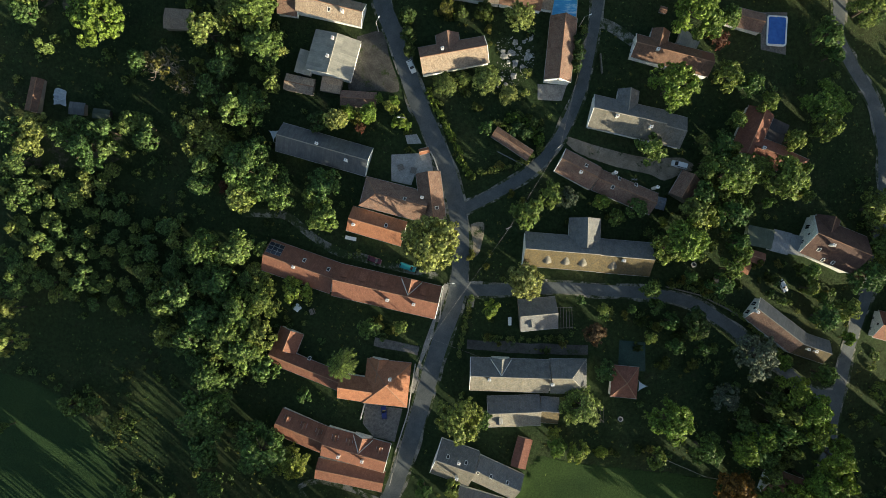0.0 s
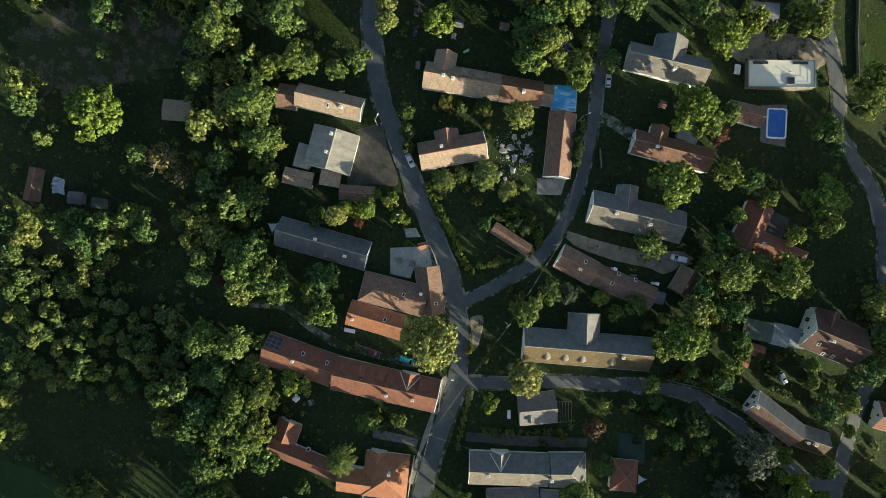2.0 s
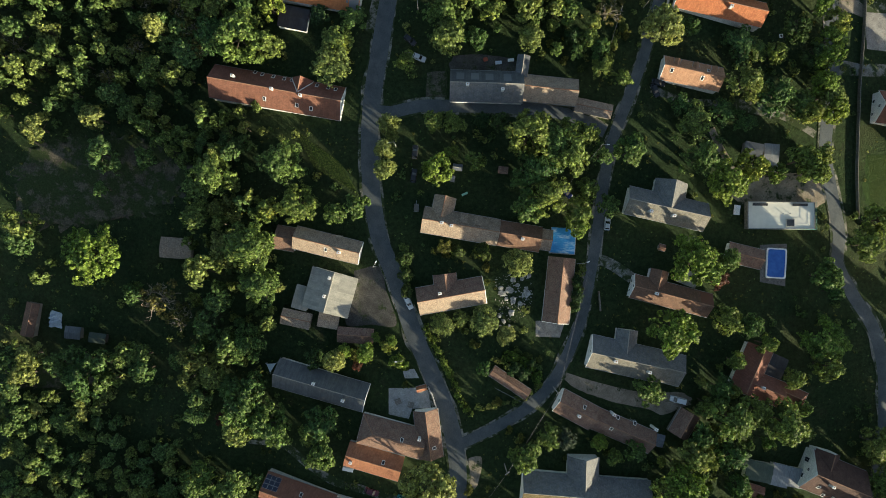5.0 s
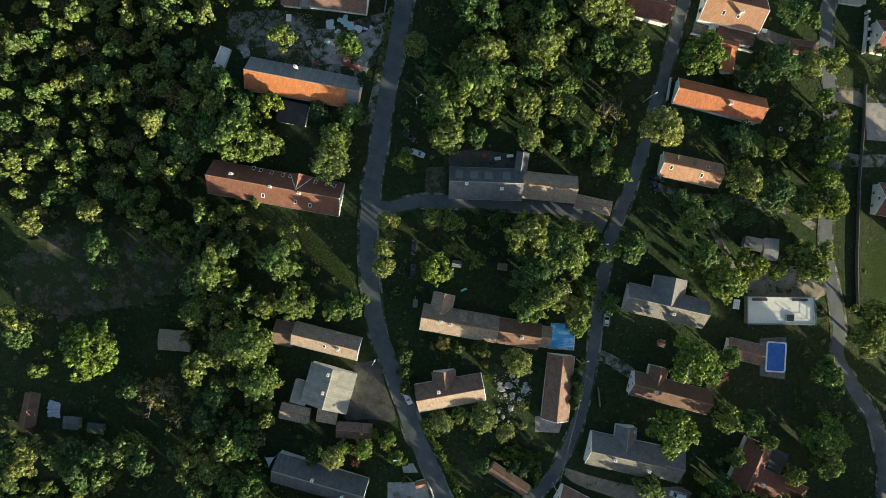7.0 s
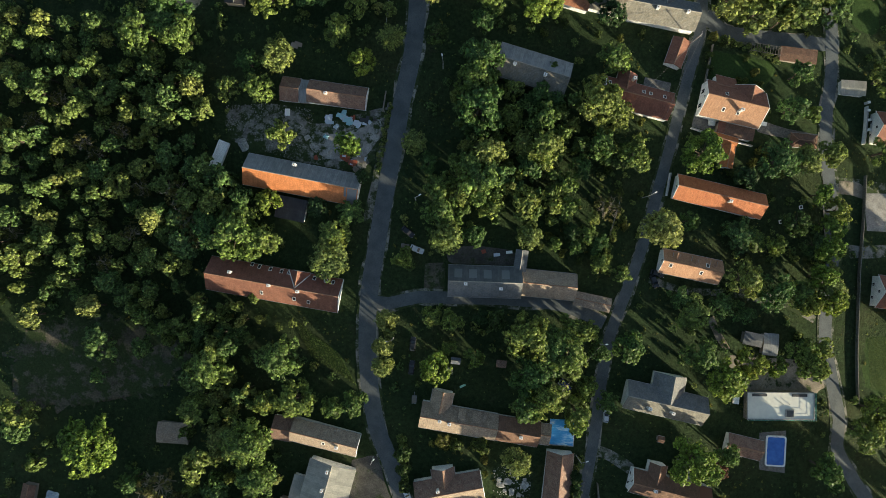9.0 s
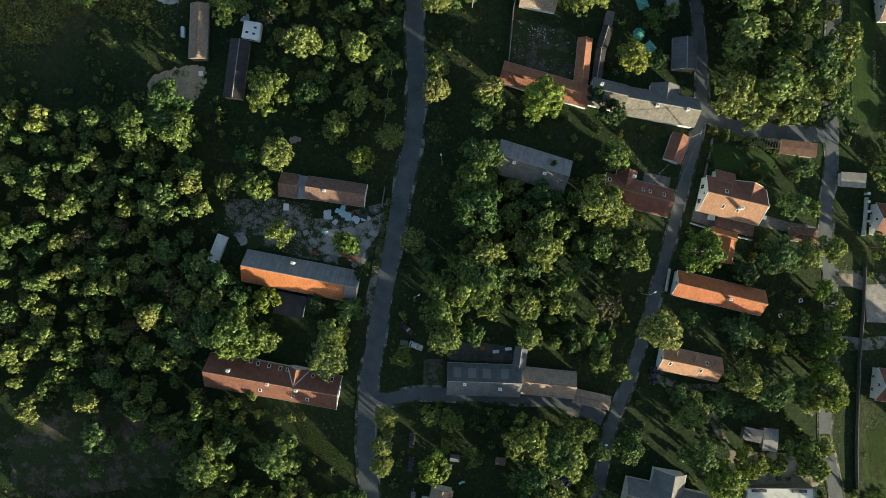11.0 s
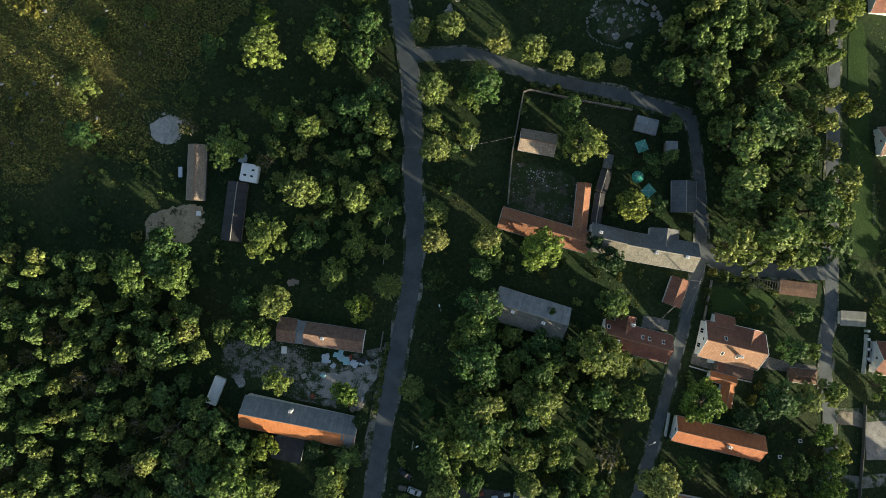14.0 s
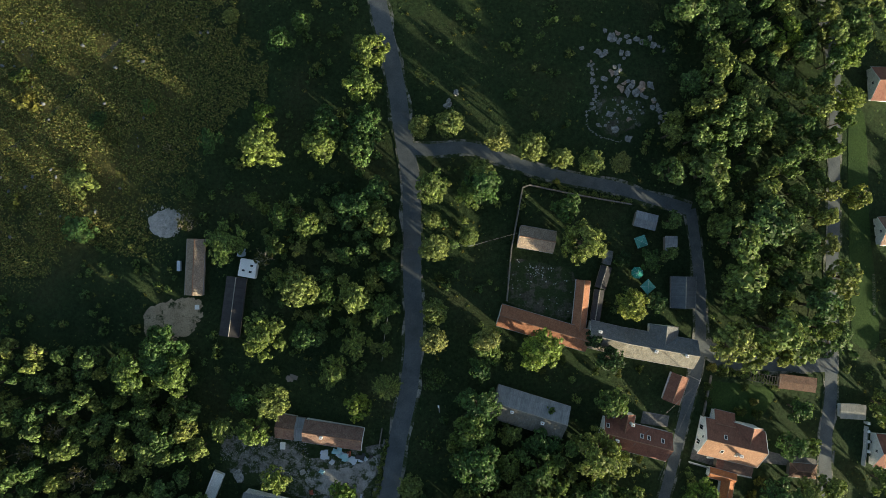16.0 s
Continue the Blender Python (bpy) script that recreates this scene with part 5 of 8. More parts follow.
def make_templates():
    bark = [trunk_mesh("trunk", s, MAT["bark"]) for s in (1, 2, 3)]
    pale = trunk_mesh("trunk", 9, MAT["pale_bark"], 1.5, 16, 0.75, 9)
    broad = ((0.60, (0.28, 0.42), 0), (0.66, (0.24, 0.38), 2), (0.54, (0.3, 0.46), -1), (0.70, (0.22, 0.38), 3), (0.6, (0.26, 0.42), 1))
    words = dict(broadleaf="mature broadleaf tree with dense green foliage", lime_green="broadleaf tree with bright yellow-green foliage",
                 dark_green="dense dark green tree in the shade")
    for kind, label in words.items():
        for size, few, sprays, leaves, leaf, shrink, shapes in (("", 9, 9, 16, 0.1, 1.06, broad), ("large_", 13, 10, 17, 0.07, 0.95, broad), ("huge_", 20, 12, 19, 0.048, 0.83, broad[:4])):
            TEMPLATES[size + kind] = [template(kind, i, label, bark[i % 3], crown_mesh("crown", 11 * i + len(size + kind), LEAF[kind], few + n, sprays, leaves, leaf, sp - 0.08 + 0.2 * (1 - shrink), (lump[0] * shrink, lump[1] * shrink), spray=0.37))
                                      for i, (sp, lump, n) in enumerate(shapes)]
    TEMPLATES["wood"] = [template("broadleaf", i, "woodland tree", bark[i % 3], crown_mesh("crown", 19 * i + 3, LEAF["wood"], 8 + n, 8, 13, 0.115, sp - 0.1, (lump[0] * 1.1, lump[1] * 1.1), spray=0.36, core=0.6)) for i, (sp, lump, n) in enumerate(broad)]
    TEMPLATES["large_wood"] = [template("broadleaf", i, "woodland tree", bark[i % 3], crown_mesh("crown", 23 * i + 3, LEAF["wood"], 12 + n, 8, 15, 0.08, sp - 0.06, (lump[0] * 0.98, lump[1] * 0.98), spray=0.36, core=0.6)) for i, (sp, lump, n) in enumerate(broad)]
    TEMPLATES["golden"] = [template("golden", i, "rounded tree with fine olive gold foliage", bark[i], crown_mesh("crown", 70 + i, LEAF["golden"], 19, 11, 19, 0.05, 0.56, (0.26, 0.4), spray=0.36)) for i in range(3)]
    TEMPLATES["silver"] = [template("silver", i, "willow-like tree with silvery leaves", bark[i], crown_mesh("crown", 80 + i, LEAF["silver"], 22, 9, 22, 0.045, 0.62, (0.2, 0.36))) for i in range(2)]
    TEMPLATES["dark_red"] = [template("dark_red", 0, "small tree with dark red leaves", bark[0], crown_mesh("crown", 90, LEAF["dark_red"], 13, 8, 18, 0.075, 0.6, (0.24, 0.4)))]
    TEMPLATES["russet"] = [template("russet", 0, "round bush with dense russet brown leaves", bark[1], crown_mesh("crown", 92, LEAF["russet"], 13, 9, 18, 0.07, 0.55, (0.26, 0.4)))]
    TEMPLATES["autumn"] = [template("autumn", 0, "tree turning orange-brown for autumn", bark[1], crown_mesh("crown", 91, LEAF["autumn"], 20, 8, 20, 0.055, 0.6, (0.24, 0.4)))]
    TEMPLATES["bare"] = [template("bare", i, "half bare tree with pale twisted branches", pale, crown_mesh("crown", 95 + i, LEAF["bare"], 13, 5, 12, 0.075, 0.75, (0.2, 0.32), core=0)) for i in range(2)]
    TEMPLATES["spiky"] = [template("spiky", 0, "tree with long spreading pinnate fronds", bark[2], frond_mesh("crown", 5, LEAF["spiky"]))]
    TEMPLATES["conifer"] = [template("conifer", 0, "feathery conifer with drooping branches", bark[0], conifer_mesh("crown", 6, LEAF["broadleaf"]))]
    TEMPLATES["shrub"] = [template("shrub", i, "garden shrub with light green leaves", trunk_mesh("trunk", 20 + i, MAT["bark"], 0.5, 5, 0.4), crown_mesh("crown", 100 + i, LEAF["shrub"], 7, 7, 15, 0.14, 0.5, (0.3, 0.5)), 0.55) for i in range(3)]


make_templates()
grown, woods = [], []
chance = random.Random(4)


def grow(kind, x, y, r, into=None, high=1.0):
    """One tree; into: the list of a woodland that takes it up instead."""
    if into is not None:
        kind = "wood"
    size = "" if r < 3.4 or (into is not None and high > 1.3) else "large_" if r < 5.6 or into is not None else "huge_"
    if size + kind in TEMPLATES:
        kind = size + kind
    shapes = TEMPLATES[kind if r > 1.6 or kind not in ("broadleaf", "dark_green", "wood") else "shrub"]
    t = shapes[chance.randrange(len(shapes))]
    tall = r * chance.uniform(0.85, 1.1) if t.name.startswith("shrub") else (0.68 * r + 1.25) * chance.uniform(0.88, 1.18) if into is None else (0.5 * r + 2.4) * chance.uniform(0.72, 1.4)
    m = pose(x, y, land(x, y), 0, 0, chance.uniform(0, 360)) @ Matrix.Diagonal((r * chance.uniform(0.95, 1.1), r * chance.uniform(0.95, 1.1), tall, 1))
    m = m @ Matrix.Diagonal((1, 1, high * (1.2 if kind == "golden" else 1.0), 1))
    grown.append((x, y, r))
    if into is None:
        copy_thing(t, m)
    else:
        into.append((t, m, chance.random()))


def joined(name, pieces, material):
    """Many copies of meshes in one mesh, each with a hue of its own. pieces: mesh, matrix, hue."""
    cos, idx, starts, hues, nv, nl = [], [], [], [], 0, 0
    store = {}
    for me, m, hue in pieces:
        if me.name not in store:
            co, li, ls = np.empty(len(me.vertices) * 3), np.empty(len(me.loops), int), np.empty(len(me.polygons), int)
            me.vertices.foreach_get("co", co)
            me.loops.foreach_get("vertex_index", li)
            me.polygons.foreach_get("loop_start", ls)
            store[me.name] = co.reshape(-1, 3), li, ls
        co, li, ls = store[me.name]
        mat = np.array(m)
        cos.append(co @ mat[:3, :3].T + mat[:3, 3])
        idx.append(li + nv)
        starts.append(ls + nl)
        hues.append(np.full(len(co), hue))
        nv, nl = nv + len(co), nl + len(li)
    out = bpy.data.meshes.new(name)
    starts = np.concatenate(starts)
    out.vertices.add(nv)
    out.loops.add(nl)
    out.polygons.add(len(starts))
    out.vertices.foreach_set("co", np.concatenate(cos).ravel())
    out.loops.foreach_set("vertex_index", np.concatenate(idx))
    out.polygons.foreach_set("loop_start", starts)
    out.attributes.new("hue", "FLOAT", "POINT").data.foreach_set("value", np.concatenate(hues))
    out.materials.append(material)
    out.update(calc_edges=True)
    out.validate()
    return out


def woodland(label, trees):
    w = tagged(new("woodland"), label, "woodland", kind="stuff")
    kids = {t: {c.name.split(".")[0]: c for c in t.children} for t, m, hue in trees}
    under("trunks", joined("trunks", [(kids[t]["trunk"].data, m, 0.5) for t, m, hue in trees], MAT["bark"]), w)
    under("foliage", joined("foliage", [(kids[t]["crown"].data, m @ kids[t]["crown"].matrix_basis, hue) for t, m, hue in trees], LEAF["wood"]), w)


# How tall trees stand in parts of the place: west, east, south, north edge, share of the usual height.
STATURE = ((-200, -60, 238, 400, 0.55), (98, 116, 158, 168, 0.68), (-48, -24, 130, 156, 0.6), (84, 100, 128, 146, 0.5), (70, 96, 112, 124, 0.6), (110, 122, 115, 155, 0.8),
           (-10, 1, 150, 170, 0.72), (40, 46, -50, -44, 0.7), (116, 120, 44, 52, 0.75), (60, 65, 31, 36, 0.7), (-3, 21, 48, 57, 0.6), (-50, -45, -13, -8, 0.7),
           (18, 36, 178, 186, 0.75), (88, 200, -200, 146, 1.28))


def plant(kind, rows, tall=1.0):
    for x, y, r in rows:
        high = tall * next((f for x0, x1, y0, y1, f in STATURE if x0 < x < x1 and y0 < y < y1 and not (f > 1 and tall > 1.2)), 1.0)
        grow(kind, x, y, r, woods if (x < -64 and r < 6.5 and y < 238 or x > 66 and y > 206) and kind in ("broadleaf", "dark_green") else None, high)


def inside(x, y, ring):
    odd = False
    for (x0, y0), (x1, y1) in zip(ring, ring[1:] + ring[:1]):
        if (y0 > y) != (y1 > y) and x < (x1 - x0) * (y - y0) / (y1 - y0) + x0:
            odd = not odd
    return odd


def grove(ring, step, low, high, seed, tall=1.0):
    """Woodland: trees at uneven spacing inside the ring, clear of those already there."""
    rng = random.Random(seed)
    x0, x1 = min(p[0] for p in ring), max(p[0] for p in ring)
    y0, y1 = min(p[1] for p in ring), max(p[1] for p in ring)
    y = y0
    while y < y1:
        x = x0
        while x < x1:
            px, py, r = x + rng.uniform(-0.45, 0.45) * step, y + rng.uniform(-0.45, 0.45) * step, rng.uniform(low, high)
            if inside(px, py, ring) and all((px - a) ** 2 + (py - b) ** 2 > (0.55 * (c + r)) ** 2 for a, b, c in grown):
                grow(rng.choice(("broadleaf", "broadleaf", "broadleaf", "dark_green", "lime_green")), px, py, r, woods, tall)
            x += step
        y += step * 0.87


plant("broadleaf", [(-135.07, 79.02, 5.45), (-129.08, 67.74, 2.38), (-97.96, 62.23, 4.26), (-74.37, 69.8, 6.47), (-70.79, 59.96, 5.11), (-62.11, 76.15, 7.66), (-56.75, 65.48, 7.66), (-61.69, 46.43, 6.47), (-68.59, 77.37, 5.96), (-73.81, 52.16, 5.11), (-66.38, 45.71, 5.11), (-140.32, 40.65, 5.11), (-132.86, 42.47, 5.45), (-135, 36.1, 4.77), (-139.85, 31.53, 5.11), (-124.68, 39.74, 4.26), (-119.04, 42.47, 4.77), (-115.64, 35.19, 7.15), (-108.96, 40.65, 4.77), (-101.52, 42.47, 5.11), (-107.36, 34.28, 4.26), (-96.61, 42.34, 4.26), (-95.76, 37.77, 4.77), (-84.72, 40.99, 3.75), (-78.86, 41.69, 4.77), (-80.98, 35.49, 4.26), (-73.22, 37.05, 4.77), (-77.26, 30.01, 5.11), (-79.39, 23.75, 4.26), (-67.6, 33.34, 4.77)])
plant("broadleaf", [(-63.01, 27.91, 7.66), (-55.66, 22.45, 6.81), (-52, 19.73, 5.11), (-65.09, 19.91, 5.96), (-60.07, 34.05, 4.26), (-143.4, -27.44, 6.47), (-143.63, -16.92, 3.75), (-126.8, -49.83, 4.77), (-120.14, -50.82, 3.41), (-112.76, -55.77, 3.07), (-150.48, -57.76, 2.55), (-78.2, -50.4, 9.4), (-79.0, -62.5, 6.2), (-78.13, -75.09, 5.11), (-77.4, -38.8, 6.6), (-59.81, -62.4, 8.51), (-65.57, -58.82, 5.11), (-108.86, -80.53, 5.11), (-58.98, -35.78, 5.11), (-64.6, -30.31, 7.66), (-70.25, -24.83, 7.66), (-77.92, -19.37, 7.66), (-59.62, -24.63, 5.11), (-66.12, -17.33, 6.81), (-73.59, -8.19, 6.81), (-65.54, 2.8, 6.47), (-58.36, -13.57, 5.96), (-85.62, -12, 5.96), (-77.13, 2.83, 6.81), (-84.24, -27.02, 5.11)])
plant("broadleaf", [(-92.31, -25.32, 4.77), (-91.87, -15.84, 5.11), (-38.26, 22.21, 5.45), (-38.39, 12.51, 5.11), (-41.93, 18.73, 4.26), (3.42, -50.09, 7.66), (10.57, -50.91, 4.26), (-46.46, -44.77, 2.38), (-24.32, -22.29, 3.75), (-14.42, -22.19, 2.38), (-7.42, -74.46, 3.41), (1.66, -74.22, 3.07), (49.39, -35.33, 3.75), (42.51, -47.05, 6.81), (24.18, 13.13, 4.77), (31.94, 19.18, 4.26), (52.08, 12.27, 2.55), (-27.99, 146.35, 4.43), (-33.18, 139.57, 5.45), (-61.44, 139.89, 8.17), (-54.27, 138.07, 5.45), (-70.53, 141.76, 6.81), (-79.82, 137.53, 5.96), (-49.16, 102.62, 7.66), (-44.82, 89.64, 6.47), (-54.67, 88.6, 4.26), (-26.42, 89.03, 4.77), (-33.4, 87.21, 3.75), (-58.43, 77.08, 8.17)])
plant("broadleaf", [(-70.96, 99.75, 7.66), (-76.63, 94.36, 5.11), (-77.7, 87.22, 4.26), (2.71, 113.95, 3.41), (-3.23, 114.8, 3.41), (9.5, 102.92, 3.07), (1.87, 105.46, 2.55), (38.32, 112.26, 4.26), (42.59, 110.56, 3.75), (46.88, 104.6, 3.41), (24.79, 88.48, 5.45), (42.64, 94.41, 3.41), (40.11, 86.75, 4.77), (49.51, 89.27, 3.75), (55.48, 105.43, 5.11), (-0.68, 153.78, 5.11), (0.17, 146.15, 5.96), (11.17, 155.43, 8.17), (14.56, 147.81, 5.11), (7.79, 159.68, 5.96), (11.19, 176.67, 7.66), (9.5, 185.2, 6.47), (11.71, 191.7, 6.81), (21.38, 183.51, 3.75), (29.03, 180.99, 4.26)])
plant("broadleaf", [(34.14, 180.18, 3.41), (29.85, 173.31, 5.96), (23.04, 166.47, 5.11), (29.83, 164.8, 6.81), (26.42, 159.69, 5.11), (12.87, 163.06, 6.81), (16.25, 156.28, 5.11), (24.72, 149.51, 5.11), (36.62, 154.64, 3.75), (37.46, 147.85, 3.75), (38.38, 171.68, 3.07), (46.14, 178.63, 7.66), (52.16, 175.29, 5.11), (46.94, 166.65, 4.77), (57.29, 163.37, 4.77), (51.43, 192.51, 5.11), (47.71, 130.92, 3.75), (-11.72, 132.63, 3.41), (-48.89, 169.83, 4.26), (-65.87, 184.23, 4.26), (-56, 183.86, 5.11), (74.73, 143.9, 3.07), (90.86, 139.78, 6.13), (72.01, 120.76, 3.75), (76.43, 115.62, 5.45), (85.35, 118.19, 4.26), (92.58, 115.6, 4.26), (90.79, 125.96, 5.96), (99.93, 122.53, 5.96), (111.14, 120.81, 5.11)])
plant("broadleaf", [(118.81, 124.34, 6.81), (104.06, 162.71, 6.81), (113.56, 163.02, 5.96), (121.37, 165.07, 4.26), (110.32, 189.56, 4.77), (108.15, 178.76, 4.43), (115.8, 177.32, 2.72), (140.28, 189.59, 6.47), (139.48, 165.82, 4.77), (56.34, 107.13, 4.77), (77.33, 103.62, 5.96), (101.6, 99.4, 3.0), (111.09, 99.85, 5.11), (108.8, 103.4, 5.0), (114.88, 105.06, 4.26), (134.38, 85.31, 4.77), (-128.99, 114.61, 5.45), (-133.42, 84.8, 5.11), (-93.64, 104.79, 3.75), (-107.62, 106.52, 6.47), (-108.77, 95.69, 3.07), (-76.79, 85.46, 4.77), (6.1, 152.06, 4.77), (9.48, 139.35, 3.75), (20.51, 174.97, 4.26), (41.76, 159.78, 3.75), (-4.07, 161.43, 3.07), (53.73, 127.54, 3.07), (96.34, 138.12, 4.26)])
plant("broadleaf", [(101.87, 136.44, 3.07), (33.33, 190.46, 1.7), (-110.71, 259.78, 5.45), (-111.29, 244.98, 4.77), (-91.24, 283.51, 2.38), (-70.93, 272.04, 4.77), (-53.13, 269.21, 7.66), (-48.32, 302.62, 4.26), (-42.21, 308.73, 3.75), (-21.09, 298.62, 6.13), (-23.6, 288.07, 6.13), (-21.78, 275.83, 5.79), (-35.58, 269.86, 6.47), (-33.91, 275.94, 5.11), (-23.46, 268.9, 5.45), (-65.25, 240.64, 6.81), (-83.22, 210.14, 6.81), (-92.26, 202.17, 7.66), (-79.47, 200.66, 6.81), (13.35, 257.64, 6.13), (9.08, 255.06, 4.09), (43.24, 240.58, 7.15), (38.18, 250.85, 4.77), (14.4, 210.49, 5.11), (12.7, 203.45, 4.77), (66.56, 222.6, 3.41), (64.14, 235.45, 3.41), (71.52, 247.56, 3.75), (69.5, 237.17, 3.07), (75.34, 313.79, 6.81)])
plant("broadleaf", [(92.44, 314.71, 6.81), (98.91, 288.19, 5.96), (90.71, 274.33, 5.11), (77.63, 272.23, 5.11), (80.98, 261.67, 7.66), (70.38, 273.85, 4.26), (78.21, 290.16, 5.11), (91.06, 228.48, 8.85), (89.56, 240.68, 7.66), (99.1, 245.99, 8.51), (99.97, 214.51, 8.51), (86.96, 211.26, 7.15), (96.06, 207.66, 6.47), (109.28, 209.13, 7.15), (122.95, 210.59, 5.96), (125.75, 230.05, 5.96), (115.48, 221.28, 6.81), (-66.81, 155.59, 5.11), (-72.27, 160.09, 4.77), (-61.4, 150.27, 4.43), (-76, 150.59, 5.11), (-59.62, 145.05, 4.26), (-69.57, 149.57, 4.77), (-76.88, 160.22, 4.26), (-81.63, 145.46, 4.77), (-65.94, 145.16, 4.43), (-38.38, 152.46, 1.7), (57.92, -16.28, 1.7), (49.08, -16.26, 2.04), (42, -13.6, 1.7)])
plant("broadleaf", [(-84.24, 204.43, 7.49), (-95.06, 199.24, 4.43), (-1.39, 54.33, 3.07), (5.15, 54.84, 2.72), (8.94, 46.58, 1.53), (12.06, 39.68, 2.38), (43.43, 139.39, 3.41), (46.85, 136.86, 3.07), (40.01, 135.99, 2.72), (34.05, 136.82, 2.38), (45.15, 144.5, 2.72)])
plant("lime_green", [(-108.9, 75.0, 10.0), (-47.97, -10.75, 5.45), (-50.26, -66.76, 5.96), (34.72, -59.86, 3.41), (41.01, -61.68, 3.75), (49.06, -61.68, 2.04), (33.77, -56.19, 2.55), (13.91, -16.31, 3.07), (47.63, 16.94, 2.72), (-24.65, 44.62, 3.41), (-17.61, 46.21, 2.55), (-14.13, 41.86, 2.38), (-52.45, 149.25, 4.43), (-24.58, 191.57, 4.77), (-33.19, 137.86, 4.26), (-54.67, 88.6, 3.75), (77.6, 164.0, 6.9), (120.95, 141.99, 5.45), (122.99, 147.35, 4.26), (-2.38, 99.49, 5.11), (84.5, 95.8, 6.6), (92.4, 101.6, 5.0), (118.0, 47.8, 7.6), (40.12, 83.34, 3.75), (-27.98, 166.82, 4.43), (-53.28, 279.71, 4.09), (29.29, 209.28, 7.83), (56.89, 221.8, 6.13), (132.0, 287.0, 5.6), (134.9, 255.5, 4.6), (149.0, 226.5, 4.4), (132.02, 302.07, 5.96), (109.78, 308.24, 5.45)])
plant("lime_green", [(-33.75, 43.01, 2.38), (-30.71, 45.29, 2.38), (-24.02, 44.27, 2.38), (-20.83, 49.15, 1.7), (-16.64, 47.76, 2.04), (-15.27, 41.86, 1.87), (-12.14, 40.83, 1.36), (46.25, 17.1, 1.53), (48.84, 18.32, 1.36)])
plant("golden", [(-4.0, 4.3, 8.9), (-33.54, 42.2, 3.75), (-0.2, 52.81, 3.41), (18.77, 50.09, 3.07), (22.11, 72.18, 4.77), (11.87, 54.39, 4.77), (-34.07, 131.89, 6.13), (-16.87, 113.93, 3.41), (-17.74, 106.25, 3.41), (-18.1, 100.26, 3.75), (-48.93, 193.13, 5.45), (1.02, 138.52, 5.45), (25.56, 139.35, 4.43), (-8.32, 167.42, 4.09), (64.16, 141.23, 6.47), (-16.02, 110.52, 2.38), (-5.96, 275.75, 3.75), (3.13, 276.27, 4.94), (-2, 256.77, 5.11), (-1.99, 247.37, 3.24), (-1.14, 238.86, 4.94), (-1.13, 220.25, 4.09), (-1.46, 211.83, 4.43), (9.05, 242.26, 3.07), (17.36, 271.79, 4.09), (28.01, 269.43, 4.94), (36.62, 266.02, 3.92), (46.18, 264.72, 4.09), (55.5, 264.82, 3.41), (-41.3, 226.92, 6.13)])
plant("golden", [(24.0, -7.2, 6.3), (-24.92, 224.42, 4.94), (12.51, 261.07, 4.43), (-65.58, 312.12, 3.07), (14.07, 211.84, 4.43)])
plant("silver", [(37.16, 18.32, 3.41), (94.46, -30.28, 7.15), (87.55, -44.67, 4.77), (96.32, -55.83, 3.75), (34.97, 17.12, 1.7)])
plant("dark_red", [(-70.74, 22.33, 2.55), (83.26, 67, 3.41), (-27.22, 40.06, 1.53)])
plant("bare", [(-89.05, 60.85, 6.47), (-83.34, 55.23, 4.43), (49.45, 147.93, 4.09), (-81.58, 152.48, 4.43), (-78.36, 247.58, 3.41), (-84.84, 270.29, 1.7), (-112.62, 168.81, 3.41), (-108.81, 165.3, 3.07), (-100.98, 172.32, 3.41), (-77.89, 145.38, 4.09), (-75.71, 138.7, 3.75), (-97.93, 140.49, 3.07), (-128.38, 175.82, 3.07), (-106.29, 130.72, 3.41), (-119.35, 181.94, 3.07), (-93.91, 154.58, 3.07), (-135.65, 140.53, 3.07), (-53.07, 235.69, 3.07), (-42.66, 249.41, 2.38), (-66.51, 241.06, 2.38)])
plant("autumn", [(90.43, -72.38, 6.47)])
plant("russet", [(45.64, -24.07, 3.9)])
plant("spiky", [(-32.66, -33.33, 5.62), (-15.14, 197.98, 4.77)])
plant("dark_green", [(-40.71, 42.36, 3.75), (-12.29, 73.47, 2.72), (-11.96, 68.35, 2.55), (-11.62, 63.57, 2.21), (40.2, 66.27, 2.04), (40.23, 62.01, 2.38), (39.73, 58.6, 2.04), (21.4, 39.83, 2.38), (24, 38.11, 2.38), (26.57, 41.52, 1.7), (16.26, 113.96, 3.41), (11.18, 114.8, 2.55), (38.31, 140.22, 2.72), (107.56, 143.51, 4.26), (115.09, 136.61, 5.11), (-10.02, 130.93, 2.04), (-38.39, 148.18, 3.75), (-24.54, 157.39, 2.38), (92.85, 157.17, 4.26), (53.82, 161.61, 3.07), (-1.96, 200.07, 3.75), (51.49, 205.76, 4.43), (46.38, 211.71, 3.07), (-106.85, 279.09, 3.41), (-77.65, 258.03, 3.41), (55.34, 235.46, 2.72)])
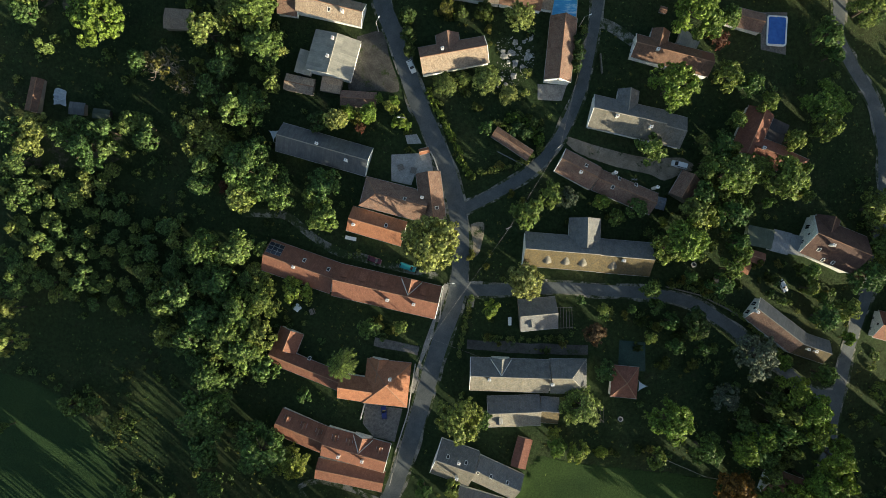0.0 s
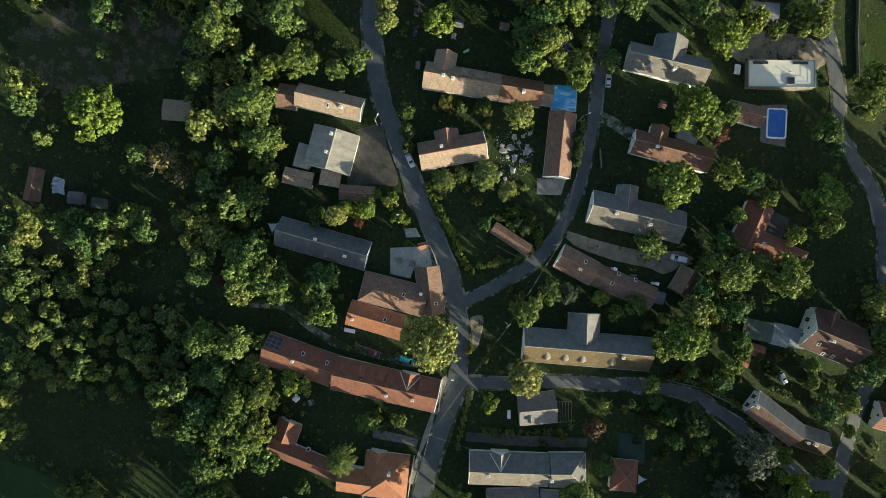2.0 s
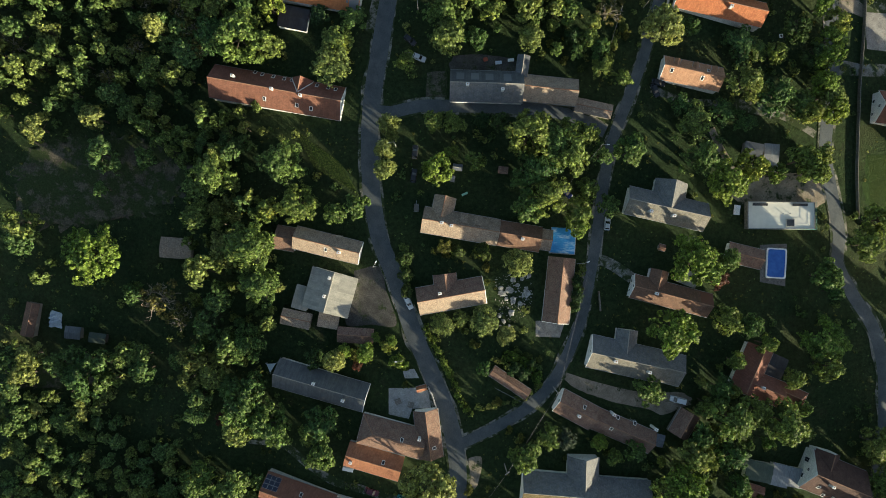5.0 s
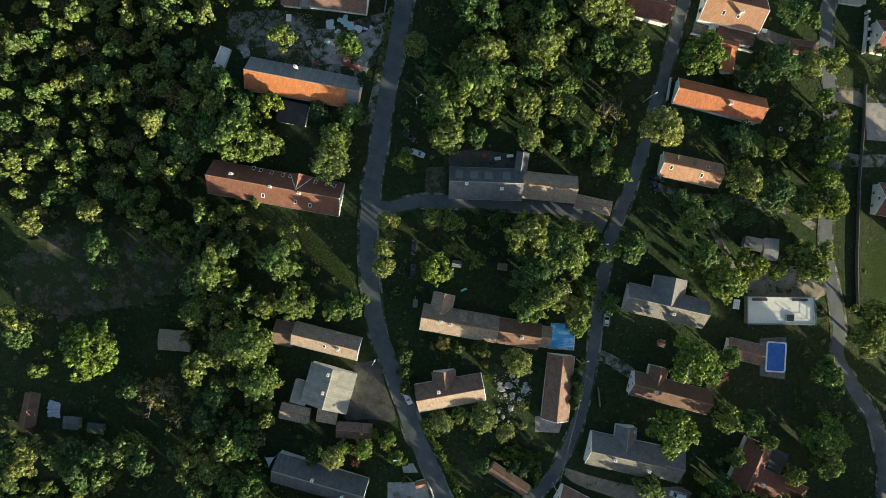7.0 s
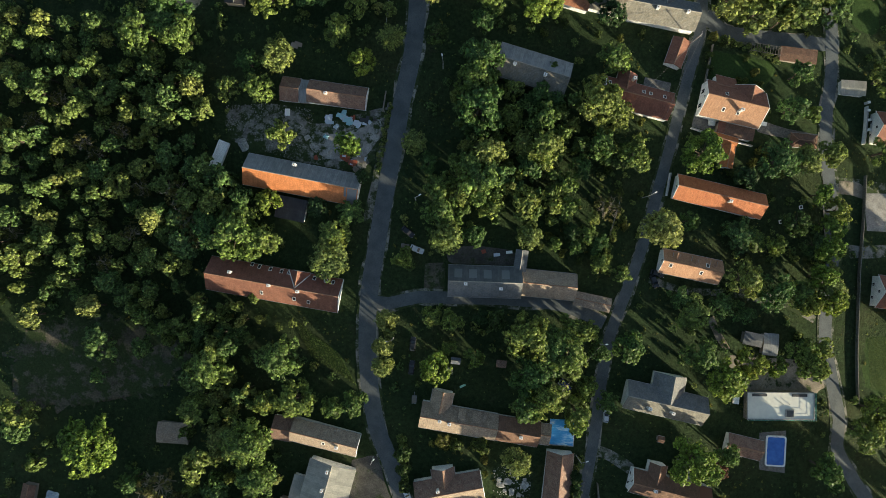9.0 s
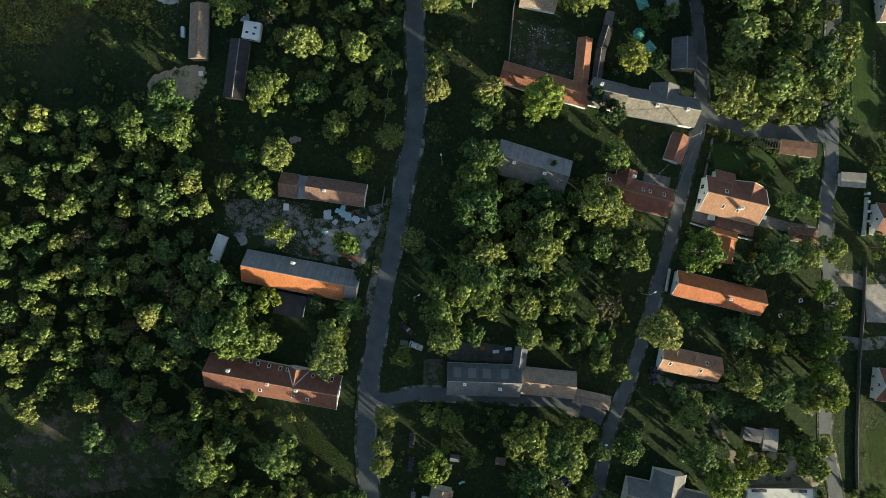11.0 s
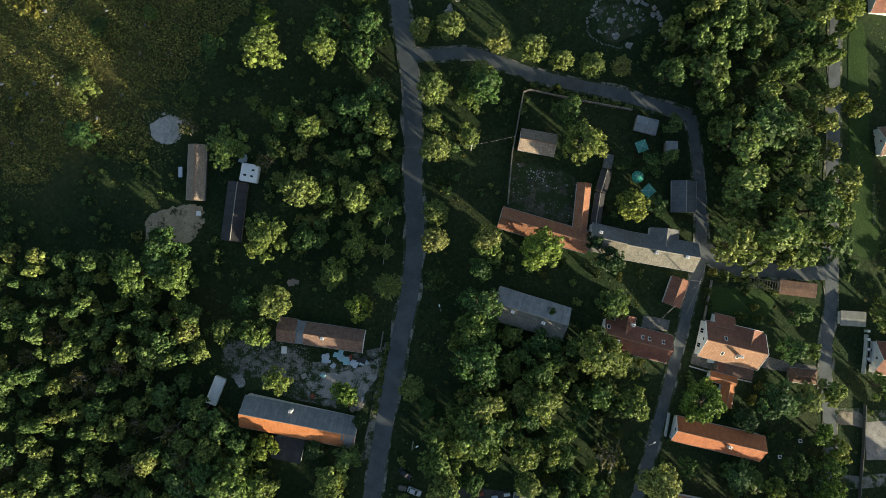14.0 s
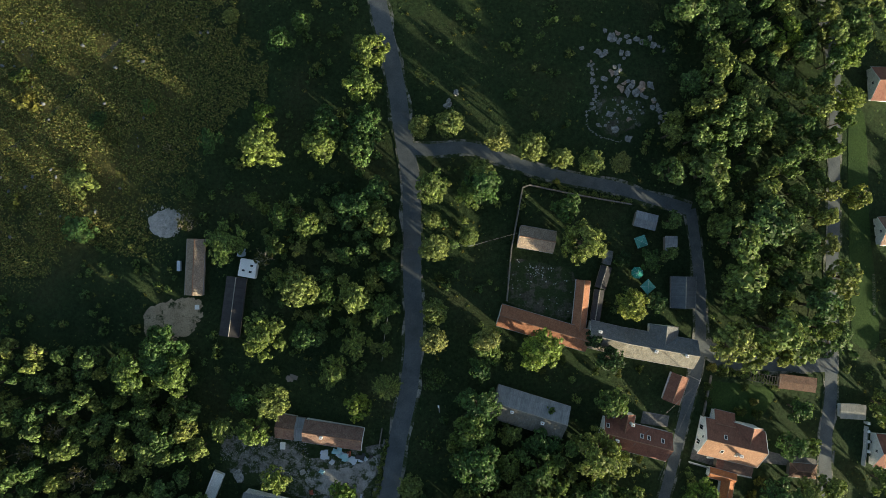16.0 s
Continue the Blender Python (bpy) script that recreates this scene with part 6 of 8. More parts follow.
plant("shrub", [(-0.21, 76.63, 3.07), (4.09, 75.72, 2.72), (11.81, 75.63, 3.41), (9.3, 46.73, 1.53), (4.98, 52.75, 2.38), (-28.19, 43.82, 2.72), (-12.39, 39.25, 1.53), (-12.4, 33.73, 1.36), (13.02, 70.54, 1.53), (13.21, 65.95, 1.19), (-1.93, 43.42, 1.02), (-0.72, 41.17, 1.02), (0.67, 38.76, 1.02), (1.88, 36.51, 1.02), (2.93, 34.27, 1.02), (4.14, 31.85, 1.02), (5.01, 29.61, 1.02), (6.06, 27.53, 1.19), (7.63, 25.28, 1.36), (25.7, 43.24, 1.7), (29.15, 42.03, 1.36), (16.28, 28.69, 1.7), (-3.67, 46.86, 1.02), (-4.71, 49.45, 1.02), (-55.78, 16.22, 1.7), (-58.52, 10.88, 1.19), (-119.81, -13.12, 2.04), (-132.69, 293.28, 3.07), (-130.64, 285.28, 3.41), (-133.12, 252.8, 2.72)])
plant("shrub", [(-0.28, 230.38, 1.7), (24.4, 246.53, 1.02), (22.67, 242.26, 1.02), (51.67, 221.83, 1.36), (-125.88, 298.64, 1.36), (-102.3, 272.04, 1.36), (36.55, 259.45, 1.36), (99.19, -1.76, 2.04), (104.01, -6.78, 2.38), (105.76, -2.33, 1.7), (113.4, -4.16, 2.38), (116.48, -10.48, 2.04), (120.41, -12.32, 2.38), (100.09, -7.29, 1.02), (80.11, -8.41, 2.04), (82.88, -10.2, 2.04), (74.86, -7.5, 1.7), (71.11, -8.37, 1.36), (66.95, -21.66, 2.38), (61.57, -20.74, 2.04), (74.22, -25.28, 2.38), (56.18, -18.05, 1.7), (60.86, -28.77, 1.7), (69.06, -34.21, 2.38), (78.1, -34.3, 2.38), (36.94, -27.82, 1.53), (34.27, -26.03, 1.36), (12.62, -25.23, 1.36)])
plant("shrub", [(16.69, -27.9, 1.02), (31.68, -29.62, 1.7), (48.61, -63.26, 1.53), (52.73, -62.9, 1.36), (54.91, -63.65, 1.36), (61.72, -62.41, 1.7), (65.32, -61.89, 2.04), (68.98, -63.04, 1.7), (-21.87, -21.1, 2.04), (-17.93, -23.76, 1.7), (-46.95, -11.47, 1.7), (14, -20.22, 1.02), (7.77, 0.45, 1.7), (12.5, -3.06, 1.36), (13.53, 1.33, 1.19), (84.94, 201.87, 1.7), (88.54, 200.08, 1.53), (83.39, 195.93, 1.53), (83.85, 191.66, 1.36), (95.78, 195.63, 1.36), (98.46, 191.26, 1.53), (93.78, 187.97, 1.7), (99.3, 186.94, 1.7), (54.89, 200.66, 1.36), (61.86, 202.26, 1.19), (37.77, 205.03, 1.53), (48.01, 201.58, 1.36), (30.95, 201.71, 1.36), (61.22, 174.7, 1.36), (85.87, 161.78, 1.53)])
plant("shrub", [(89.46, 159.18, 1.7), (94.89, 155.67, 1.7), (102.23, 152.11, 1.53), (81.3, 152.42, 1.36), (106.06, 158.99, 2.04), (100.57, 165.97, 2.04), (96.81, 162.55, 1.7), (50.75, 159.47, 1.53), (54.16, 152.68, 1.7), (47.29, 149.35, 1.53), (55.85, 142.52, 1.7), (20.25, 19.72, 1.36), (23.73, 17.11, 1.53), (27.2, 15.36, 1.36), (38.51, 10.99, 1.36), (50.67, 12.71, 1.19), (88.46, -7.27, 1.53), (92.17, -9.15, 1.7), (85.77, -9, 1.53), (29.8, 135.97, 1.36), (32.35, 139.36, 1.53), (36.6, 134.29, 1.36), (41.71, 131.76, 1.36)])
plant("broadleaf", [(24.73, 109.57, 7.6), (31.53, 107.17, 7.9), (26.46, 98.69, 7.66), (29.87, 91.89, 6.81), (36.64, 103.77, 6.4)], 1.12)
plant("lime_green", [(118.6, 134.8, 4.8), (116.2, 127.0, 4.4), (119.2, 119.6, 4.8), (112.8, 118.2, 3.8), (117.4, 152.4, 3.4), (106.85, -41.5, 5.68), (111.77, -47.01, 6.68), (113.99, -54.33, 6.68), (120.09, -61.84, 6.35), (122.5, -71.17, 5.84), (114.79, -70.86, 6.68), (98.18, -56.63, 5.01), (91.89, -60.12, 5.68), (107.23, -75.99, 6.68), (97.88, -77.47, 6.68)], 1.5)
plant("conifer", [(136.71, 3.29, 4.43), (135.98, -5.24, 4.43), (138.89, -1.62, 3.41), (139.59, 8.36, 3.41)])
plant("broadleaf", [(-59.59, 192.67, 4.26), (-19.08, 255.95, 4.77), (-18.19, 247.39, 5.11), (-23.35, 251.68, 4.77), (-47.59, 248.35, 4.77), (-39.71, 245.73, 4.77), (-33.66, 248.29, 3.07), (-28.51, 251.7, 4.77), (-14.72, 232.07, 3.75), (-16.38, 221.06, 4.26), (-28.41, 237.16, 3.07), (-34.37, 225.24, 3.41), (-52.56, 212.32, 7.15), (-40.35, 212.45, 4.77), (-24.86, 210.04, 4.77), (-31.68, 201.53, 4.77), (-53.45, 212.55, 4.43)], 0.8)
plant("broadleaf", [(63.07, -9.94, 3.41), (58.19, 14.89, 3.41), (62.32, 33.06, 4.77), (85.2, 54.96, 4.77), (77.84, 69.44, 5.11), (85.91, 73.13, 3.75), (92.51, 52.54, 4.26), (98.11, 47.46, 3.41), (89.02, 42.05, 3.41), (116.69, 68.24, 4.77), (118.05, 40.07, 5.11), (107.63, 36.3, 3.75), (83.7, 34.15, 4.26), (85.67, 25.48, 6.81), (90.26, 23.78, 4.77), (102.26, 23.92, 7.66), (94.77, 27.33, 5.11), (78.56, 19.32, 4.26), (75.99, 13.21, 5.45), (68.15, 2.7, 5.11), (87.74, 13.26, 4.77), (91.7, 0.96, 3.41), (87.23, -3.46, 3.75), (89.77, 4.48, 3.41), (135.33, 15.43, 5.96), (136.72, 2.79, 5.11), (132, -6.26, 5.96), (114.35, -4.4, 3.07), (114.52, -9.78, 3.41)], 1.25)
plant("broadleaf", [(118.47, -12.51, 2.04), (126.41, -16.2, 4.77), (118.69, -18.83, 4.77), (119.4, -37.05, 3.75), (84.63, -8.76, 4.26), (75.51, -6.09, 2.55), (101.07, -56.86, 5.11), (93.7, -60.38, 5.96), (100.36, -62.4, 5.11), (80.72, -60.13, 5.96), (66.24, -63.63, 3.07), (131.3, 77.88, 5.96), (140.61, -43.15, 3.41), (142.11, -52.57, 2.55), (120.61, 63.12, 3.75), (63.45, -25.2, 2.38), (69.59, -19.89, 2.72), (65.02, -15.42, 2.38), (71.59, -27.94, 2.72), (79.76, -28.92, 2.72)], 1.25)
plant("lime_green", [(73.35, 73.62, 7.66), (67.37, 51.18, 7.49), (71.69, 4.46, 7.66), (68.55, -49.9, 6.81), (128.78, -26.25, 2.55), (105.81, -33.15, 3.07), (66.51, 10.84, 1.7)], 1.25)
plant("dark_green", [(76.79, -21.16, 4.77), (77.62, -18.49, 3.41), (104.33, -44.06, 5.11)], 1.25)
grove([(-146.01, 30.54), (-109.08, 30.54), (-106.98, 14.01), (-84.4, 13.81), (-82.82, 2.83), (-55.85, 6.36), (-58.77, -33.81), (-72.64, -41.75), (-86.37, -34.61), (-97.99, -19.68), (-118.73, -15.92), (-148.59, -12.14)], 4.5, 1.9, 3.8, 3, 0.66)
grove([(-148.89, 187.87), (-118.78, 194.85), (-94.13, 193.1), (-70.23, 186.85), (-68.4, 172.87), (-77.58, 164.49), (-63.01, 153.68), (-54.09, 144.89), (-55.92, 134.59), (-74.08, 131.3), (-85.53, 113.78), (-150.85, 120.88)], 5.5, 2.2, 4.8, 4)
grove([(-97.09, 113.73), (-79.77, 120.83), (-59.65, 113.86), (-59.96, 85.95), (-78.52, 81.94), (-85.77, 99.59)], 5.5, 2.2, 3.8, 5)
grove([(-145.29, 212.24), (-114.13, 208.49), (-103.69, 205.99), (-95.5, 204.01), (-77.42, 204.26), (-73.71, 187.1), (-146.56, 181.15)], 5.2, 2.0, 4.4, 6, 0.85)
grove([(73.82, 328.37), (150.0, 337.13), (138.0, 300.0), (129.5, 284.0), (128.5, 224.68), (128.35, 205.25), (108.81, 204.01), (83.89, 206.25), (84.05, 249.36), (68.03, 259.67), (67.53, 275.45), (83.78, 295.64)], 5.6, 2.6, 5, 7, 1.1)
grove([(96.46, -41.97), (105.93, -43.98), (110.54, -62.52), (109.04, -75.44), (95.78, -73.23), (97.25, -62.15), (91.16, -49.16)], 5.5, 2.4, 4, 8, 1.4)
# Six unseen groves added past the east and south edges to cast shade.
grove([(148.16, 32.32), (186.3, 28.3), (190.0, -51.0), (150.5, -18.0)], 8, 3.6, 5.5, 21, 2.3)
grove([(151.0, -49.0), (190.0, -81.0), (190.29, -133.51), (152.79, -131.45)], 8, 3.6, 5.5, 25, 2.3)
grove([(156.0, 120.0), (186.0, 96.0), (186.0, 75.0), (156.0, 99.5)], 8, 4, 6, 22, 2.0)
grove([(156.0, 168.0), (186.0, 160.0), (186.0, 98.0), (156.0, 122.0)], 14, 4, 6, 26, 1.2)
grove([(156.3, 259.45), (186.82, 260.09), (182.46, 170.83), (156.4, 172.14)], 15, 4, 6, 23)
grove([(92.61, -86.18), (150.93, -89.43), (150.68, -110.69), (92.58, -106.69)], 10, 4, 5.5, 24, 1.5)
grove([(-58.11, 256.15), (-44.05, 257.76), (-26.73, 254.21), (-13.01, 242.25), (-10.91, 218.59), (-12.91, 203.47), (-23.07, 205.08), (-36.78, 211.7), (-43.73, 218.43), (-52.5, 225.19), (-56.13, 237.17)], 4.8, 1.3, 2.8, 41, 0.7)
grove([(-4.06, 158.77), (6.08, 164.65), (2.71, 185.04), (19.64, 188.43), (36.6, 180.04), (55.49, 176.91), (55.38, 159.81), (41.63, 156.27), (36.5, 141), (19.58, 144.35), (2.7, 135.93), (-4.06, 141.02)], 4.8, 1.5, 3, 42)
grove([(-81.65, 120.83), (-59.57, 124.25), (-54.27, 113.87), (-58.15, 85.99), (-76.64, 82), (-80.08, 99.67)], 4.8, 1.4, 2.8, 43)
grove([(-82.49, 81.5), (-54.58, 79.9), (-51.08, 69.39), (-51.22, 59.02), (-60.9, 31.33), (-74.17, 29.86), (-77.57, 45.98)], 5, 1.4, 2.8, 44)
grove([(78, 39.17), (88.78, 41.07), (94.47, 28.99), (111.28, 27.49), (115.29, 18.72), (92.97, 13.25), (89.7, -2.57), (78.81, -2.56), (66.33, -4.3), (67.83, 9.66), (76.53, 20.13)], 5, 1.3, 2.6, 45)
# Unseen tall trees added to the south to keep the pasture in shade.
grove([(-133.66, -95.74), (-35.04, -89.92), (-20.0, -92.0), (0.0, -116.0), (-36.85, -118.0), (-133.42, -122.62)], 5.6, 3, 4.8, 46, 2.5)
def undergrowth(name, label, ring, count, low, high, seed, material, keep=0.0):
    """Low plants nobody could count: small leafy tufts in one object, clear of houses and lanes."""
    rng = random.Random(seed)
    x0, x1 = min(p[0] for p in ring), max(p[0] for p in ring)
    y0, y1 = min(p[1] for p in ring), max(p[1] for p in ring)
    shapes = []
    for k in range(4):
        r2 = np.random.default_rng(seed + k)
        d = r2.normal(0, 1, (15, 3))
        d[:, 2] = np.abs(d[:, 2])
        d /= np.linalg.norm(d, axis=1)[:, None]
        q = leaf_cards(r2, d * np.array([0.8, 0.8, 0.6]) * r2.uniform(0.4, 1.1, (15, 1)), d, 0.42)
        shapes.append(mesh("tuft", q, [tuple(range(3 * i, 3 * i + 3)) for i in range(15)], material))
    pieces, tries = [], 0
    while len(pieces) < count and tries < count * 12:
        tries += 1
        x, y = rng.uniform(x0, x1), rng.uniform(y0, y1)
        if not inside(x + fray(x, y, 0), y + fray(y, x, 0), ring) or (int(x // 2), int(y // 2)) in TAKEN or noise.noise((x * 0.07, y * 0.07, seed)) < keep - 0.35 * rng.random():
            continue
        r = low + (high - low) * rng.random() ** 2
        pieces.append((shapes[rng.randrange(4)], pose(x, y, land(x, y), 0, 0, rng.uniform(0, 360)) @ Matrix.Diagonal((r, r, r * rng.uniform(0.35, 0.8), 1)), rng.random()))
    tagged(new(name, joined(name, pieces, material)), label, name, kind="stuff")


def fray(x, y, up):
    """How far the edge of a meadow wanders: not at all for a lawn."""
    return 0.0 if up > 0.05 else 22 * noise.noise((x * 0.04, y * 0.04, 7.0)) + 9 * noise.noise((x * 0.3, y * 0.3, 3.0))


def grass_blades(label, ring, density, low, high, seed, material, keep=-1.0, up=0.02):
    """Standing grass: leaning clumps of blades that catch the low sun, joined in one object."""
    rng = np.random.default_rng(seed)
    x0, x1 = min(p[0] for p in ring), max(p[0] for p in ring)
    y0, y1 = min(p[1] for p in ring), max(p[1] for p in ring)
    spots = [(x, y) for x, y in rng.uniform((x0, y0), (x1, y1), (int((x1 - x0) * (y1 - y0) * density), 2))
             if inside(x + fray(x, y, up), y + fray(y, x, up), ring) and (up > 0.05 or (int(x // 2), int(y // 2)) not in TAKEN) and noise.noise((x * 0.11, y * 0.11, seed)) > keep]
    n = len(spots)
    root = np.array([(x, y, land(x, y) + up) for x, y in spots])
    turn, lean, tall = rng.uniform(0, 2 * math.pi, n), rng.uniform(0.5, 1.25, n), rng.uniform(low, high, n)
    side = np.stack([-np.sin(turn), np.cos(turn), np.zeros(n)], 1) * (tall * rng.uniform(0.25, 0.45, n))[:, None]
    tip = np.stack([np.cos(turn) * np.sin(lean), np.sin(turn) * np.sin(lean), np.cos(lean)], 1) * tall[:, None]
    verts = np.stack([root - side, root + side, root + tip], 1).reshape(-1, 3)
    faces = np.arange(3 * n).reshape(-1, 3)
    data = mesh("grass", verts.tolist(), faces.tolist(), material)
    data.attributes.new("hue", "FLOAT", "FACE").data.foreach_set("value", rng.uniform(0, 1, n).astype(np.float32))
    tagged(new("grass", data), label, "grass", kind="stuff")


def thicket(label, ring, count, low, high, seed, keep=0.0):
    """Bushes that nobody could count, in clumps, joined in one object."""
    rng = random.Random(seed)
    x0, x1 = min(p[0] for p in ring), max(p[0] for p in ring)
    y0, y1 = min(p[1] for p in ring), max(p[1] for p in ring)
    shapes = [crown_mesh("bush", seed + k, LEAF["wood"], 5, 5, 7, 0.2, 0.5, (0.34, 0.55), core=0) for k in range(4)]
    pieces, tries = [], 0
    while len(pieces) < count and tries < 40 * count:
        tries += 1
        x, y = rng.uniform(x0, x1), rng.uniform(y0, y1)
        r = rng.uniform(low, high)
        if (int(x // 2), int(y // 2)) in TAKEN or noise.noise((x * 0.045, y * 0.045, seed)) < keep or not inside(x, y, ring):
            continue
        if r > 1.2 and any((int((x + i) // 2), int((y + j) // 2)) in TAKEN for i, j in ((1.5, 0), (-1.5, 0), (0, 1.5), (0, -1.5))):
            continue
        pieces.append((shapes[rng.randrange(4)], pose(x, y, land(x, y) + r * 0.4, 0, 0, rng.uniform(0, 360)) @ Matrix.Diagonal((r, r, r * rng.uniform(0.8, 1.3), 1)), rng.random()))
    tagged(new("thicket", joined("thicket", pieces, LEAF["wood"])), label, "thicket", kind="stuff")


undergrowth("undergrowth", "rough weeds and low bushes between the gardens", [(-164.67, -94.12), (155.27, -91.02), (163.7, 334.87), (-148.28, 326.13)], 9000, 0.15, 0.5, 31, LEAF["wood"], 0.05)
undergrowth("low_bushes", "low leafy bushes along hedges and banks", [(-164.67, -94.12), (155.27, -91.02), (163.7, 334.87), (-148.28, 326.13)], 2600, 0.3, 0.9, 32, LEAF["shrub"], 0.2)
undergrowth("meadow_tufts", "dry tussocks of meadow grass", [(-148.48, 329.88), (-62.07, 329.13), (-66.0, 312.0), (-54.12, 296.46), (-72.0, 272.0), (-82.41, 250.53), (-108.0, 240.0), (-145.6, 224.86)], 17000, 0.12, 0.5, 33, LEAF["meadow"], -0.45)
grass_blades("tall dry meadow grass", [(-148.48, 329.88), (-62.07, 329.13), (-66.0, 312.0), (-54.12, 296.46), (-72.0, 272.0), (-84.0, 262.0), (-104.0, 246.0), (-118.0, 236.0), (-148.0, 230.0)], 13.0, 0.3, 0.7, 61, LEAF["meadow"], -0.3)
# Vivid blades over the same streak, brightening the sunlit grass.
grass_blades("unmown lit grass below the tree", [(-47.0, 114.0), (-32.36, 103.25), (-26.5, 93.0), (-41.0, 102.0)], 45.0, 0.12, 0.28, 62, LEAF["lawn"], up=0.1)
grass_blades("short grass of the garden lawn", [(137.0, 107.0), (159.0, 106.8), (159.0, 88.0), (138.0, 90.2)], 40.0, 0.12, 0.24, 63, LEAF["lawn"], up=0.1)
thicket("bushes and young growth between gardens", [(-164.67, -94.12), (155.27, -91.02), (151.35, 146.94), (-150.63, 146.53)], 900, 0.5, 1.7, 51, -0.05)
thicket("bushes and young growth along the wood", [(-150.63, 146.53), (151.35, 146.94), (163.7, 334.87), (-53.64, 325.67), (-70.69, 258.57), (-145.6, 231.86)], 700, 0.5, 1.8, 52, -0.02)
# Takes in the added off-view shade groves as well.
woodland("dense mixed broadleaf woodland round the village, with unseen shade trees added", woods)
for shapes in TEMPLATES.values():
    for t in shapes:
        for o in (*t.children_recursive, t):
            bpy.data.objects.remove(o)

# ---------------------------------------------------------------- things
def paint(name, colour, rough=0.25):
    return plain(name, colour, rough, 0.0, 0.5, 0.04)


PAINT = dict(white=paint("white_car_paint", (0.62, 0.63, 0.64)), teal=paint("teal_car_paint", (0.02, 0.22, 0.24)), red=paint("dark_red_car_paint", (0.09, 0.02, 0.03)),
             blue=paint("dark_blue_car_paint", (0.02, 0.03, 0.13)), black=paint("black_car_paint", (0.018, 0.02, 0.024)), silver=paint("silver_car_paint", (0.42, 0.45, 0.48)))
MAT["tyre"] = plain("tyre_rubber", (0.02, 0.02, 0.02), 0.85)
MAT["dark_glass"] = plain("tinted_car_glass", (0.012, 0.015, 0.018), 0.08, 0.0, 0.6)
MAT["red_lens"] = plain("red_lens", (0.35, 0.02, 0.02), 0.2)
MAT["lens"] = plain("clear_lens", (0.7, 0.7, 0.68), 0.15)


def loft(rows, cap=True):
    """A closed body from cross sections of equal length."""
    bm = bmesh.new()
    rings = [[bm.verts.new(p) for p in row] for row in rows]
    n = len(rings[0])
    for a, b in zip(rings, rings[1:]):
        for i in range(n):
            bm.faces.new((a[i], a[(i + 1) % n], b[(i + 1) % n], b[i]))
    if cap:
        bm.faces.new(rings[0][::-1])
        bm.faces.new(rings[-1])
    bmesh.ops.recalc_face_normals(bm, faces=bm.faces)
    return bm


def section(x, half, low, high, inset=0.12):
    return [(x, -half, low), (x, half, low), (x, half, high - inset), (x, half - inset, high), (x, -half + inset, high), (x, -half, high - inset)]


def car(x, y, turn, colour, label, length=4.3, van=False):
    c = base("van" if van else "car", label, "van" if van else "car", x, y, turn, land(x, y) + 0.06, kind="")
    l, w = length / 2, 0.95 if van else 0.88
    deck = 1.05 if van else 0.92
    body = loft([section(-l, w * 0.86, 0.35, deck - 0.12), section(-l + 0.25, w, 0.25, deck), section(l - 0.9, w, 0.25, deck - 0.04), section(l - 0.2, w * 0.94, 0.28, deck - 0.14), section(l, w * 0.8, 0.38, deck - 0.3)])
    part("body", body, PAINT[colour], c)
    front, back, top = (l - 1.0, -l + 0.15, 2.0) if van else (l - 1.25, -l + 0.35, 1.46)
    glass = loft([section(back, w * 0.88, deck - 0.05, deck + 0.05), section(back + 0.3, w * 0.84, deck - 0.05, top - 0.06), section(front - 0.75, w * 0.84, deck - 0.05, top - 0.06), section(front, w * 0.86, deck - 0.06, deck + 0.02, 0.01)])
    part("cabin", glass, PAINT[colour], c)
    y0, y1, z0, z1 = w * 0.74, w * 0.68, deck + 0.05, top - 0.045
    slab("windscreen", [(front, -y0, z0), (front, y0, z0), (front - 0.72, y1, z1), (front - 0.72, -y1, z1)], 0.04, MAT["dark_glass"], c)
    slab("rear_window", [(back + 0.01, y0, z0 + 0.05), (back + 0.01, -y0, z0 + 0.05), (back + 0.28, -y1, z1), (back + 0.28, y1, z1)], 0.04, MAT["dark_glass"], c)
    for sy in (-w * 0.85, w * 0.85):
        part("side_window", boxed(back + 0.42, front - 0.8, sy - 0.02, sy + 0.02, deck + 0.08, top - 0.17), MAT["dark_glass"], c)
    part("roof", boxed(back + 0.34, front - 0.78, -w * 0.76, w * 0.76, top - 0.075, top, bevel=0.03), PAINT[colour], c)
    for sx in (-l + 0.8, l - 0.85):
        for sy in (-w + 0.08, w - 0.08):
            bm = bmesh.new()
            rod(bm, (sx, sy - 0.1, 0.31), (sx, sy + 0.1, 0.31), 0.32, sides=14)
            wheel = part("wheel", bm, MAT["tyre"], c)
            bm = bmesh.new()
            rod(bm, (sx, sy - 0.115, 0.31), (sx, sy + 0.115, 0.31), 0.19, sides=10)
            part("rim", bm, MAT["steel"], wheel)
    for sy in (-w * 0.66, w * 0.66):
        part("headlight", boxed(l - 0.13, l - 0.02, sy - 0.16, sy + 0.16, deck - 0.38, deck - 0.24, bevel=0.02), MAT["lens"], c)
        part("tail_light", boxed(-l + 0.0, -l + 0.1, sy - 0.14, sy + 0.14, deck - 0.36, deck - 0.2, bevel=0.02), MAT["red_lens"], c)
        part("mirror", boxed(front - 0.5, front - 0.35, sy * 1.6 - 0.09, sy * 1.6 + 0.09, deck, deck + 0.13, bevel=0.02), PAINT[colour], c)


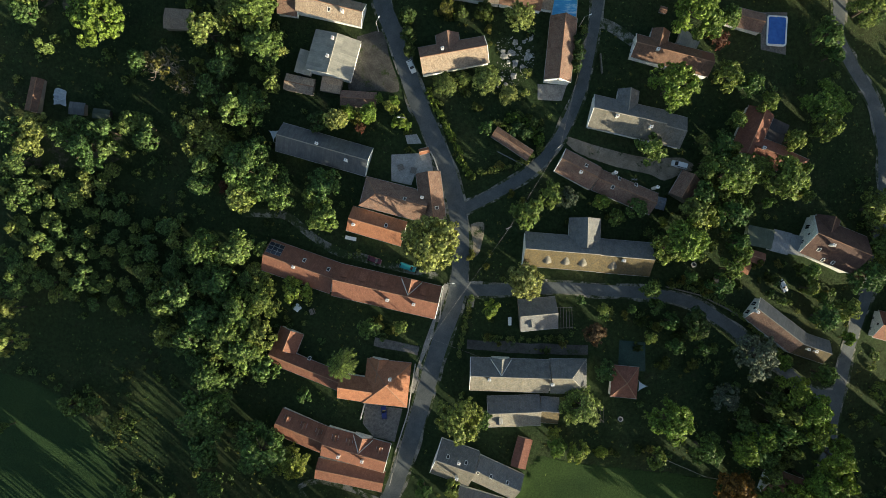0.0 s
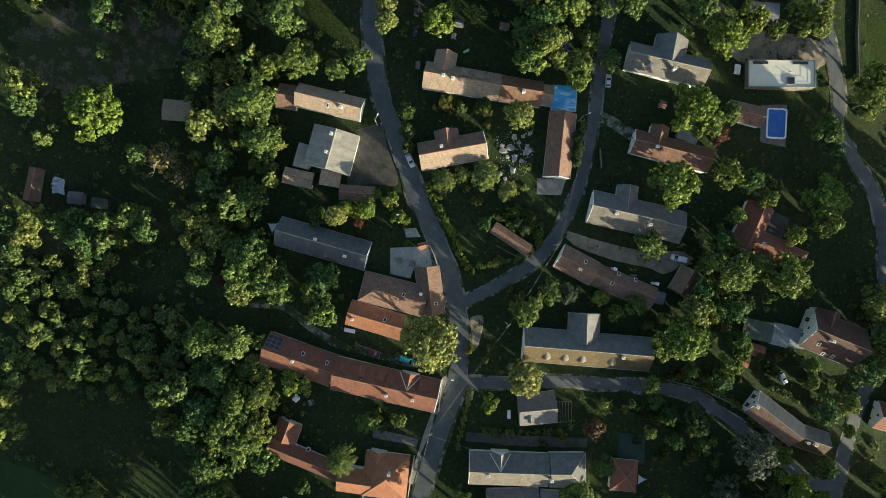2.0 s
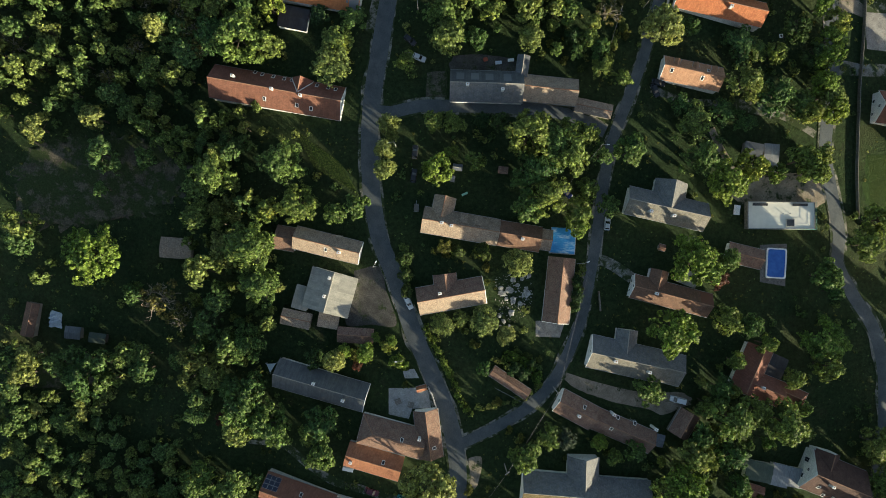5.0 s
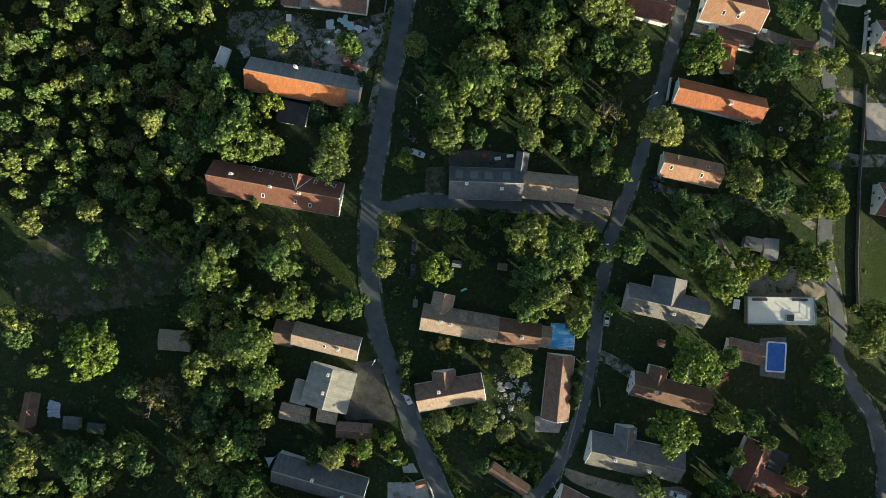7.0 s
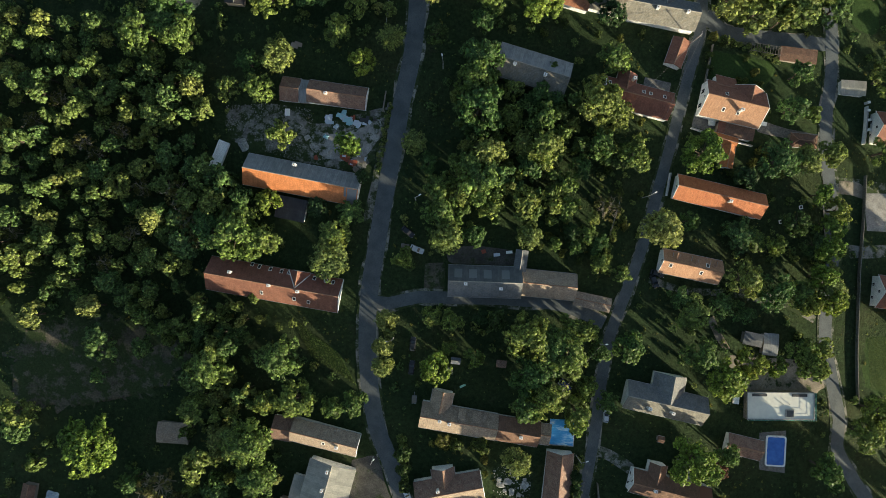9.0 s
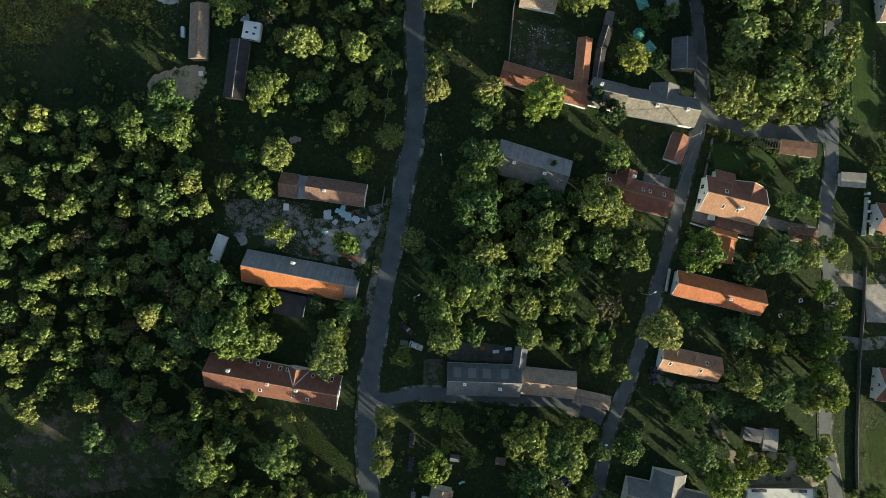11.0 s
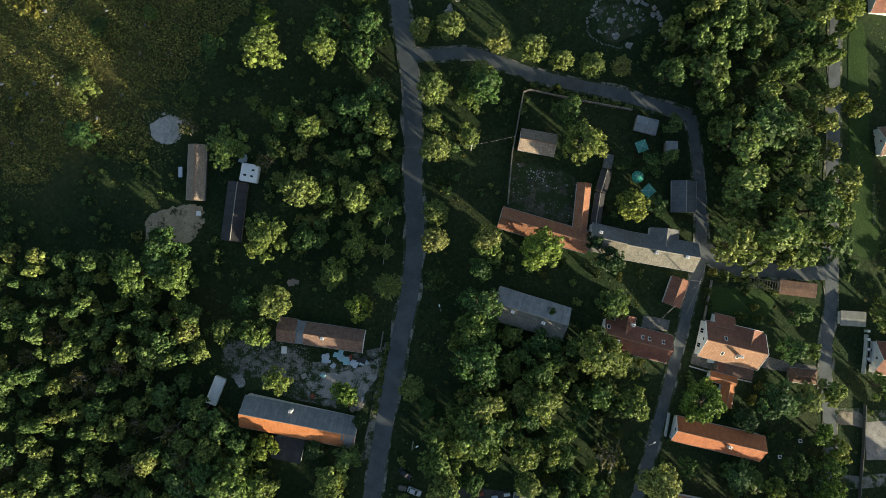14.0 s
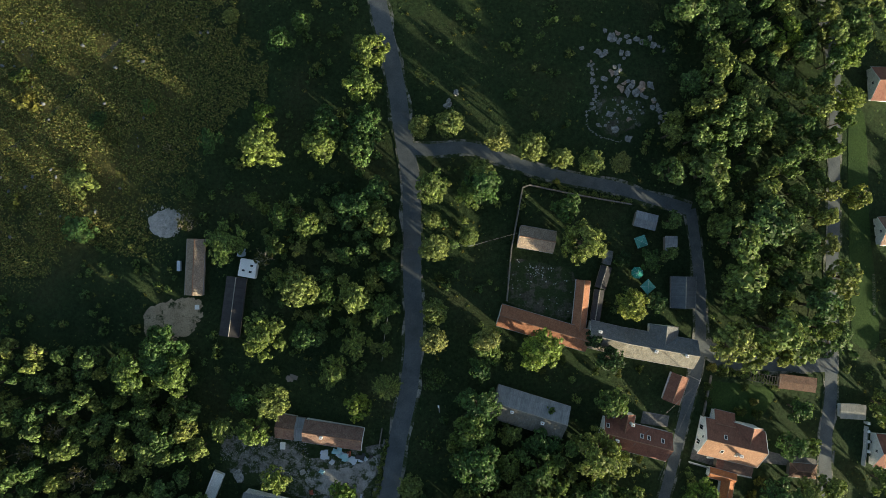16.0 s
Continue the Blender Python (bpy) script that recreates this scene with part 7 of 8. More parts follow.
def trailer(x, y, turn, length=2.4, label="small flat car trailer with low grey sides"):
    c = base("trailer", label, "trailer", x, y, turn)
    l = length / 2
    bm = bmesh.new()
    for s in ((-l, l, -0.7, -0.66), (-l, l, 0.66, 0.7), (-l, -l + 0.04, -0.66, 0.66), (l - 0.04, l, -0.66, 0.66)):
        box(bm, *s, 0.55, 0.9)
    part("sides", bm, MAT["steel"], c)
    part("bed", boxed(-l, l, -0.7, 0.7, 0.46, 0.54), MAT["old_wood"], c)
    bm = bmesh.new()
    rod(bm, (l, 0, 0.48), (l + 1.1, 0, 0.48), 0.05)
    part("drawbar", bm, MAT["steel"], c)
    for sy in (-0.78, 0.78):
        bm = bmesh.new()
        rod(bm, (0, sy - 0.08, 0.3), (0, sy + 0.08, 0.3), 0.3, sides=12)
        part("wheel", bm, MAT["tyre"], c)


def lamp_post(x, y, turn, height=7.6, label="grey street lamp on a tapered concrete pole"):
    c = base("street_lamp", label, "street lamp", x, y, turn, group="street lamps")
    bm = bmesh.new()
    rod(bm, (0, 0, -0.3), (0, 0, height), 0.16, 0.10, 8)
    part("pole", bm, MAT["concrete"], c)
    bm = bmesh.new()
    rod(bm, (0, 0, height - 0.25), (1.6, 0, height + 0.25), 0.05, 0.04, 6)
    part("arm", bm, MAT["steel"], c)
    head = part("lamp_head", boxed(1.35, 2.15, -0.17, 0.17, height + 0.15, height + 0.32, bevel=0.04), MAT["white"], c)
    part("diffuser", boxed(1.5, 2.1, -0.12, 0.12, height + 0.1, height + 0.152), MAT["lens"], head)


def utility_pole(x, y, turn, height=9.0, label="tall concrete utility pole with a crossbar and insulators"):
    c = base("utility_pole", label, "utility pole", x, y, turn, group="utility poles")
    bm = bmesh.new()
    rod(bm, (0, 0, -0.3), (0, 0, height), 0.19, 0.11, 8)
    part("pole", bm, MAT["concrete"], c)
    part("crossbar", boxed(-0.85, 0.85, -0.06, 0.06, height - 0.5, height - 0.38), MAT["steel"], c)
    for k in (-0.75, -0.25, 0.25, 0.75):
        bm = bmesh.new()
        rod(bm, (k, 0, height - 0.38), (k, 0, height - 0.14), 0.05, 0.035, 8)
        part("insulator", bm, MAT["white"], c)


MAT["cable"] = plain("cable", (0.16, 0.16, 0.165), 0.5, 0.3)


def cable(pts, height=8.6, height_b=None, sag=0.5):
    (x0, y0), (x1, y1) = pts
    a, b = Vector((x0, y0, land(x0, y0) + height)), Vector((x1, y1, land(x1, y1) + (height_b or height)))
    curve = bpy.data.curves.new("cable", "CURVE")
    curve.dimensions, curve.bevel_depth, curve.bevel_resolution = "3D", 0.028, 1
    line = curve.splines.new("POLY")
    line.points.add(12)
    for i in range(13):
        t = i / 12
        p = a.lerp(b, t) - Vector((0, 0, sag * 4 * t * (1 - t)))
        line.points[i].co = (*p, 1)
    curve.materials.append(MAT["cable"])
    tagged(new("cable", curve), "thin overhead cable strung between poles", "cable", kind="structure")


def pool_water():
    n = Nodes("pool_water", 0.08, 0.5)
    at = n.place("Object")
    n.bump(n.noise(2.5, 3, at), 0.15, 0.05)
    return n.colour(n.ramp(n.noise(0.6, 3, at), (0.3, (0.025, 0.10, 0.36)), (0.7, (0.04, 0.15, 0.48))))


MAT["water"] = pool_water()
def cover_material():
    """Blue sheet with creased, whitened folds."""
    n = Nodes("blue_pool_cover", 0.35, 0.5)
    at = n.place("Object")
    stretch = n.add("Mapping", Scale=(0.35, 1.1, 1))
    n.link(at, stretch.inputs["Vector"])
    folds = n.noise(0.85, 5, stretch.outputs[0], 0.65)
    n.bump(folds, 0.5, 0.2)
    return n.colour(n.ramp(folds, (0.3, (0.03, 0.25, 0.60)), (0.52, (0.06, 0.36, 0.72)), (0.62, (0.35, 0.62, 0.84)), (0.72, (0.72, 0.82, 0.88))))


MAT["pool_cover"] = cover_material()


def rounded(l, w, r, n=6):
    out = []
    for cx, cy, a0 in ((l - r, w - r, 0), (-l + r, w - r, 90), (-l + r, -w + r, 180), (l - r, -w + r, 270)):
        out += [(cx + r * math.cos(radians(a0 + 90 * i / n)), cy + r * math.sin(radians(a0 + 90 * i / n))) for i in range(n + 1)]
    return out


def pool(x, y, length, width, turn):
    c = base("swimming_pool", "above ground pool with a white rim and deep blue water", "swimming pool", x, y, turn, land(x, y) + 0.45)
    outer, inner = rounded(length / 2, width / 2, 0.8), rounded(length / 2 - 0.45, width / 2 - 0.45, 0.55)
    n = len(outer)
    verts = [(*p, -1.2) for p in outer] + [(*p, 0.32) for p in outer] + [(*p, 0.32) for p in inner] + [(*p, 0.0) for p in inner]
    faces = [(k * n + i, k * n + (i + 1) % n, (k + 1) * n + (i + 1) % n, (k + 1) * n + i) for k in range(3) for i in range(n)]
    under("rim", mesh("rim", verts, faces, MAT["white"]), c)
    under("water", mesh("water", [(*p, 0.18) for p in inner], [tuple(range(n))], MAT["water"]), c)
    bm = bmesh.new()
    for s in (-0.25, 0.25):
        rod(bm, (-length / 2 + 0.2, s, 0.3), (-length / 2 + 0.2, s, 1.0), 0.04)
    for z in (0.45, 0.75, 1.0):
        rod(bm, (-length / 2 + 0.2, -0.25, z), (-length / 2 + 0.2, 0.25, z), 0.03)
    part("ladder", bm, MAT["steel"], c)


def pool_shelter(x, y, length, width, turn):
    """A low ribbed pool enclosure."""
    c = base("pool_enclosure", "smooth pale blue pool cover beside the house", "pool cover", x, y, turn)
    n, ribs = 10, 2
    verts, faces = [], []
    for k in range(ribs + 1):
        for i in range(n + 1):
            a = math.pi * i / n
            verts.append((-length / 2 + length * k / ribs, -math.cos(a) * width / 2, 0.1 + 0.5 * math.sin(a) ** 0.7))
    for k in range(ribs):
        for i in range(n):
            a = k * (n + 1) + i
            faces.append((a, a + 1, a + n + 2, a + n + 1))
    under("cover", mesh("cover", verts, faces, MAT["pool_cover"], smooth=True), c)
    for k in (0, ribs):
        bm = bmesh.new()
        for i in range(n):
            rod(bm, Vector(verts[k * (n + 1) + i]) + Vector((0, 0, 0.03)), Vector(verts[k * (n + 1) + i + 1]) + Vector((0, 0, 0.03)), 0.04, sides=5)
        part("rib", bm, MAT["white"], c)
    part("kerb", boxed(-length / 2 - 0.3, length / 2 + 0.3, -width / 2 - 0.3, width / 2 + 0.3, 0.0, 0.1), MAT["concrete"], c)


MAT["white_roof"] = plain("white_membrane", (0.68, 0.665, 0.58), 0.9, wear=0.07, scale=0.6)
MAT["teal_cloth"] = plain("teal_canvas", (0.03, 0.26, 0.19), 0.9)
MAT["pale_teal_cloth"] = plain("pale_teal_canvas", (0.09, 0.30, 0.25), 0.9)
MAT["tarp_blue"] = plain("pale_blue_plastic", (0.30, 0.52, 0.56), 0.55)
MAT["tarp_white"] = plain("pale_grey_plastic", (0.46, 0.52, 0.58), 0.55)
MAT["sail"] = plain("grey_shade_cloth", (0.45, 0.50, 0.52), 0.8)
MAT["rust"] = plain("rusty_steel", (0.26, 0.07, 0.04), 0.8)
MAT["rock"] = surface("pale_rock", (0.22, 0.22, 0.205), (0.48, 0.47, 0.44), 0.9, 3.0, 0.95, 0.9, 0.12)
MAT["rubble_stone"] = surface("broken_grey_stone", (0.15, 0.148, 0.14), (0.33, 0.325, 0.31), 0.9, 3.0, 0.95, 0.9, 0.12)
MAT["meadow_rock"] = surface("weathered_grey_rock", (0.10, 0.11, 0.115), (0.21, 0.22, 0.23), 0.9, 3.0, 0.95, 0.9, 0.12)
MAT["red_rock"] = surface("reddish_rock", (0.24, 0.17, 0.13), (0.40, 0.30, 0.24), 0.9, 3.0, 0.95, 0.9, 0.12)


def flat_house(x, y, length, width, turn):
    h = base("flat_roofed_house", "unfinished flat roofed house with a white membrane roof", "house", x, y, turn)
    l, w = length / 2, width / 2
    part("wall", boxed(-l, l, -w, w, -3, 3.2), MAT["stone"], h)
    part("roof", boxed(-l + 0.25, l - 0.25, -w + 0.25, w - 0.25, 3.2, 3.26), MAT["white_roof"], h)
    for s in ((-l, l, -w, -w + 0.24), (-l, l, w - 0.24, w), (-l, -l + 0.24, -w + 0.24, w - 0.24), (l - 0.24, l, -w + 0.24, w - 0.24)):
        part("parapet", boxed(*s, 3.2, 3.5, bevel=0.02), MAT["concrete"], h)
    for a, b in (((-l, -w - 0.05), (l, -w - 0.05)), ((l + 0.05, -w), (l + 0.05, w))):
        for z in (3.75, 4.2):
            bm = bmesh.new()
            rod(bm, (*a, z), (*b, z), 0.035, sides=5)
            part("guard_rail", bm, MAT["pale_teal_cloth"], h)
        steps = int(math.dist(a, b) / 2)
        for i in range(steps + 1):
            x0, y0 = (a[k] + (b[k] - a[k]) * i / steps for k in (0, 1))
            part("rail_post", boxed(x0 - 0.04, x0 + 0.04, y0 - 0.04, y0 + 0.04, 3.2, 4.25), MAT["steel"], h)
    hatch = part("roof_hatch", boxed(1.4, 4.0, -w + 0.8, -w + 3.2, 3.26, 3.62, bevel=0.03), MAT["concrete"], h)
    part("pane", boxed(1.6, 3.8, -w + 1.0, -w + 3.0, 3.6, 3.64), MAT["glass"], hatch)
    for k in (-l + 1.5, 3.5):
        part("duct", boxed(k, k + 4.6, w - 1.3, w - 0.5, 3.26, 3.6, bevel=0.03), MAT["dark"], h)
    for k in (0.5, 2.6):
        bm = bmesh.new()
        rod(bm, (k, 0.6, 3.26), (k, 0.6, 3.8), 0.12, sides=9)
        part("vent_pipe", bm, MAT["steel"], h)


def parasol(x, y, turn, side, colour, sides=4):
    c = base("parasol", "open %s garden parasol over a terrace" % ("square teal" if sides == 4 else "round teal"), "parasol", x, y, turn, group="parasols")
    bm = bmesh.new()
    rod(bm, (0, 0, 0), (0, 0, 2.75), 0.03)
    part("pole", bm, MAT["white"], c)
    r = side / 2 * (1.414 if sides == 4 else 1.0)
    rim = [(r * math.cos(2 * math.pi * (i + 0.5) / sides), r * math.sin(2 * math.pi * (i + 0.5) / sides), 2.2) for i in range(sides)]
    drop = [(p[0], p[1], 2.02) for p in rim]
    n = sides
    faces = [(0, 1 + i, 1 + (i + 1) % n) for i in range(n)] + [(1 + i, 1 + n + i, 1 + n + (i + 1) % n, 1 + (i + 1) % n) for i in range(n)]
    canopy = under("canopy", mesh("canopy", [(0, 0, 2.75)] + rim + drop, faces, MAT[colour]), c)
    for p in rim:
        bm = bmesh.new()
        rod(bm, (0, 0, 2.77), (p[0], p[1], p[2] + 0.02), 0.018, sides=5)
        part("rib", bm, MAT["white"], canopy)
    part("foot", boxed(-0.3, 0.3, -0.3, 0.3, 0, 0.1, bevel=0.03), MAT["concrete"], c)


def caravan(x, y, length, width, turn, label="white touring caravan with dark roof windows"):
    c = base("caravan", label, "caravan", x, y, turn)
    l, w = length / 2, width / 2
    part("body", boxed(-l, l, -w, w, 0.45, 2.6, bevel=0.2), MAT["white"], c)
    for u, v in ((-l * 0.45, -w * 0.3), (l * 0.4, w * 0.35), (l * 0.35, -w * 0.35)):
        hatch = part("roof_hatch", boxed(u - 0.45, u + 0.45, v - 0.3, v + 0.3, 2.6, 2.68, bevel=0.02), MAT["dark"], c)
        part("pane", boxed(u - 0.35, u + 0.35, v - 0.22, v + 0.22, 2.675, 2.69), MAT["glass"], hatch)
    for s in (-1, 1):
        part("window", boxed(-l * 0.5, l * 0.5, s * w - 0.02, s * w + 0.02, 1.4, 2.0), MAT["glass"], c)
        bm = bmesh.new()
        rod(bm, (0, s * (w - 0.12) - 0.09, 0.32), (0, s * (w - 0.12) + 0.09, 0.32), 0.32, sides=12)
        part("wheel", bm, MAT["tyre"], c)


def container(x, y, length, width, turn, label="long open-topped white trailer in the yard"):
    c = base("container", label, "container", x, y, turn)
    l, w = length / 2, width / 2
    for s in ((-l, l, -w, -w + 0.22), (-l, l, w - 0.22, w), (-l, -l + 0.22, -w + 0.22, w - 0.22), (l - 0.22, l, -w + 0.22, w - 0.22)):
        part("side", boxed(*s, 0.2, 1.7, bevel=0.01), MAT["white"], c)
    part("bed", boxed(-l + 0.22, l - 0.22, -w + 0.22, w - 0.22, 0.2, 1.2), MAT["plaster"], c)


def rock_mesh(seed, material):
    rng = np.random.default_rng(seed)
    bm = bmesh.new()
    bmesh.ops.create_icosphere(bm, subdivisions=2, radius=0.8)
    squash = rng.uniform(0.75, 1.15, 3)
    for v in bm.verts:
        f = 1 + 0.9 * noise.noise(v.co * 1.5 + Vector((seed * 3.1, 0, 0))) + 0.5 * noise.noise(v.co * 2.7 + Vector((seed, 5, 0)))
        v.co = Vector((v.co.x * squash[0] * f, v.co.y * squash[1] * f, v.co.z * 0.6 * f))
        for a, d in ((Vector((0.8, 0.3, 0.5)).normalized(), 0.7), (Vector((-0.5, 0.7, 0.4)).normalized(), 0.75), (Vector((0, 0, 1)), 0.42)):
            over = v.co.dot(a) - d
            if over > 0:
                v.co -= a * over
    me = bpy.data.meshes.new("boulder")
    bm.to_mesh(me)
    bm.free()
    me.materials.append(material)
    return me


ROCKS = [rock_mesh(s, MAT["rock"]) for s in range(6)] + [rock_mesh(7, MAT["red_rock"])] + [rock_mesh(s, MAT["rubble_stone"]) for s in range(6)]


def boulders(rows, group, label="pale weathered boulder lying in the grass", shape=None):
    rng = random.Random(len(rows))
    for x, y, r in rows:
        ob = new("boulder", ROCKS[(7 if "quarry" in group else 0) + rng.randrange(6) if shape is None else shape])
        ob.matrix_basis = pose(x, y, land(x, y) + 0.1 * r, 0, 0, rng.uniform(0, 360)) @ Matrix.Diagonal((r, r * rng.uniform(0.6, 0.95), r * rng.uniform(0.6, 0.9), 1))
        tagged(ob, label, "boulder", group)


def rock_run(pts, count, low, high, spread, seed):
    """Rocks tipped along a line."""
    rng = random.Random(seed)
    line = smooth_line(pts, 0.4)
    rows = []
    for k in range(count):
        p = line[int((k + rng.random()) / count * (len(line) - 1))]
        rows.append((p.x + rng.uniform(-spread, spread), p.y + rng.uniform(-spread, spread), rng.uniform(low, high)))
    boulders(rows, "rocks of the old quarry", "pale rock in a row of tipped stones")


def stones(name, label, ring, count, low, high, seed, colour="rock", z=0.0):
    """Uncountable small stones inside a ring, in one object."""
    rng = random.Random(seed)
    x0, x1 = min(p[0] for p in ring), max(p[0] for p in ring)
    y0, y1 = min(p[1] for p in ring), max(p[1] for p in ring)
    small = bpy.data.meshes.new("stone")
    bm = bmesh.new()
    bmesh.ops.create_icosphere(bm, subdivisions=1, radius=1.0)
    for v in bm.verts:
        v.co *= 1 + 0.4 * noise.noise(v.co * 2)
    bm.to_mesh(small)
    bm.free()
    pieces = []
    while len(pieces) < count:
        x, y = rng.uniform(x0, x1), rng.uniform(y0, y1)
        if inside(x, y, ring) and noise.noise((x * 0.16, y * 0.16, seed)) > -0.15 + 0.3 * rng.random() - 0.2:
            r = low + (high - low) * rng.random() ** 3
            m = pose(x, y, land(x, y) + z + r * 0.1, rng.uniform(0, 50), 0, rng.uniform(0, 360)) @ Matrix.Diagonal((r, r * rng.uniform(0.5, 1), r * rng.uniform(0.3, 0.7), 1))
            pieces.append((small, m, rng.random()))
    tagged(new(name, joined(name, pieces, MAT[colour])), label, name, kind="stuff")


def garden_wall(pts, height=1.2, thick=0.3, kind="stone", label="old stone garden wall with a rough top"):
    """A wall along a line, its top following the ground, with a coping."""
    w = tagged(new("garden_wall"), label, "garden wall", kind="structure")
    for (x0, y0), (x1, y1) in zip(pts, pts[1:]):
        a, b = Vector((x0, y0)), Vector((x1, y1))
        steps = max(1, int((b - a).length / 3))
        side = Vector((-(b - a).y, (b - a).x)).normalized()
        for name, half, z0, z1, mat in (("wall_run", thick / 2, -0.4, height, MAT[kind]), ("coping", thick / 2 + 0.02, height + 0.002, height + 0.08, MAT["stone" if kind == "stone" else "concrete"])):
            verts, faces = [], []
            for i in range(steps + 1):
                p = a.lerp(b, i / steps)
                g = land(p.x, p.y)
                for s, z in ((-1, z0), (-1, z1), (1, z1), (1, z0)):
                    q = p + side * s * half
                    verts.append((q.x, q.y, g + z))
                if i:
                    k = 4 * i - 4
                    faces += [(k + j, k + (j + 1) % 4, k + 4 + (j + 1) % 4, k + 4 + j) for j in range(4)]
            faces += [(0, 3, 2, 1), tuple(4 * steps + j for j in (0, 1, 2, 3))]
            under(name, mesh(name, verts, faces, mat), w)


def fence(pts, height=1.3, gap=2.2, label="wire fence on thin posts"):
    f = tagged(new("fence"), label, "fence", kind="structure")
    for (x0, y0), (x1, y1) in zip(pts, pts[1:]):
        a, b = Vector((x0, y0)), Vector((x1, y1))
        n = max(1, int((b - a).length / gap))
        for i in range(n + 1):
            p = a.lerp(b, i / n)
            g = land(p.x, p.y)
            part("post", boxed(p.x - 0.05, p.x + 0.05, p.y - 0.05, p.y + 0.05, g - 0.3, g + height), MAT["old_wood"], f)
        for z in (0.3, 0.75, height - 0.08):
            bm = bmesh.new()
            rod(bm, (x0, y0, land(x0, y0) + z), (x1, y1, land(x1, y1) + z), 0.025, sides=5)
            part("rail", bm, MAT["steel"], f)


def heap(name, label, category, x, y, r, material, seed, tall=0.5):
    """A crumpled heap or sheet."""
    bm = bmesh.new()
    bmesh.ops.create_grid(bm, x_segments=22, y_segments=22, size=r)
    shift = Vector((seed * 3.3, seed * 1.7, 0))
    for v in bm.verts:
        c = v.co / r
        edge = 0.75 + 0.28 * noise.noise(c.normalized() * 0.9 + shift) if c.length > 0 else 1
        d = c.length
        v.co.x, v.co.y = v.co.x * edge, v.co.y * edge * 0.8
        crumple = noise.noise(v.co * 1.1 + shift) + 0.6 * noise.noise(v.co * 2.6 + shift)
        v.co.z = max(0.0, 1 - (d / 1.25) ** 4) * tall * (0.6 + 0.8 * crumple) + 0.02
    me = bpy.data.meshes.new(name)
    bm.to_mesh(me)
    bm.free()
    me.materials.append(MAT[material])
    ob = new(name, me)
    ob.matrix_basis = pose(x, y, land(x, y) + 0.06, 0, 0, 37 * seed)
    tagged(ob, label, category, kind="stuff" if "heap" in name else "")


def panel_stack(x, y, r, count, material, seed, label):
    """Boards and sheets thrown on one another."""
    c = base("panel_stack", label, "stack", x, y, 0)
    rng = random.Random(seed)
    for k in range(count):
        l, w, z = rng.uniform(0.5, 1.25), rng.uniform(0.3, 0.75), 0.06 + 0.8 * k / count * rng.random()
        part("panel", boxed(-l, l, -w, w, 0, 0.06), MAT[material if rng.random() < 0.8 else "tarp_white"], c,
             m=pose(rng.uniform(-r, r), rng.uniform(-r, r) * 0.7, z + 0.15, rng.uniform(-9, 9), rng.uniform(-9, 9), -15 + rng.choice((0, 0, 90)) + rng.uniform(-14, 14)))


def hedge(pts, r, label, seed=1, loose=0.5, leaf="wood"):
    """A row of clipped or rough bushes grown into one another."""
    rng = random.Random(seed)
    shapes = [crown_mesh("bush", 300 + k, LEAF[leaf], 5, 5, 8, 0.2, 0.5, (0.34, 0.55), core=0) for k in range(3)]
    pieces = []
    for p in smooth_line(pts, r * 0.9):
        s = r * rng.uniform(0.75, 1.2)
        x, y = p.x + rng.uniform(-loose, loose) * r, p.y + rng.uniform(-loose, loose) * r
        pieces.append((shapes[rng.randrange(3)], pose(x, y, land(x, y) + s * 0.5, 0, 0, rng.uniform(0, 360)) @ Matrix.Diagonal((s, s, s * 1.1, 1)), 0.5 + 0.5 * rng.random()))
    tagged(new("hedge", joined("hedge", pieces, LEAF[leaf])), label, "hedge")


def crate(name, label, category, x, y, length, width, turn, height, material):
    c = base(name, label, category, x, y, turn)
    part("box", boxed(-length / 2, length / 2, -width / 2, width / 2, 0, height, bevel=0.04), MAT[material], c)
    part("lid", boxed(-length / 2 - 0.03, length / 2 + 0.03, -width / 2 - 0.03, width / 2 + 0.03, height + 0.002, height + 0.06, bevel=0.02), MAT[material], c)


def shade_sail(x, y, pts, label="pale triangular shade sail beside the roof"):
    """A stretched three-cornered cloth on posts; pts in metres from its middle."""
    c = base("shade_sail", label, "shade sail", x, y)
    n = 8
    verts, faces, index = [], [], {}
    a, b, d = (Vector((*p, 2.6)) for p in pts)
    for i in range(n + 1):
        for j in range(n + 1 - i):
            u, v = i / n, j / n
            p = a * (1 - u - v) + b * u + d * v
            s = 27 * u * v * (1 - u - v)
            pull = min(u, v, 1 - u - v)
            p = p + (-(p - (a + b + d) / 3) * 0.18 * (1 - 3 * pull) * (0 if max(u, v, 1 - u - v) > 0.99 else 1))
            index[i, j] = len(verts)
            verts.append((p.x, p.y, p.z - 0.25 * s))
    for i in range(n):
        for j in range(n - i):
            faces.append((index[i, j], index[i + 1, j], index[i, j + 1]))
            if j < n - i - 1:
                faces.append((index[i + 1, j], index[i + 1, j + 1], index[i, j + 1]))
    under("cloth", mesh("cloth", verts, faces, MAT["sail"]), c)
    for p in pts:
        bm = bmesh.new()
        rod(bm, (p[0], p[1], 0), (p[0], p[1], 2.7), 0.05)
        part("post", bm, MAT["steel"], c)


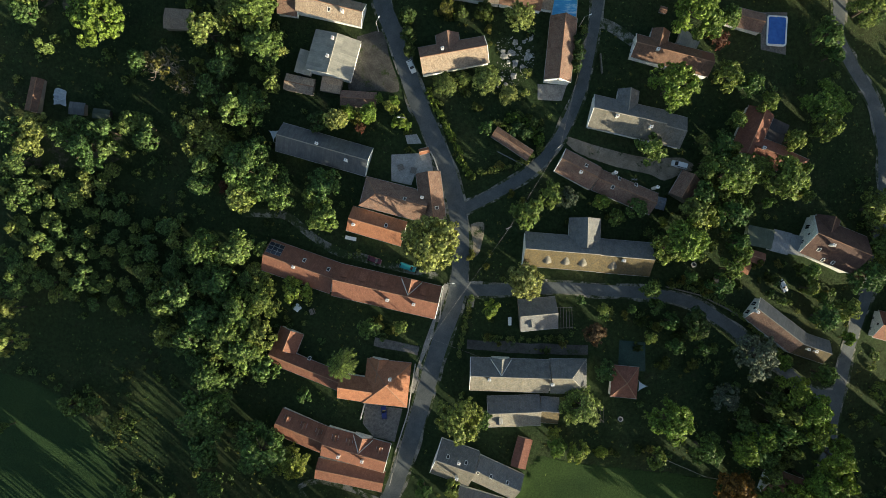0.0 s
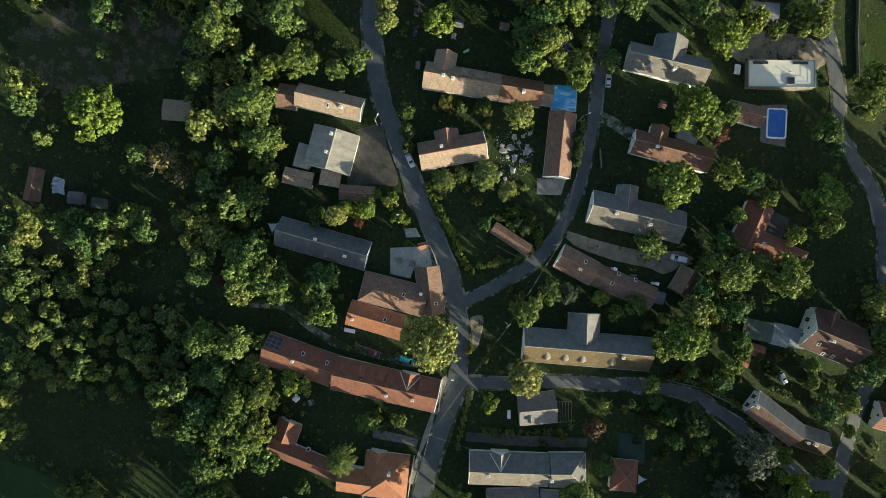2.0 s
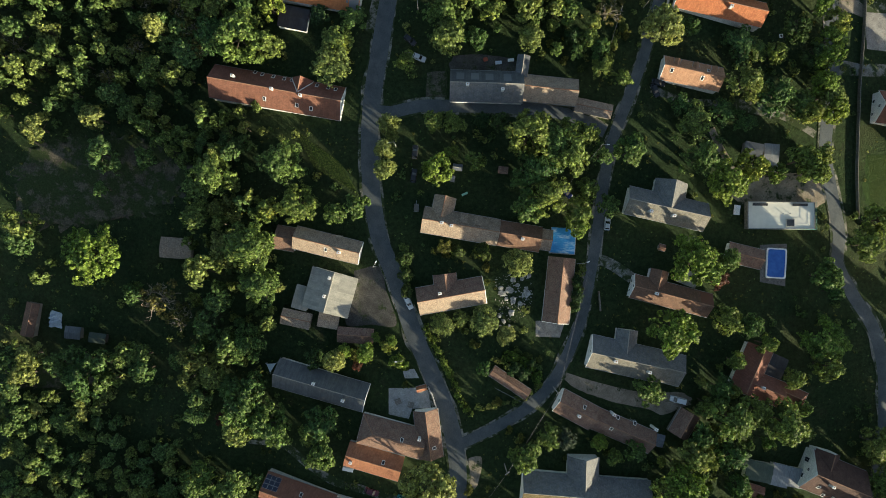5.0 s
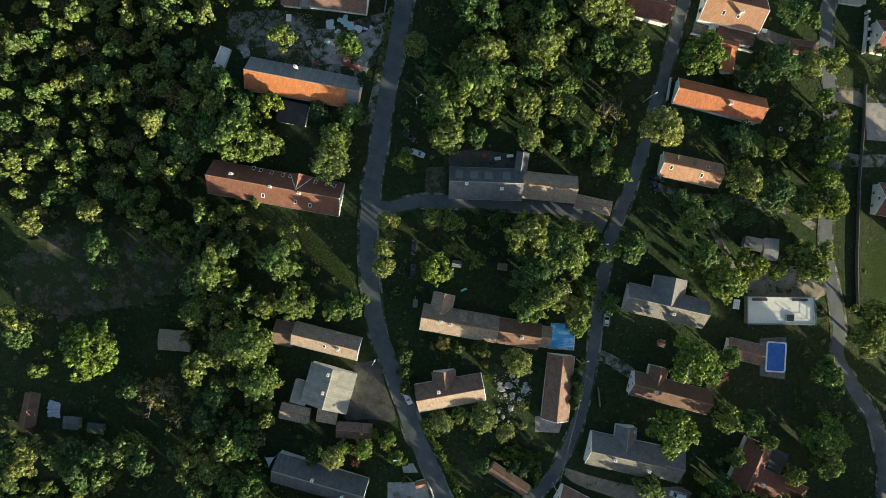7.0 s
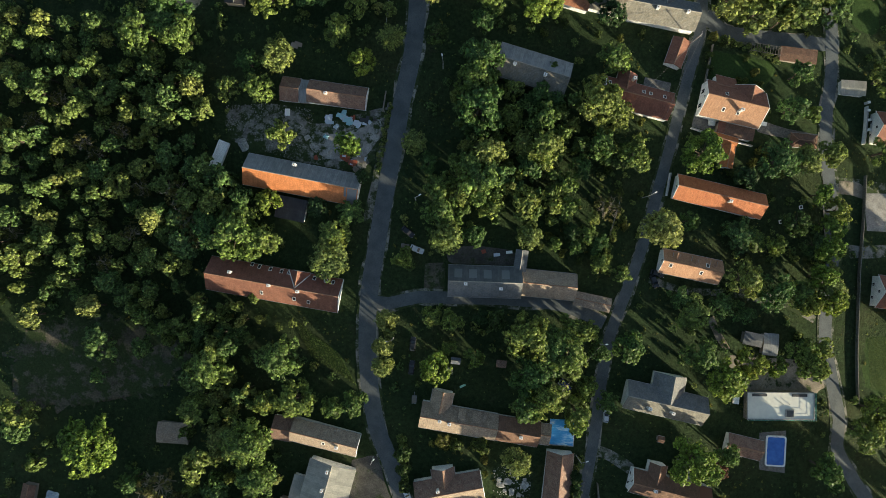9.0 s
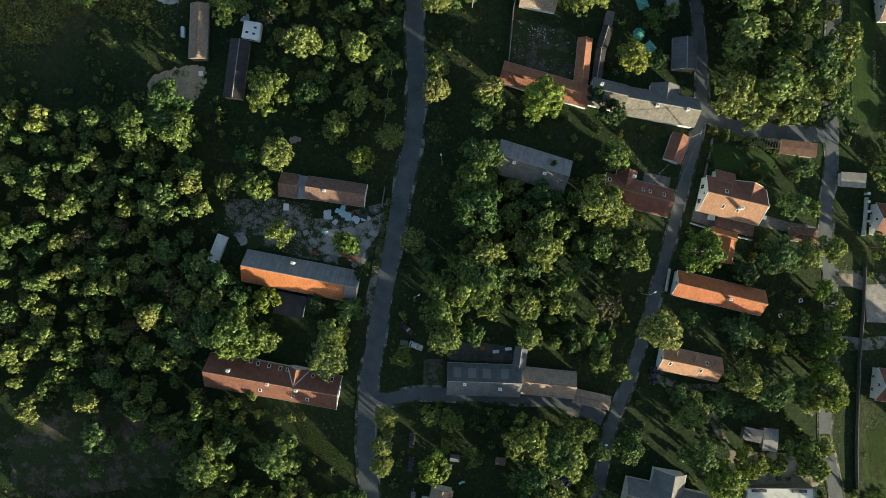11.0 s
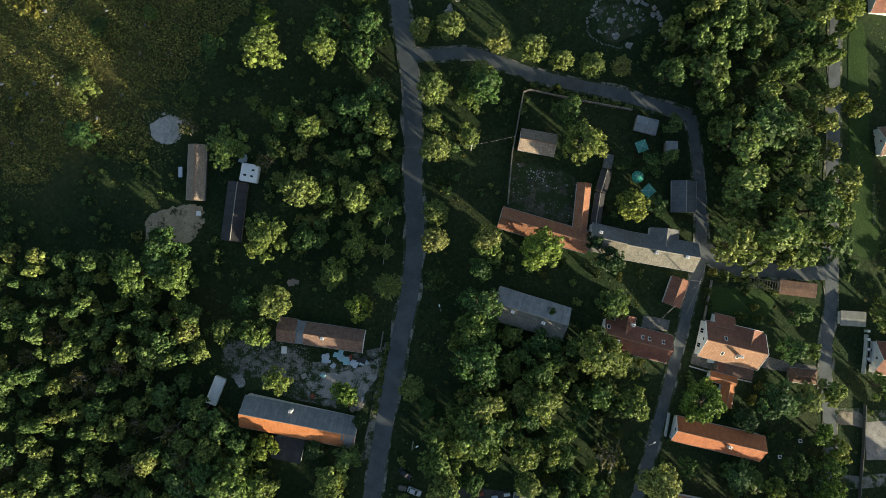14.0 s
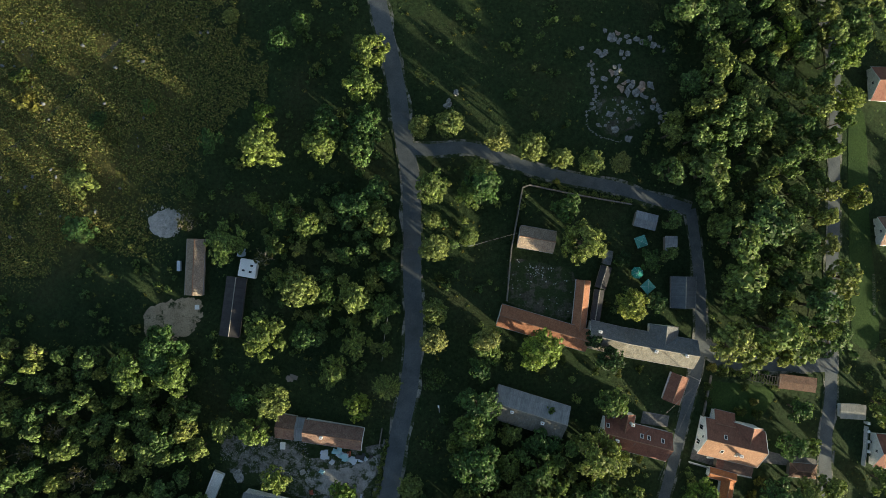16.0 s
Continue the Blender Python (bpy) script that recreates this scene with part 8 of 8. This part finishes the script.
def garden_table(x, y, turn, label="wooden garden table with two benches"):
    c = base("garden_table", label, "table", x, y, turn)
    part("tabletop", boxed(-0.95, 0.95, -0.4, 0.4, 0.7, 0.75, bevel=0.01), MAT["old_wood"], c)
    for s in (-0.75, 0.75):
        part("bench", boxed(-0.95, 0.95, s - 0.14, s + 0.14, 0.42, 0.46, bevel=0.01), MAT["old_wood"], c)
        part("leg", boxed(s - 0.04, s + 0.04, -0.8, 0.8, 0, 0.7), MAT["old_wood"], c)


def drain_cover(x, y):
    c = base("drain_cover", "white concrete drain ring with a dark lid", "drain cover", x, y, 8.0)
    part("ring", boxed(-0.6, 0.6, -0.6, 0.6, 0, 0.25, bevel=0.05), MAT["white"], c)
    part("lid", boxed(-0.32, 0.32, -0.32, 0.32, 0.252, 0.31, bevel=0.02), MAT["dark"], c, "dark iron lid")


def well(x, y, r=0.85, label="round stone well ring on the lawn"):
    c = base("well", label, "well", x, y)
    for name, r0, r1, z, mat in (("ring", r, r * 0.62, 0.55, MAT["concrete"]), ("lid", r * 0.6, 0.02, 0.5, MAT["dark"])):
        n = 20
        prof = ((r0, -0.2), (r0, z), (r1, z), (r1, -0.2))
        verts = [(p * math.cos(2 * math.pi * i / n), p * math.sin(2 * math.pi * i / n), q) for p, q in prof for i in range(n)]
        faces = [(k * n + i, k * n + (i + 1) % n, (k + 1) * n + (i + 1) % n, (k + 1) * n + i) for k in range(3) for i in range(n)]
        under(name, mesh(name, verts, faces, mat), c)


def lounger(x, y, turn, label="mint green sun lounger on the lawn"):
    c = base("sun_lounger", label, "lounger", x, y, turn)
    part("seat", boxed(-1.0, 0.35, -0.33, 0.33, 0.32, 0.38, bevel=0.02), MAT["mint"], c)
    part("backrest", boxed(0, 0.72, -0.33, 0.33, 0, 0.06, bevel=0.02), MAT["mint"], c, m=pose(0.37, 0, 0.34, 0, -35, 0))
    for u in (-0.85, 0.25):
        for v in (-0.28, 0.28):
            part("leg", boxed(u - 0.03, u + 0.03, v - 0.03, v + 0.03, 0, 0.32), MAT["white"], c)


def pergola(x, y, length, width, turn, label="open timber pergola with pale beams"):
    c = base("pergola", label, "pergola", x, y, turn)
    l, w = length / 2, width / 2
    for u in (-l, l):
        for v in (-w, w):
            part("post", boxed(u - 0.07, u + 0.07, v - 0.07, v + 0.07, -0.2, 2.3), MAT["old_wood"], c)
    for v in (-w, w):
        part("beam", boxed(-l - 0.2, l + 0.2, v - 0.06, v + 0.06, 2.3, 2.45), MAT["old_wood"], c)
    n = max(3, int(length / 0.8))
    for i in range(n + 1):
        u = -l + length * i / n
        part("rafter", boxed(u - 0.05, u + 0.05, -w - 0.2, w + 0.2, 2.45, 2.57), MAT["old_wood"], c)


MAT["mint"] = plain("mint_plastic", (0.30, 0.55, 0.42), 0.5)
car(-11.14, 59.63, -65.2, 'white', 'white estate car parked at the roadside')
car(73.21, 29.07, 165.5, 'white', 'white delivery van parked in the farmyard', length=5.2, van=True)
car(-12.5, -3.17, -18.9, 'teal', 'teal van parked under a tree', length=5.4, van=True)
car(-23.12, -0.92, -19, 'red', 'dark red car parked on the gravel track', length=4.6)
car(-20.52, -50.75, 96.8, 'blue', 'dark blue car in the cobbled yard')
car(108.42, -9.21, -61.7, 'white', 'pale blue-white car parked on the lawn')
car(-9.12, 106.29, 83.7, 'black', 'black estate car parked on the grass')
car(-9.48, 98.98, 83.2, 'black', 'dark car parked on the grass verge')
car(-10.58, 140.64, -39.8, 'black', 'black car parked under the trees')
car(-7.8, 135.26, -22.2, 'silver', 'silver car hitched to a trailer')
car(50.24, 84.12, 84.8, 'silver', 'silver car parked beside the lane', length=4)
car(65.2, 125.4, -68.0, 'black', 'black car parked beneath a tree')
car(66.22, 127.86, -15.7, 'black', 'black car parked beside the small house')
car(37.53, 93.75, -47.5, 'blue', 'blue car parked under the trees')
trailer(-11.46, 136.25, -8)
trailer(-8.72, 89.08, 88)
lamp_post(-12.88, 42.33, 180)
lamp_post(0.15, -8.07, 0)
lamp_post(41.15, 71.84, 20)
lamp_post(0.17, 190.8, 100)
lamp_post(-8.17, 150.37, 30)
lamp_post(61.7, 151.22, 30)
lamp_post(46.73, 107.17, 0)
lamp_post(-15.07, 108.14, 190)
lamp_post(-21.45, 70.9, 60)
utility_pole(33.87, 33.32, 40)
utility_pole(18.84, 8.92, 35)
utility_pole(-5.06, -25.07, 20)
utility_pole(-18.01, -71.64, 70)
utility_pole(77.48, 199.53, 70)
utility_pole(9.52, 239.62, 10)
utility_pole(35.58, 94.19, 50)
cable([(-5.06, -25.13), (18.89, 8.94)])
cable([(18.89, 8.94), (33.95, 33.4)])
cable([(-5.06, -25.13), (-18.05, -71.8)])
cable([(33.95, 33.4), (42.78, 70.13)])
cable([(77.66, 199.45), (64.38, 170.86)])
cable([(35.66, 94.14), (46.8, 107.24)])
cable([(-5.06, -25.13), (13.89, -32.46)], height_b=6)
cable([(-5.06, -25.13), (-9.57, -32.7)], height_b=6)
cable([(9.54, 239.63), (24.45, 243.65)], height_b=4)
cable([(9.54, 239.63), (-10.71, 239.13)])
cable([(77.66, 199.45), (57.67, 180.05)], height_b=6)
pool(104.72, 71.89, 9.6, 6.4, -93.5)
pool_shelter(36.6, 79.0, 7.5, 7.87, -3.96)
flat_house(104.75, 86.8, 20.9, 8.5, -0.58)
parasol(62.34, 241.01, 20, 3.4, 'pale_teal_cloth')
parasol(64.23, 227.12, 42, 3.4, 'pale_teal_cloth')
parasol(60.92, 231.46, 0, 3.8, 'teal_cloth', sides=8)
caravan(-58.97, 232.78, 5.48, 5.57, -9.95)
container(-69.96, 165.08, 3.39, 8.79, -21.52)
crate("mattress_box", "white mattress box on the rubble", "box", -48.24, 177.99, 1.53, 2.11, -1.63, 0.5, "white")
heap("tarpaulin", "small turquoise sheet on the gravel", "tarpaulin", -36.08, 170.2, 1.1, "tarp_blue", 4)
heap("rubble_heap", "heap of broken concrete slabs", "rubble heap", -62.38, 168.34, 2.6, "rock", 8, 0.9)
heap("scrap_heap", "heap of rusty red scrap metal", "scrap heap", -30.02, 163.56, 1.8, "rust", 9, 0.9)
boulders([(17.94, 62.55, 1.74), (20.05, 63.76, 1.57), (21.29, 60.45, 1.4), (25.33, 62.53, 1.57), (23.58, 59.4, 1.05), (26.18, 68.09, 1.22), (21.27, 66.88, 1.05), (20.61, 56.45, 1.4), (25.32, 64.26, 1.05), (22.68, 65.14, 0.87), (17.09, 55.59, 0.87), (18.33, 53.84, 1.05), (20.1, 52.44, 0.87), (19.18, 60.81, 1.05), (17.41, 64.29, 1.05), (24.07, 67.05, 0.87)], "rocks in the garden")
boulders([(63.1, 305.7, 1.55), (65.0, 305.0, 1.55), (67.4, 306.3, 1.10), (68.5, 304.0, 1.35), (70.4, 303.8, 0.80), (72.0, 302.3, 0.80), (54.8, 306.0, 1.70), (52.7, 308.3, 1.00), (45.1, 302.3, 1.30), (50.4, 301.3, 1.30), (51.6, 300.4, 1.50), (52.8, 301.3, 1.20), (57.9, 301.1, 1.70), (60.0, 301.0, 1.50), (58.7, 299.5, 0.80), (60.6, 304.8, 1.20)], "rocks of the old quarry")
boulders([(56.9, 307.5, 1.10), (54.6, 294.8, 1.50), (57.4, 289.8, 1.70), (58.7, 291.3, 1.10), (64.3, 290.5, 2.00), (64.1, 288.9, 1.00), (68.1, 285.7, 0.90), (48.1, 298.2, 0.60), (59.8, 279.7, 1.10)], "rocks of the old quarry", "reddish broken boulder lying in the grass", 6)
boulders([(56.0, 294.7, 1.20), (57.2, 295.6, 1.00), (55.7, 296.6, 0.90), (57.2, 297.0, 0.80), (56.0, 292.0, 1.40), (59.7, 288.5, 1.60), (62.2, 288.3, 1.70), (60.8, 290.4, 1.50), (61.6, 291.8, 1.10), (59.8, 292.0, 0.90), (56.7, 293.0, 0.80), (52.1, 292.7, 1.50), (52.4, 289.8, 0.90), (67.2, 291.0, 1.60), (53.7, 281.3, 1.60), (50.1, 277.7, 1.10), (52.2, 277.7, 0.80), (55.1, 276.3, 1.70), (59.5, 273.6, 1.50), (60.4, 282.1, 1.00), (58.1, 283.3, 0.90), (62.5, 285.1, 0.80)], "rocks of the old quarry")
boulders([(2.65, 283.44, 1.81), (3, 285.05, 1.36), (5.29, 287.57, 1.81)], "rocks of the old quarry")
rock_run([(56.3, 305.5), (58.4, 305.5), (60.4, 306.3)], 9, 0.45, 0.80, 1.2, 70)
rock_run([(47.2, 298.0), (49.0, 295.7), (48.4, 292.1), (49.6, 288.0), (48.1, 284.5), (46.9, 281.0)], 34, 0.40, 0.85, 0.9, 71)
rock_run([(46.3, 280.4), (46.6, 277.4), (49.3, 274.8), (53.4, 273.2), (57.8, 272.7)], 30, 0.22, 0.38, 0.3, 72)
rock_run([(64.3, 287.3), (66.9, 286.3), (69.0, 283.9), (70.1, 281.6), (71.3, 279.2), (73.1, 276.6)], 24, 0.60, 1.05, 1.6, 73)
rock_run([(54.3, 284.5), (56.9, 284.2), (60.4, 283.3)], 16, 0.25, 0.60, 1.6, 74)
stones("stones", "loose pale stones over the quarry floor", [(49.0, 286.0), (53.4, 284.5), (57.5, 283.6), (62.8, 286.0), (66.3, 281.6), (64.0, 276.9), (59.3, 279.8), (54.6, 278.3), (49.3, 279.5)], 170, 0.08, 0.4, 11, "rubble_stone")
stones("stones", "rubble and broken stone in the yard", [(-68.48, 180.6), (-53.76, 180.97), (-41.14, 178.84), (-39.34, 171.76), (-50.13, 164.96), (-61.07, 172.34), (-67.55, 172.55)], 2600, 0.05, 0.26, 12, "rubble_stone")
stones("stones", "loose gravel and debris on the yard", [(-46.52, 171.93), (-21.65, 171.43), (-25.16, 160.12), (-42.92, 162.16), (-53.76, 165.05)], 900, 0.04, 0.22, 13, "rubble_stone")
stones("stones", "pale stones scattered over the meadow", [(-148.48, 329.88), (-86.7, 329.88), (-71.61, 307.53), (-79.74, 267.53), (-102.53, 240.76), (-145.23, 238.98)], 150, 0.2, 0.9, 14, "meadow_rock")
stones("stones", "small pale stones among the rocks", [(15.67, 67.89), (27.1, 69.59), (27.15, 59.14), (21.9, 51.29), (15.72, 52.2)], 220, 0.1, 0.4, 15, "rock")
stones("stones", "loose stones on the bare patch", [(-92.23, 248.75), (-84.82, 251.78), (-81.22, 248.75), (-83.85, 242.89), (-90.07, 243.42)], 180, 0.08, 0.35, 16, "rock")
garden_wall([(20.74, 222.86), (22.2, 238.91), (25.8, 257.74), (28.08, 258.45)], height=1.8)
garden_wall([(28.08, 258.45), (42.49, 255.54), (59.93, 252.65)], height=1.4)
garden_wall([(-5.14, 33.23), (-3.72, 30.23), (-2.48, 26.53)], kind='plaster', label='white rendered wall beside the lane')
garden_wall([(-26.32, -46.38), (-28.27, -53.06)], kind='plaster', height=1.6, label='white rendered yard wall')
garden_wall([(-17.35, 183.96), (-18.39, 177.71)], kind='stone', height=0.9, label='low stone garden wall')
# Last two points are an added run that shades the strip by the road.
garden_wall([(136.59, 159.23), (135.69, 146.39), (133.75, 128.16), (133.22, 116.93), (132.6, 101.0), (133.0, 86.0)], kind='stone', height=1.3, thick=0.2, label='grey stone boundary wall, its southern run added for shade')
garden_wall([(137.58, 181.78), (136.97, 175.54), (135.96, 169.33)], kind='plaster', height=1.6, label='white boundary wall with piers')
garden_wall([(69.74, -9.42), (80.81, -12.16), (90.23, -16.74), (94.44, -19.31)], height=0.9, label='low dry stone wall along the lane')
garden_wall([(-1.06, -8.9), (-2.32, -19.77)], kind='concrete', height=0.6, label='low concrete plinth at the street')
garden_wall([(-10.16, -34.51), (-12.62, -50.4), (-16.79, -63.78)], kind='concrete', height=0.7, label='low street wall in grey concrete')
garden_wall([(47.72, 63.24), (48.3, 57.16)], height=1.2)
garden_wall([(84.74, 199.48), (81.77, 186.53)], height=1, label='garden wall along the lane')
fence([(71.34, -65.9), (84.65, -71.8), (99.9, -74.57)])
fence([(15.73, 33.12), (23.69, 28.89)])
fence([(54.89, 151.19), (51.34, 139.87)])
fence([(142.6, 230.5), (142.0, 217.5)])
fence([(-15.01, 221.62), (-16.72, 211.27), (-17.4, 204.39)])
shade_sail(-54.6, 39.06, [(-2, 1.2), (1.6, 1.4), (-0.6, -2.2)])
shade_sail(62.1, -40.83, [(-1.2, 1.6), (1.6, -0.2), (-1.4, -1.8)])
garden_table(-43.95, -17.78, -70)
garden_table(-14.6, 28.4, 20)
garden_table(-10.6, 27.4, 75)
heap("tarpaulin", "white sheet spread on the lawn", "tarpaulin", -48.88, -16.54, 1.7, "white", 11, 0.3)
heap("tarpaulin", "pale blue tarpaulin over a frame among trees", "tarpaulin", -128.47, 53.1, 3.4, "tarp_white", 12, 1.6)
crate("storage_box", "long white garden box beside the shed", "box", -30.81, 6.05, 3.47, 1.12, -12.19, 0.6, "white")
drain_cover(113.8, 148.7)
drain_cover(106.8, 144.0)
crate("board_stack", "stack of pale boards leaning by the house", "boards", 91.7, 88.6, 1.8, 3.0, -8.0, 0.5, "plaster")
crate("garden_bench", "pale blue garden table on the terrace", "table", 16.6, 133.6, 1.9, 0.9, 5.0, 0.7, "tarp_white")
crate("storage_box", "dark red chest on the terrace", "box", 12.6, 134.6, 1.3, 1.1, 20.0, 0.6, "rust")
crate("storage_box", "white garden box on the terrace", "box", 20.4, 134.4, 1.9, 0.8, 5.0, 0.6, "white")
crate("storage_box", "white chest freezer in the yard", "box", 20, -20.4, 0.98, 2.53, 0.18, 0.9, "white")
crate("storage_box", "pale blue skip beside the shed", "box", -81.66, 233.48, 1.06, 3.19, 0, 1, "tarp_white")
crate("storage_box", "small white box on the sand", "box", -76.1, 220.51, 1.31, 1.42, 0.57, 0.5, "white")
heap("debris_heap", "pale plastic sheet among rubble", "debris heap", -32.89, 173.29, 1.1, "tarp_white", 21, 0.7)
heap("debris_heap", "heap of broken red tiles", "debris heap", -27.59, 175.99, 1, "rust", 22, 0.7)
heap("debris_heap", "heap of pale rubbish bags", "debris heap", -22.49, 174.5, 0.9, "tarp_white", 23, 0.7)
heap("debris_heap", "heap of dark rubbish bags", "debris heap", -20.74, 175.17, 0.8, "dark", 24, 0.7)
heap("debris_heap", "heap of broken concrete", "debris heap", -41.96, 169.97, 1.2, "rock", 25, 0.7)
heap("debris_heap", "heap of stone and gravel", "debris heap", -34.83, 165.45, 1, "rock", 26, 0.7)
heap("debris_heap", "heap of rusty scrap", "debris heap", -39.28, 163.78, 1, "rust", 27, 0.7)
heap("debris_heap", "heap of weathered boards", "debris heap", -26.88, 160.07, 1.2, "old_wood", 28, 0.7)
well(55.99, -52.24)
well(78.62, -2.42)
lounger(6.26, 93.34, 25)
pergola(37.15, -19.08, 4.44, 6.37, 1.19)
pergola(47.61, -50.14, 4.69, 4.8, -0.1)
heap("garden_rock", "pale rockery stones on the lawn", "rockery", 2.43, 98.02, 1.3, "rock", 41, 0.8)
crate("storage_box", "small white box on the gravel drive", "box", 101.5, 174.9, 1.5, 1.1, -12.0, 0.6, "white")
garden_wall([(77.2, 173.0), (83.2, 171.2)], kind='plaster', height=1.2, label='white rendered wall below the terrace')
garden_wall([(92.4, 168.8), (97.1, 167.7)], kind='plaster', height=1.2, label='low white wall behind the annex')
crate("garden_box", "cream garden box on the terrace", "box", 84.0, 174.86, 2.05, 1.8, -8.25, 0.9, "plaster")
garden_wall([(70.36, 158.87), (69.06, 151.85)], kind='plaster', height=1.6, label='white yard wall beside the lane')
crate("gate_pier", "white rendered boundary pier", "pier", 137.71, 182.92, 0.84, 0.74, 3.42, 1.9, "white")
crate("gate_pier", "white rendered boundary pier", "pier", 137.62, 180.31, 0.84, 0.74, 3.27, 1.9, "white")
crate("gate_pier", "white rendered boundary pier", "pier", 137.52, 177.15, 0.84, 0.74, 3.09, 1.9, "white")
crate("gate_pier", "white rendered boundary pier", "pier", 137.42, 174, 0.84, 0.74, 2.92, 1.9, "white")
hedge([(-6.02, 52.28), (-3.72, 47.87), (-1.06, 42.59), (2.13, 36.42), (5.15, 29.37), (7.64, 25.48)], 1.1, "bright green hedge along the lane", 1, leaf="lime_green")
hedge([(19.23, 44.19), (23.65, 41.9), (27.2, 38.4), (28.98, 35.95)], 1.7, "thick green ivy and hedge beside the old barn", 2, leaf="lime_green")
hedge([(14.83, 42.46), (17.48, 41.23), (20.14, 39.47)], 1.1, "low green hedge behind the old barn", 3)
hedge([(10.47, 26.7), (16.66, 27.55), (24.6, 30.16), (29.88, 34.19)], 0.8, "rough hedge at the edge of the lane", 4, loose=0.9)
hedge([(41.97, 70.32), (41.3, 64.23), (40.28, 59.01)], 1.3, "dense green hedge beside the tan house", 5)
hedge([(-13.24, 76.81), (-12.19, 69.83), (-11.14, 63.71)], 1.5, "dense dark hedge along the street", 6)
hedge([(7.93, -12.52), (6.34, -18.86), (4.91, -26.17), (3.84, -31.68)], 0.8, "low clipped hedge beside the street", 7)
hedge([(70.83, -8.91), (79.13, -10.2), (87.61, -14.4), (94.69, -19), (103.12, -26.42), (111.13, -33.94)], 0.9, "rough hedge along the bank of the lane", 8, loose=0.9)
hedge([(12.49, -26.12), (37.67, -26.04)], 0.7, "low row of bushes along the garden", 9, loose=1.2)
hedge([(54.97, 146.89), (52.3, 139.04), (50.54, 132.95)], 1, "overgrown hedge beside the lane", 10, loose=0.9)
hedge([(28.52, 259.57), (39.08, 257.33), (49.71, 255.1), (59.57, 253.4)], 0.8, "overgrown hedge along the stone wall", 11, loose=0.9)
hedge([(84.1, 202.01), (96.17, 199.13), (106.57, 195.33)], 1, "flowering hedge along the lane", 12, loose=0.9)
panel_stack(-35.35, 175.06, 1.3, 10, "tarp_white", 1, "stack of white panels and sheets in the yard")
panel_stack(-31.63, 176.39, 1.3, 9, "tarp_blue", 2, "pile of turquoise sheets and pipes")
panel_stack(-29.34, 174.77, 1, 8, "tarp_blue", 3, "pile of turquoise sheets")
panel_stack(-26.52, 174.01, 0.8, 7, "tarp_white", 5, "pale rubbish and boards")
panel_stack(-23.71, 174.67, 0.8, 6, "dark", 6, "dark scrap and boards")
panel_stack(-30.03, 164.46, 0.8, 7, "rust", 7, "stack of red bricks and tiles")
panel_stack(-27.74, 162.16, 0.7, 6, "rust", 8, "stack of red bricks and tiles")
panel_stack(-25.1, 163.34, 0.7, 5, "old_wood", 9, "stack of weathered pallets")
panel_stack(-61.81, 237.55, 1, 8, "tarp_white", 10, "white scrap panels beside the shed")
panel_stack(-45.64, 199.15, 0.9, 7, "old_wood", 11, "heap of weathered boards")
stones("stones", "scraps of stone and rubble in the courtyard", [(20.9, 236.31), (41.55, 231.95), (39.65, 216.33), (20.49, 222.44)], 140, 0.06, 0.35, 61, "rock")
stones("stones", "pale rubble heap in the courtyard", [(26.65, 234.57), (32.78, 233.7), (31.87, 229.35), (26.63, 230.23)], 120, 0.08, 0.4, 62, "rock")
stones("stones", "gravel on the forecourt", [(124.44, 157.56), (136.7, 156.12), (136.61, 152.44), (124.36, 153.18)], 120, 0.05, 0.2, 63, "rock")
stones("stones", "broken pale concrete and stones", [(-87.61, 252.06), (-81.02, 251.16), (-81.66, 242.97), (-86.64, 242.62)], 260, 0.1, 0.5, 64, "rock")
stones("stones", "pale stones in the grass", [(-96.51, 251.35), (-85.86, 254.97), (-83.94, 244.15), (-94.65, 242.37)], 60, 0.1, 0.4, 65, "rock")
pergola(101.64, 198.29, 9.28, 2.51, -10.14, label='brown timber pergola beside the lawn')
crate("wood_store", "small weathered wood store beside the hedge", "wood store", 85.79, -7.4, 1.32, 2, -9.18, 1.6, "old_wood")
hedge([(-16.35, 179.93), (-17.74, 171.23), (-19.48, 159.93)], 0.7, "low scrub along the edge of the street", 21, loose=1.2)
hedge([(41.41, 166.02), (48.42, 169.46), (55.49, 174.65)], 0.9, "rough scrub behind the garden", 22, loose=1.3)
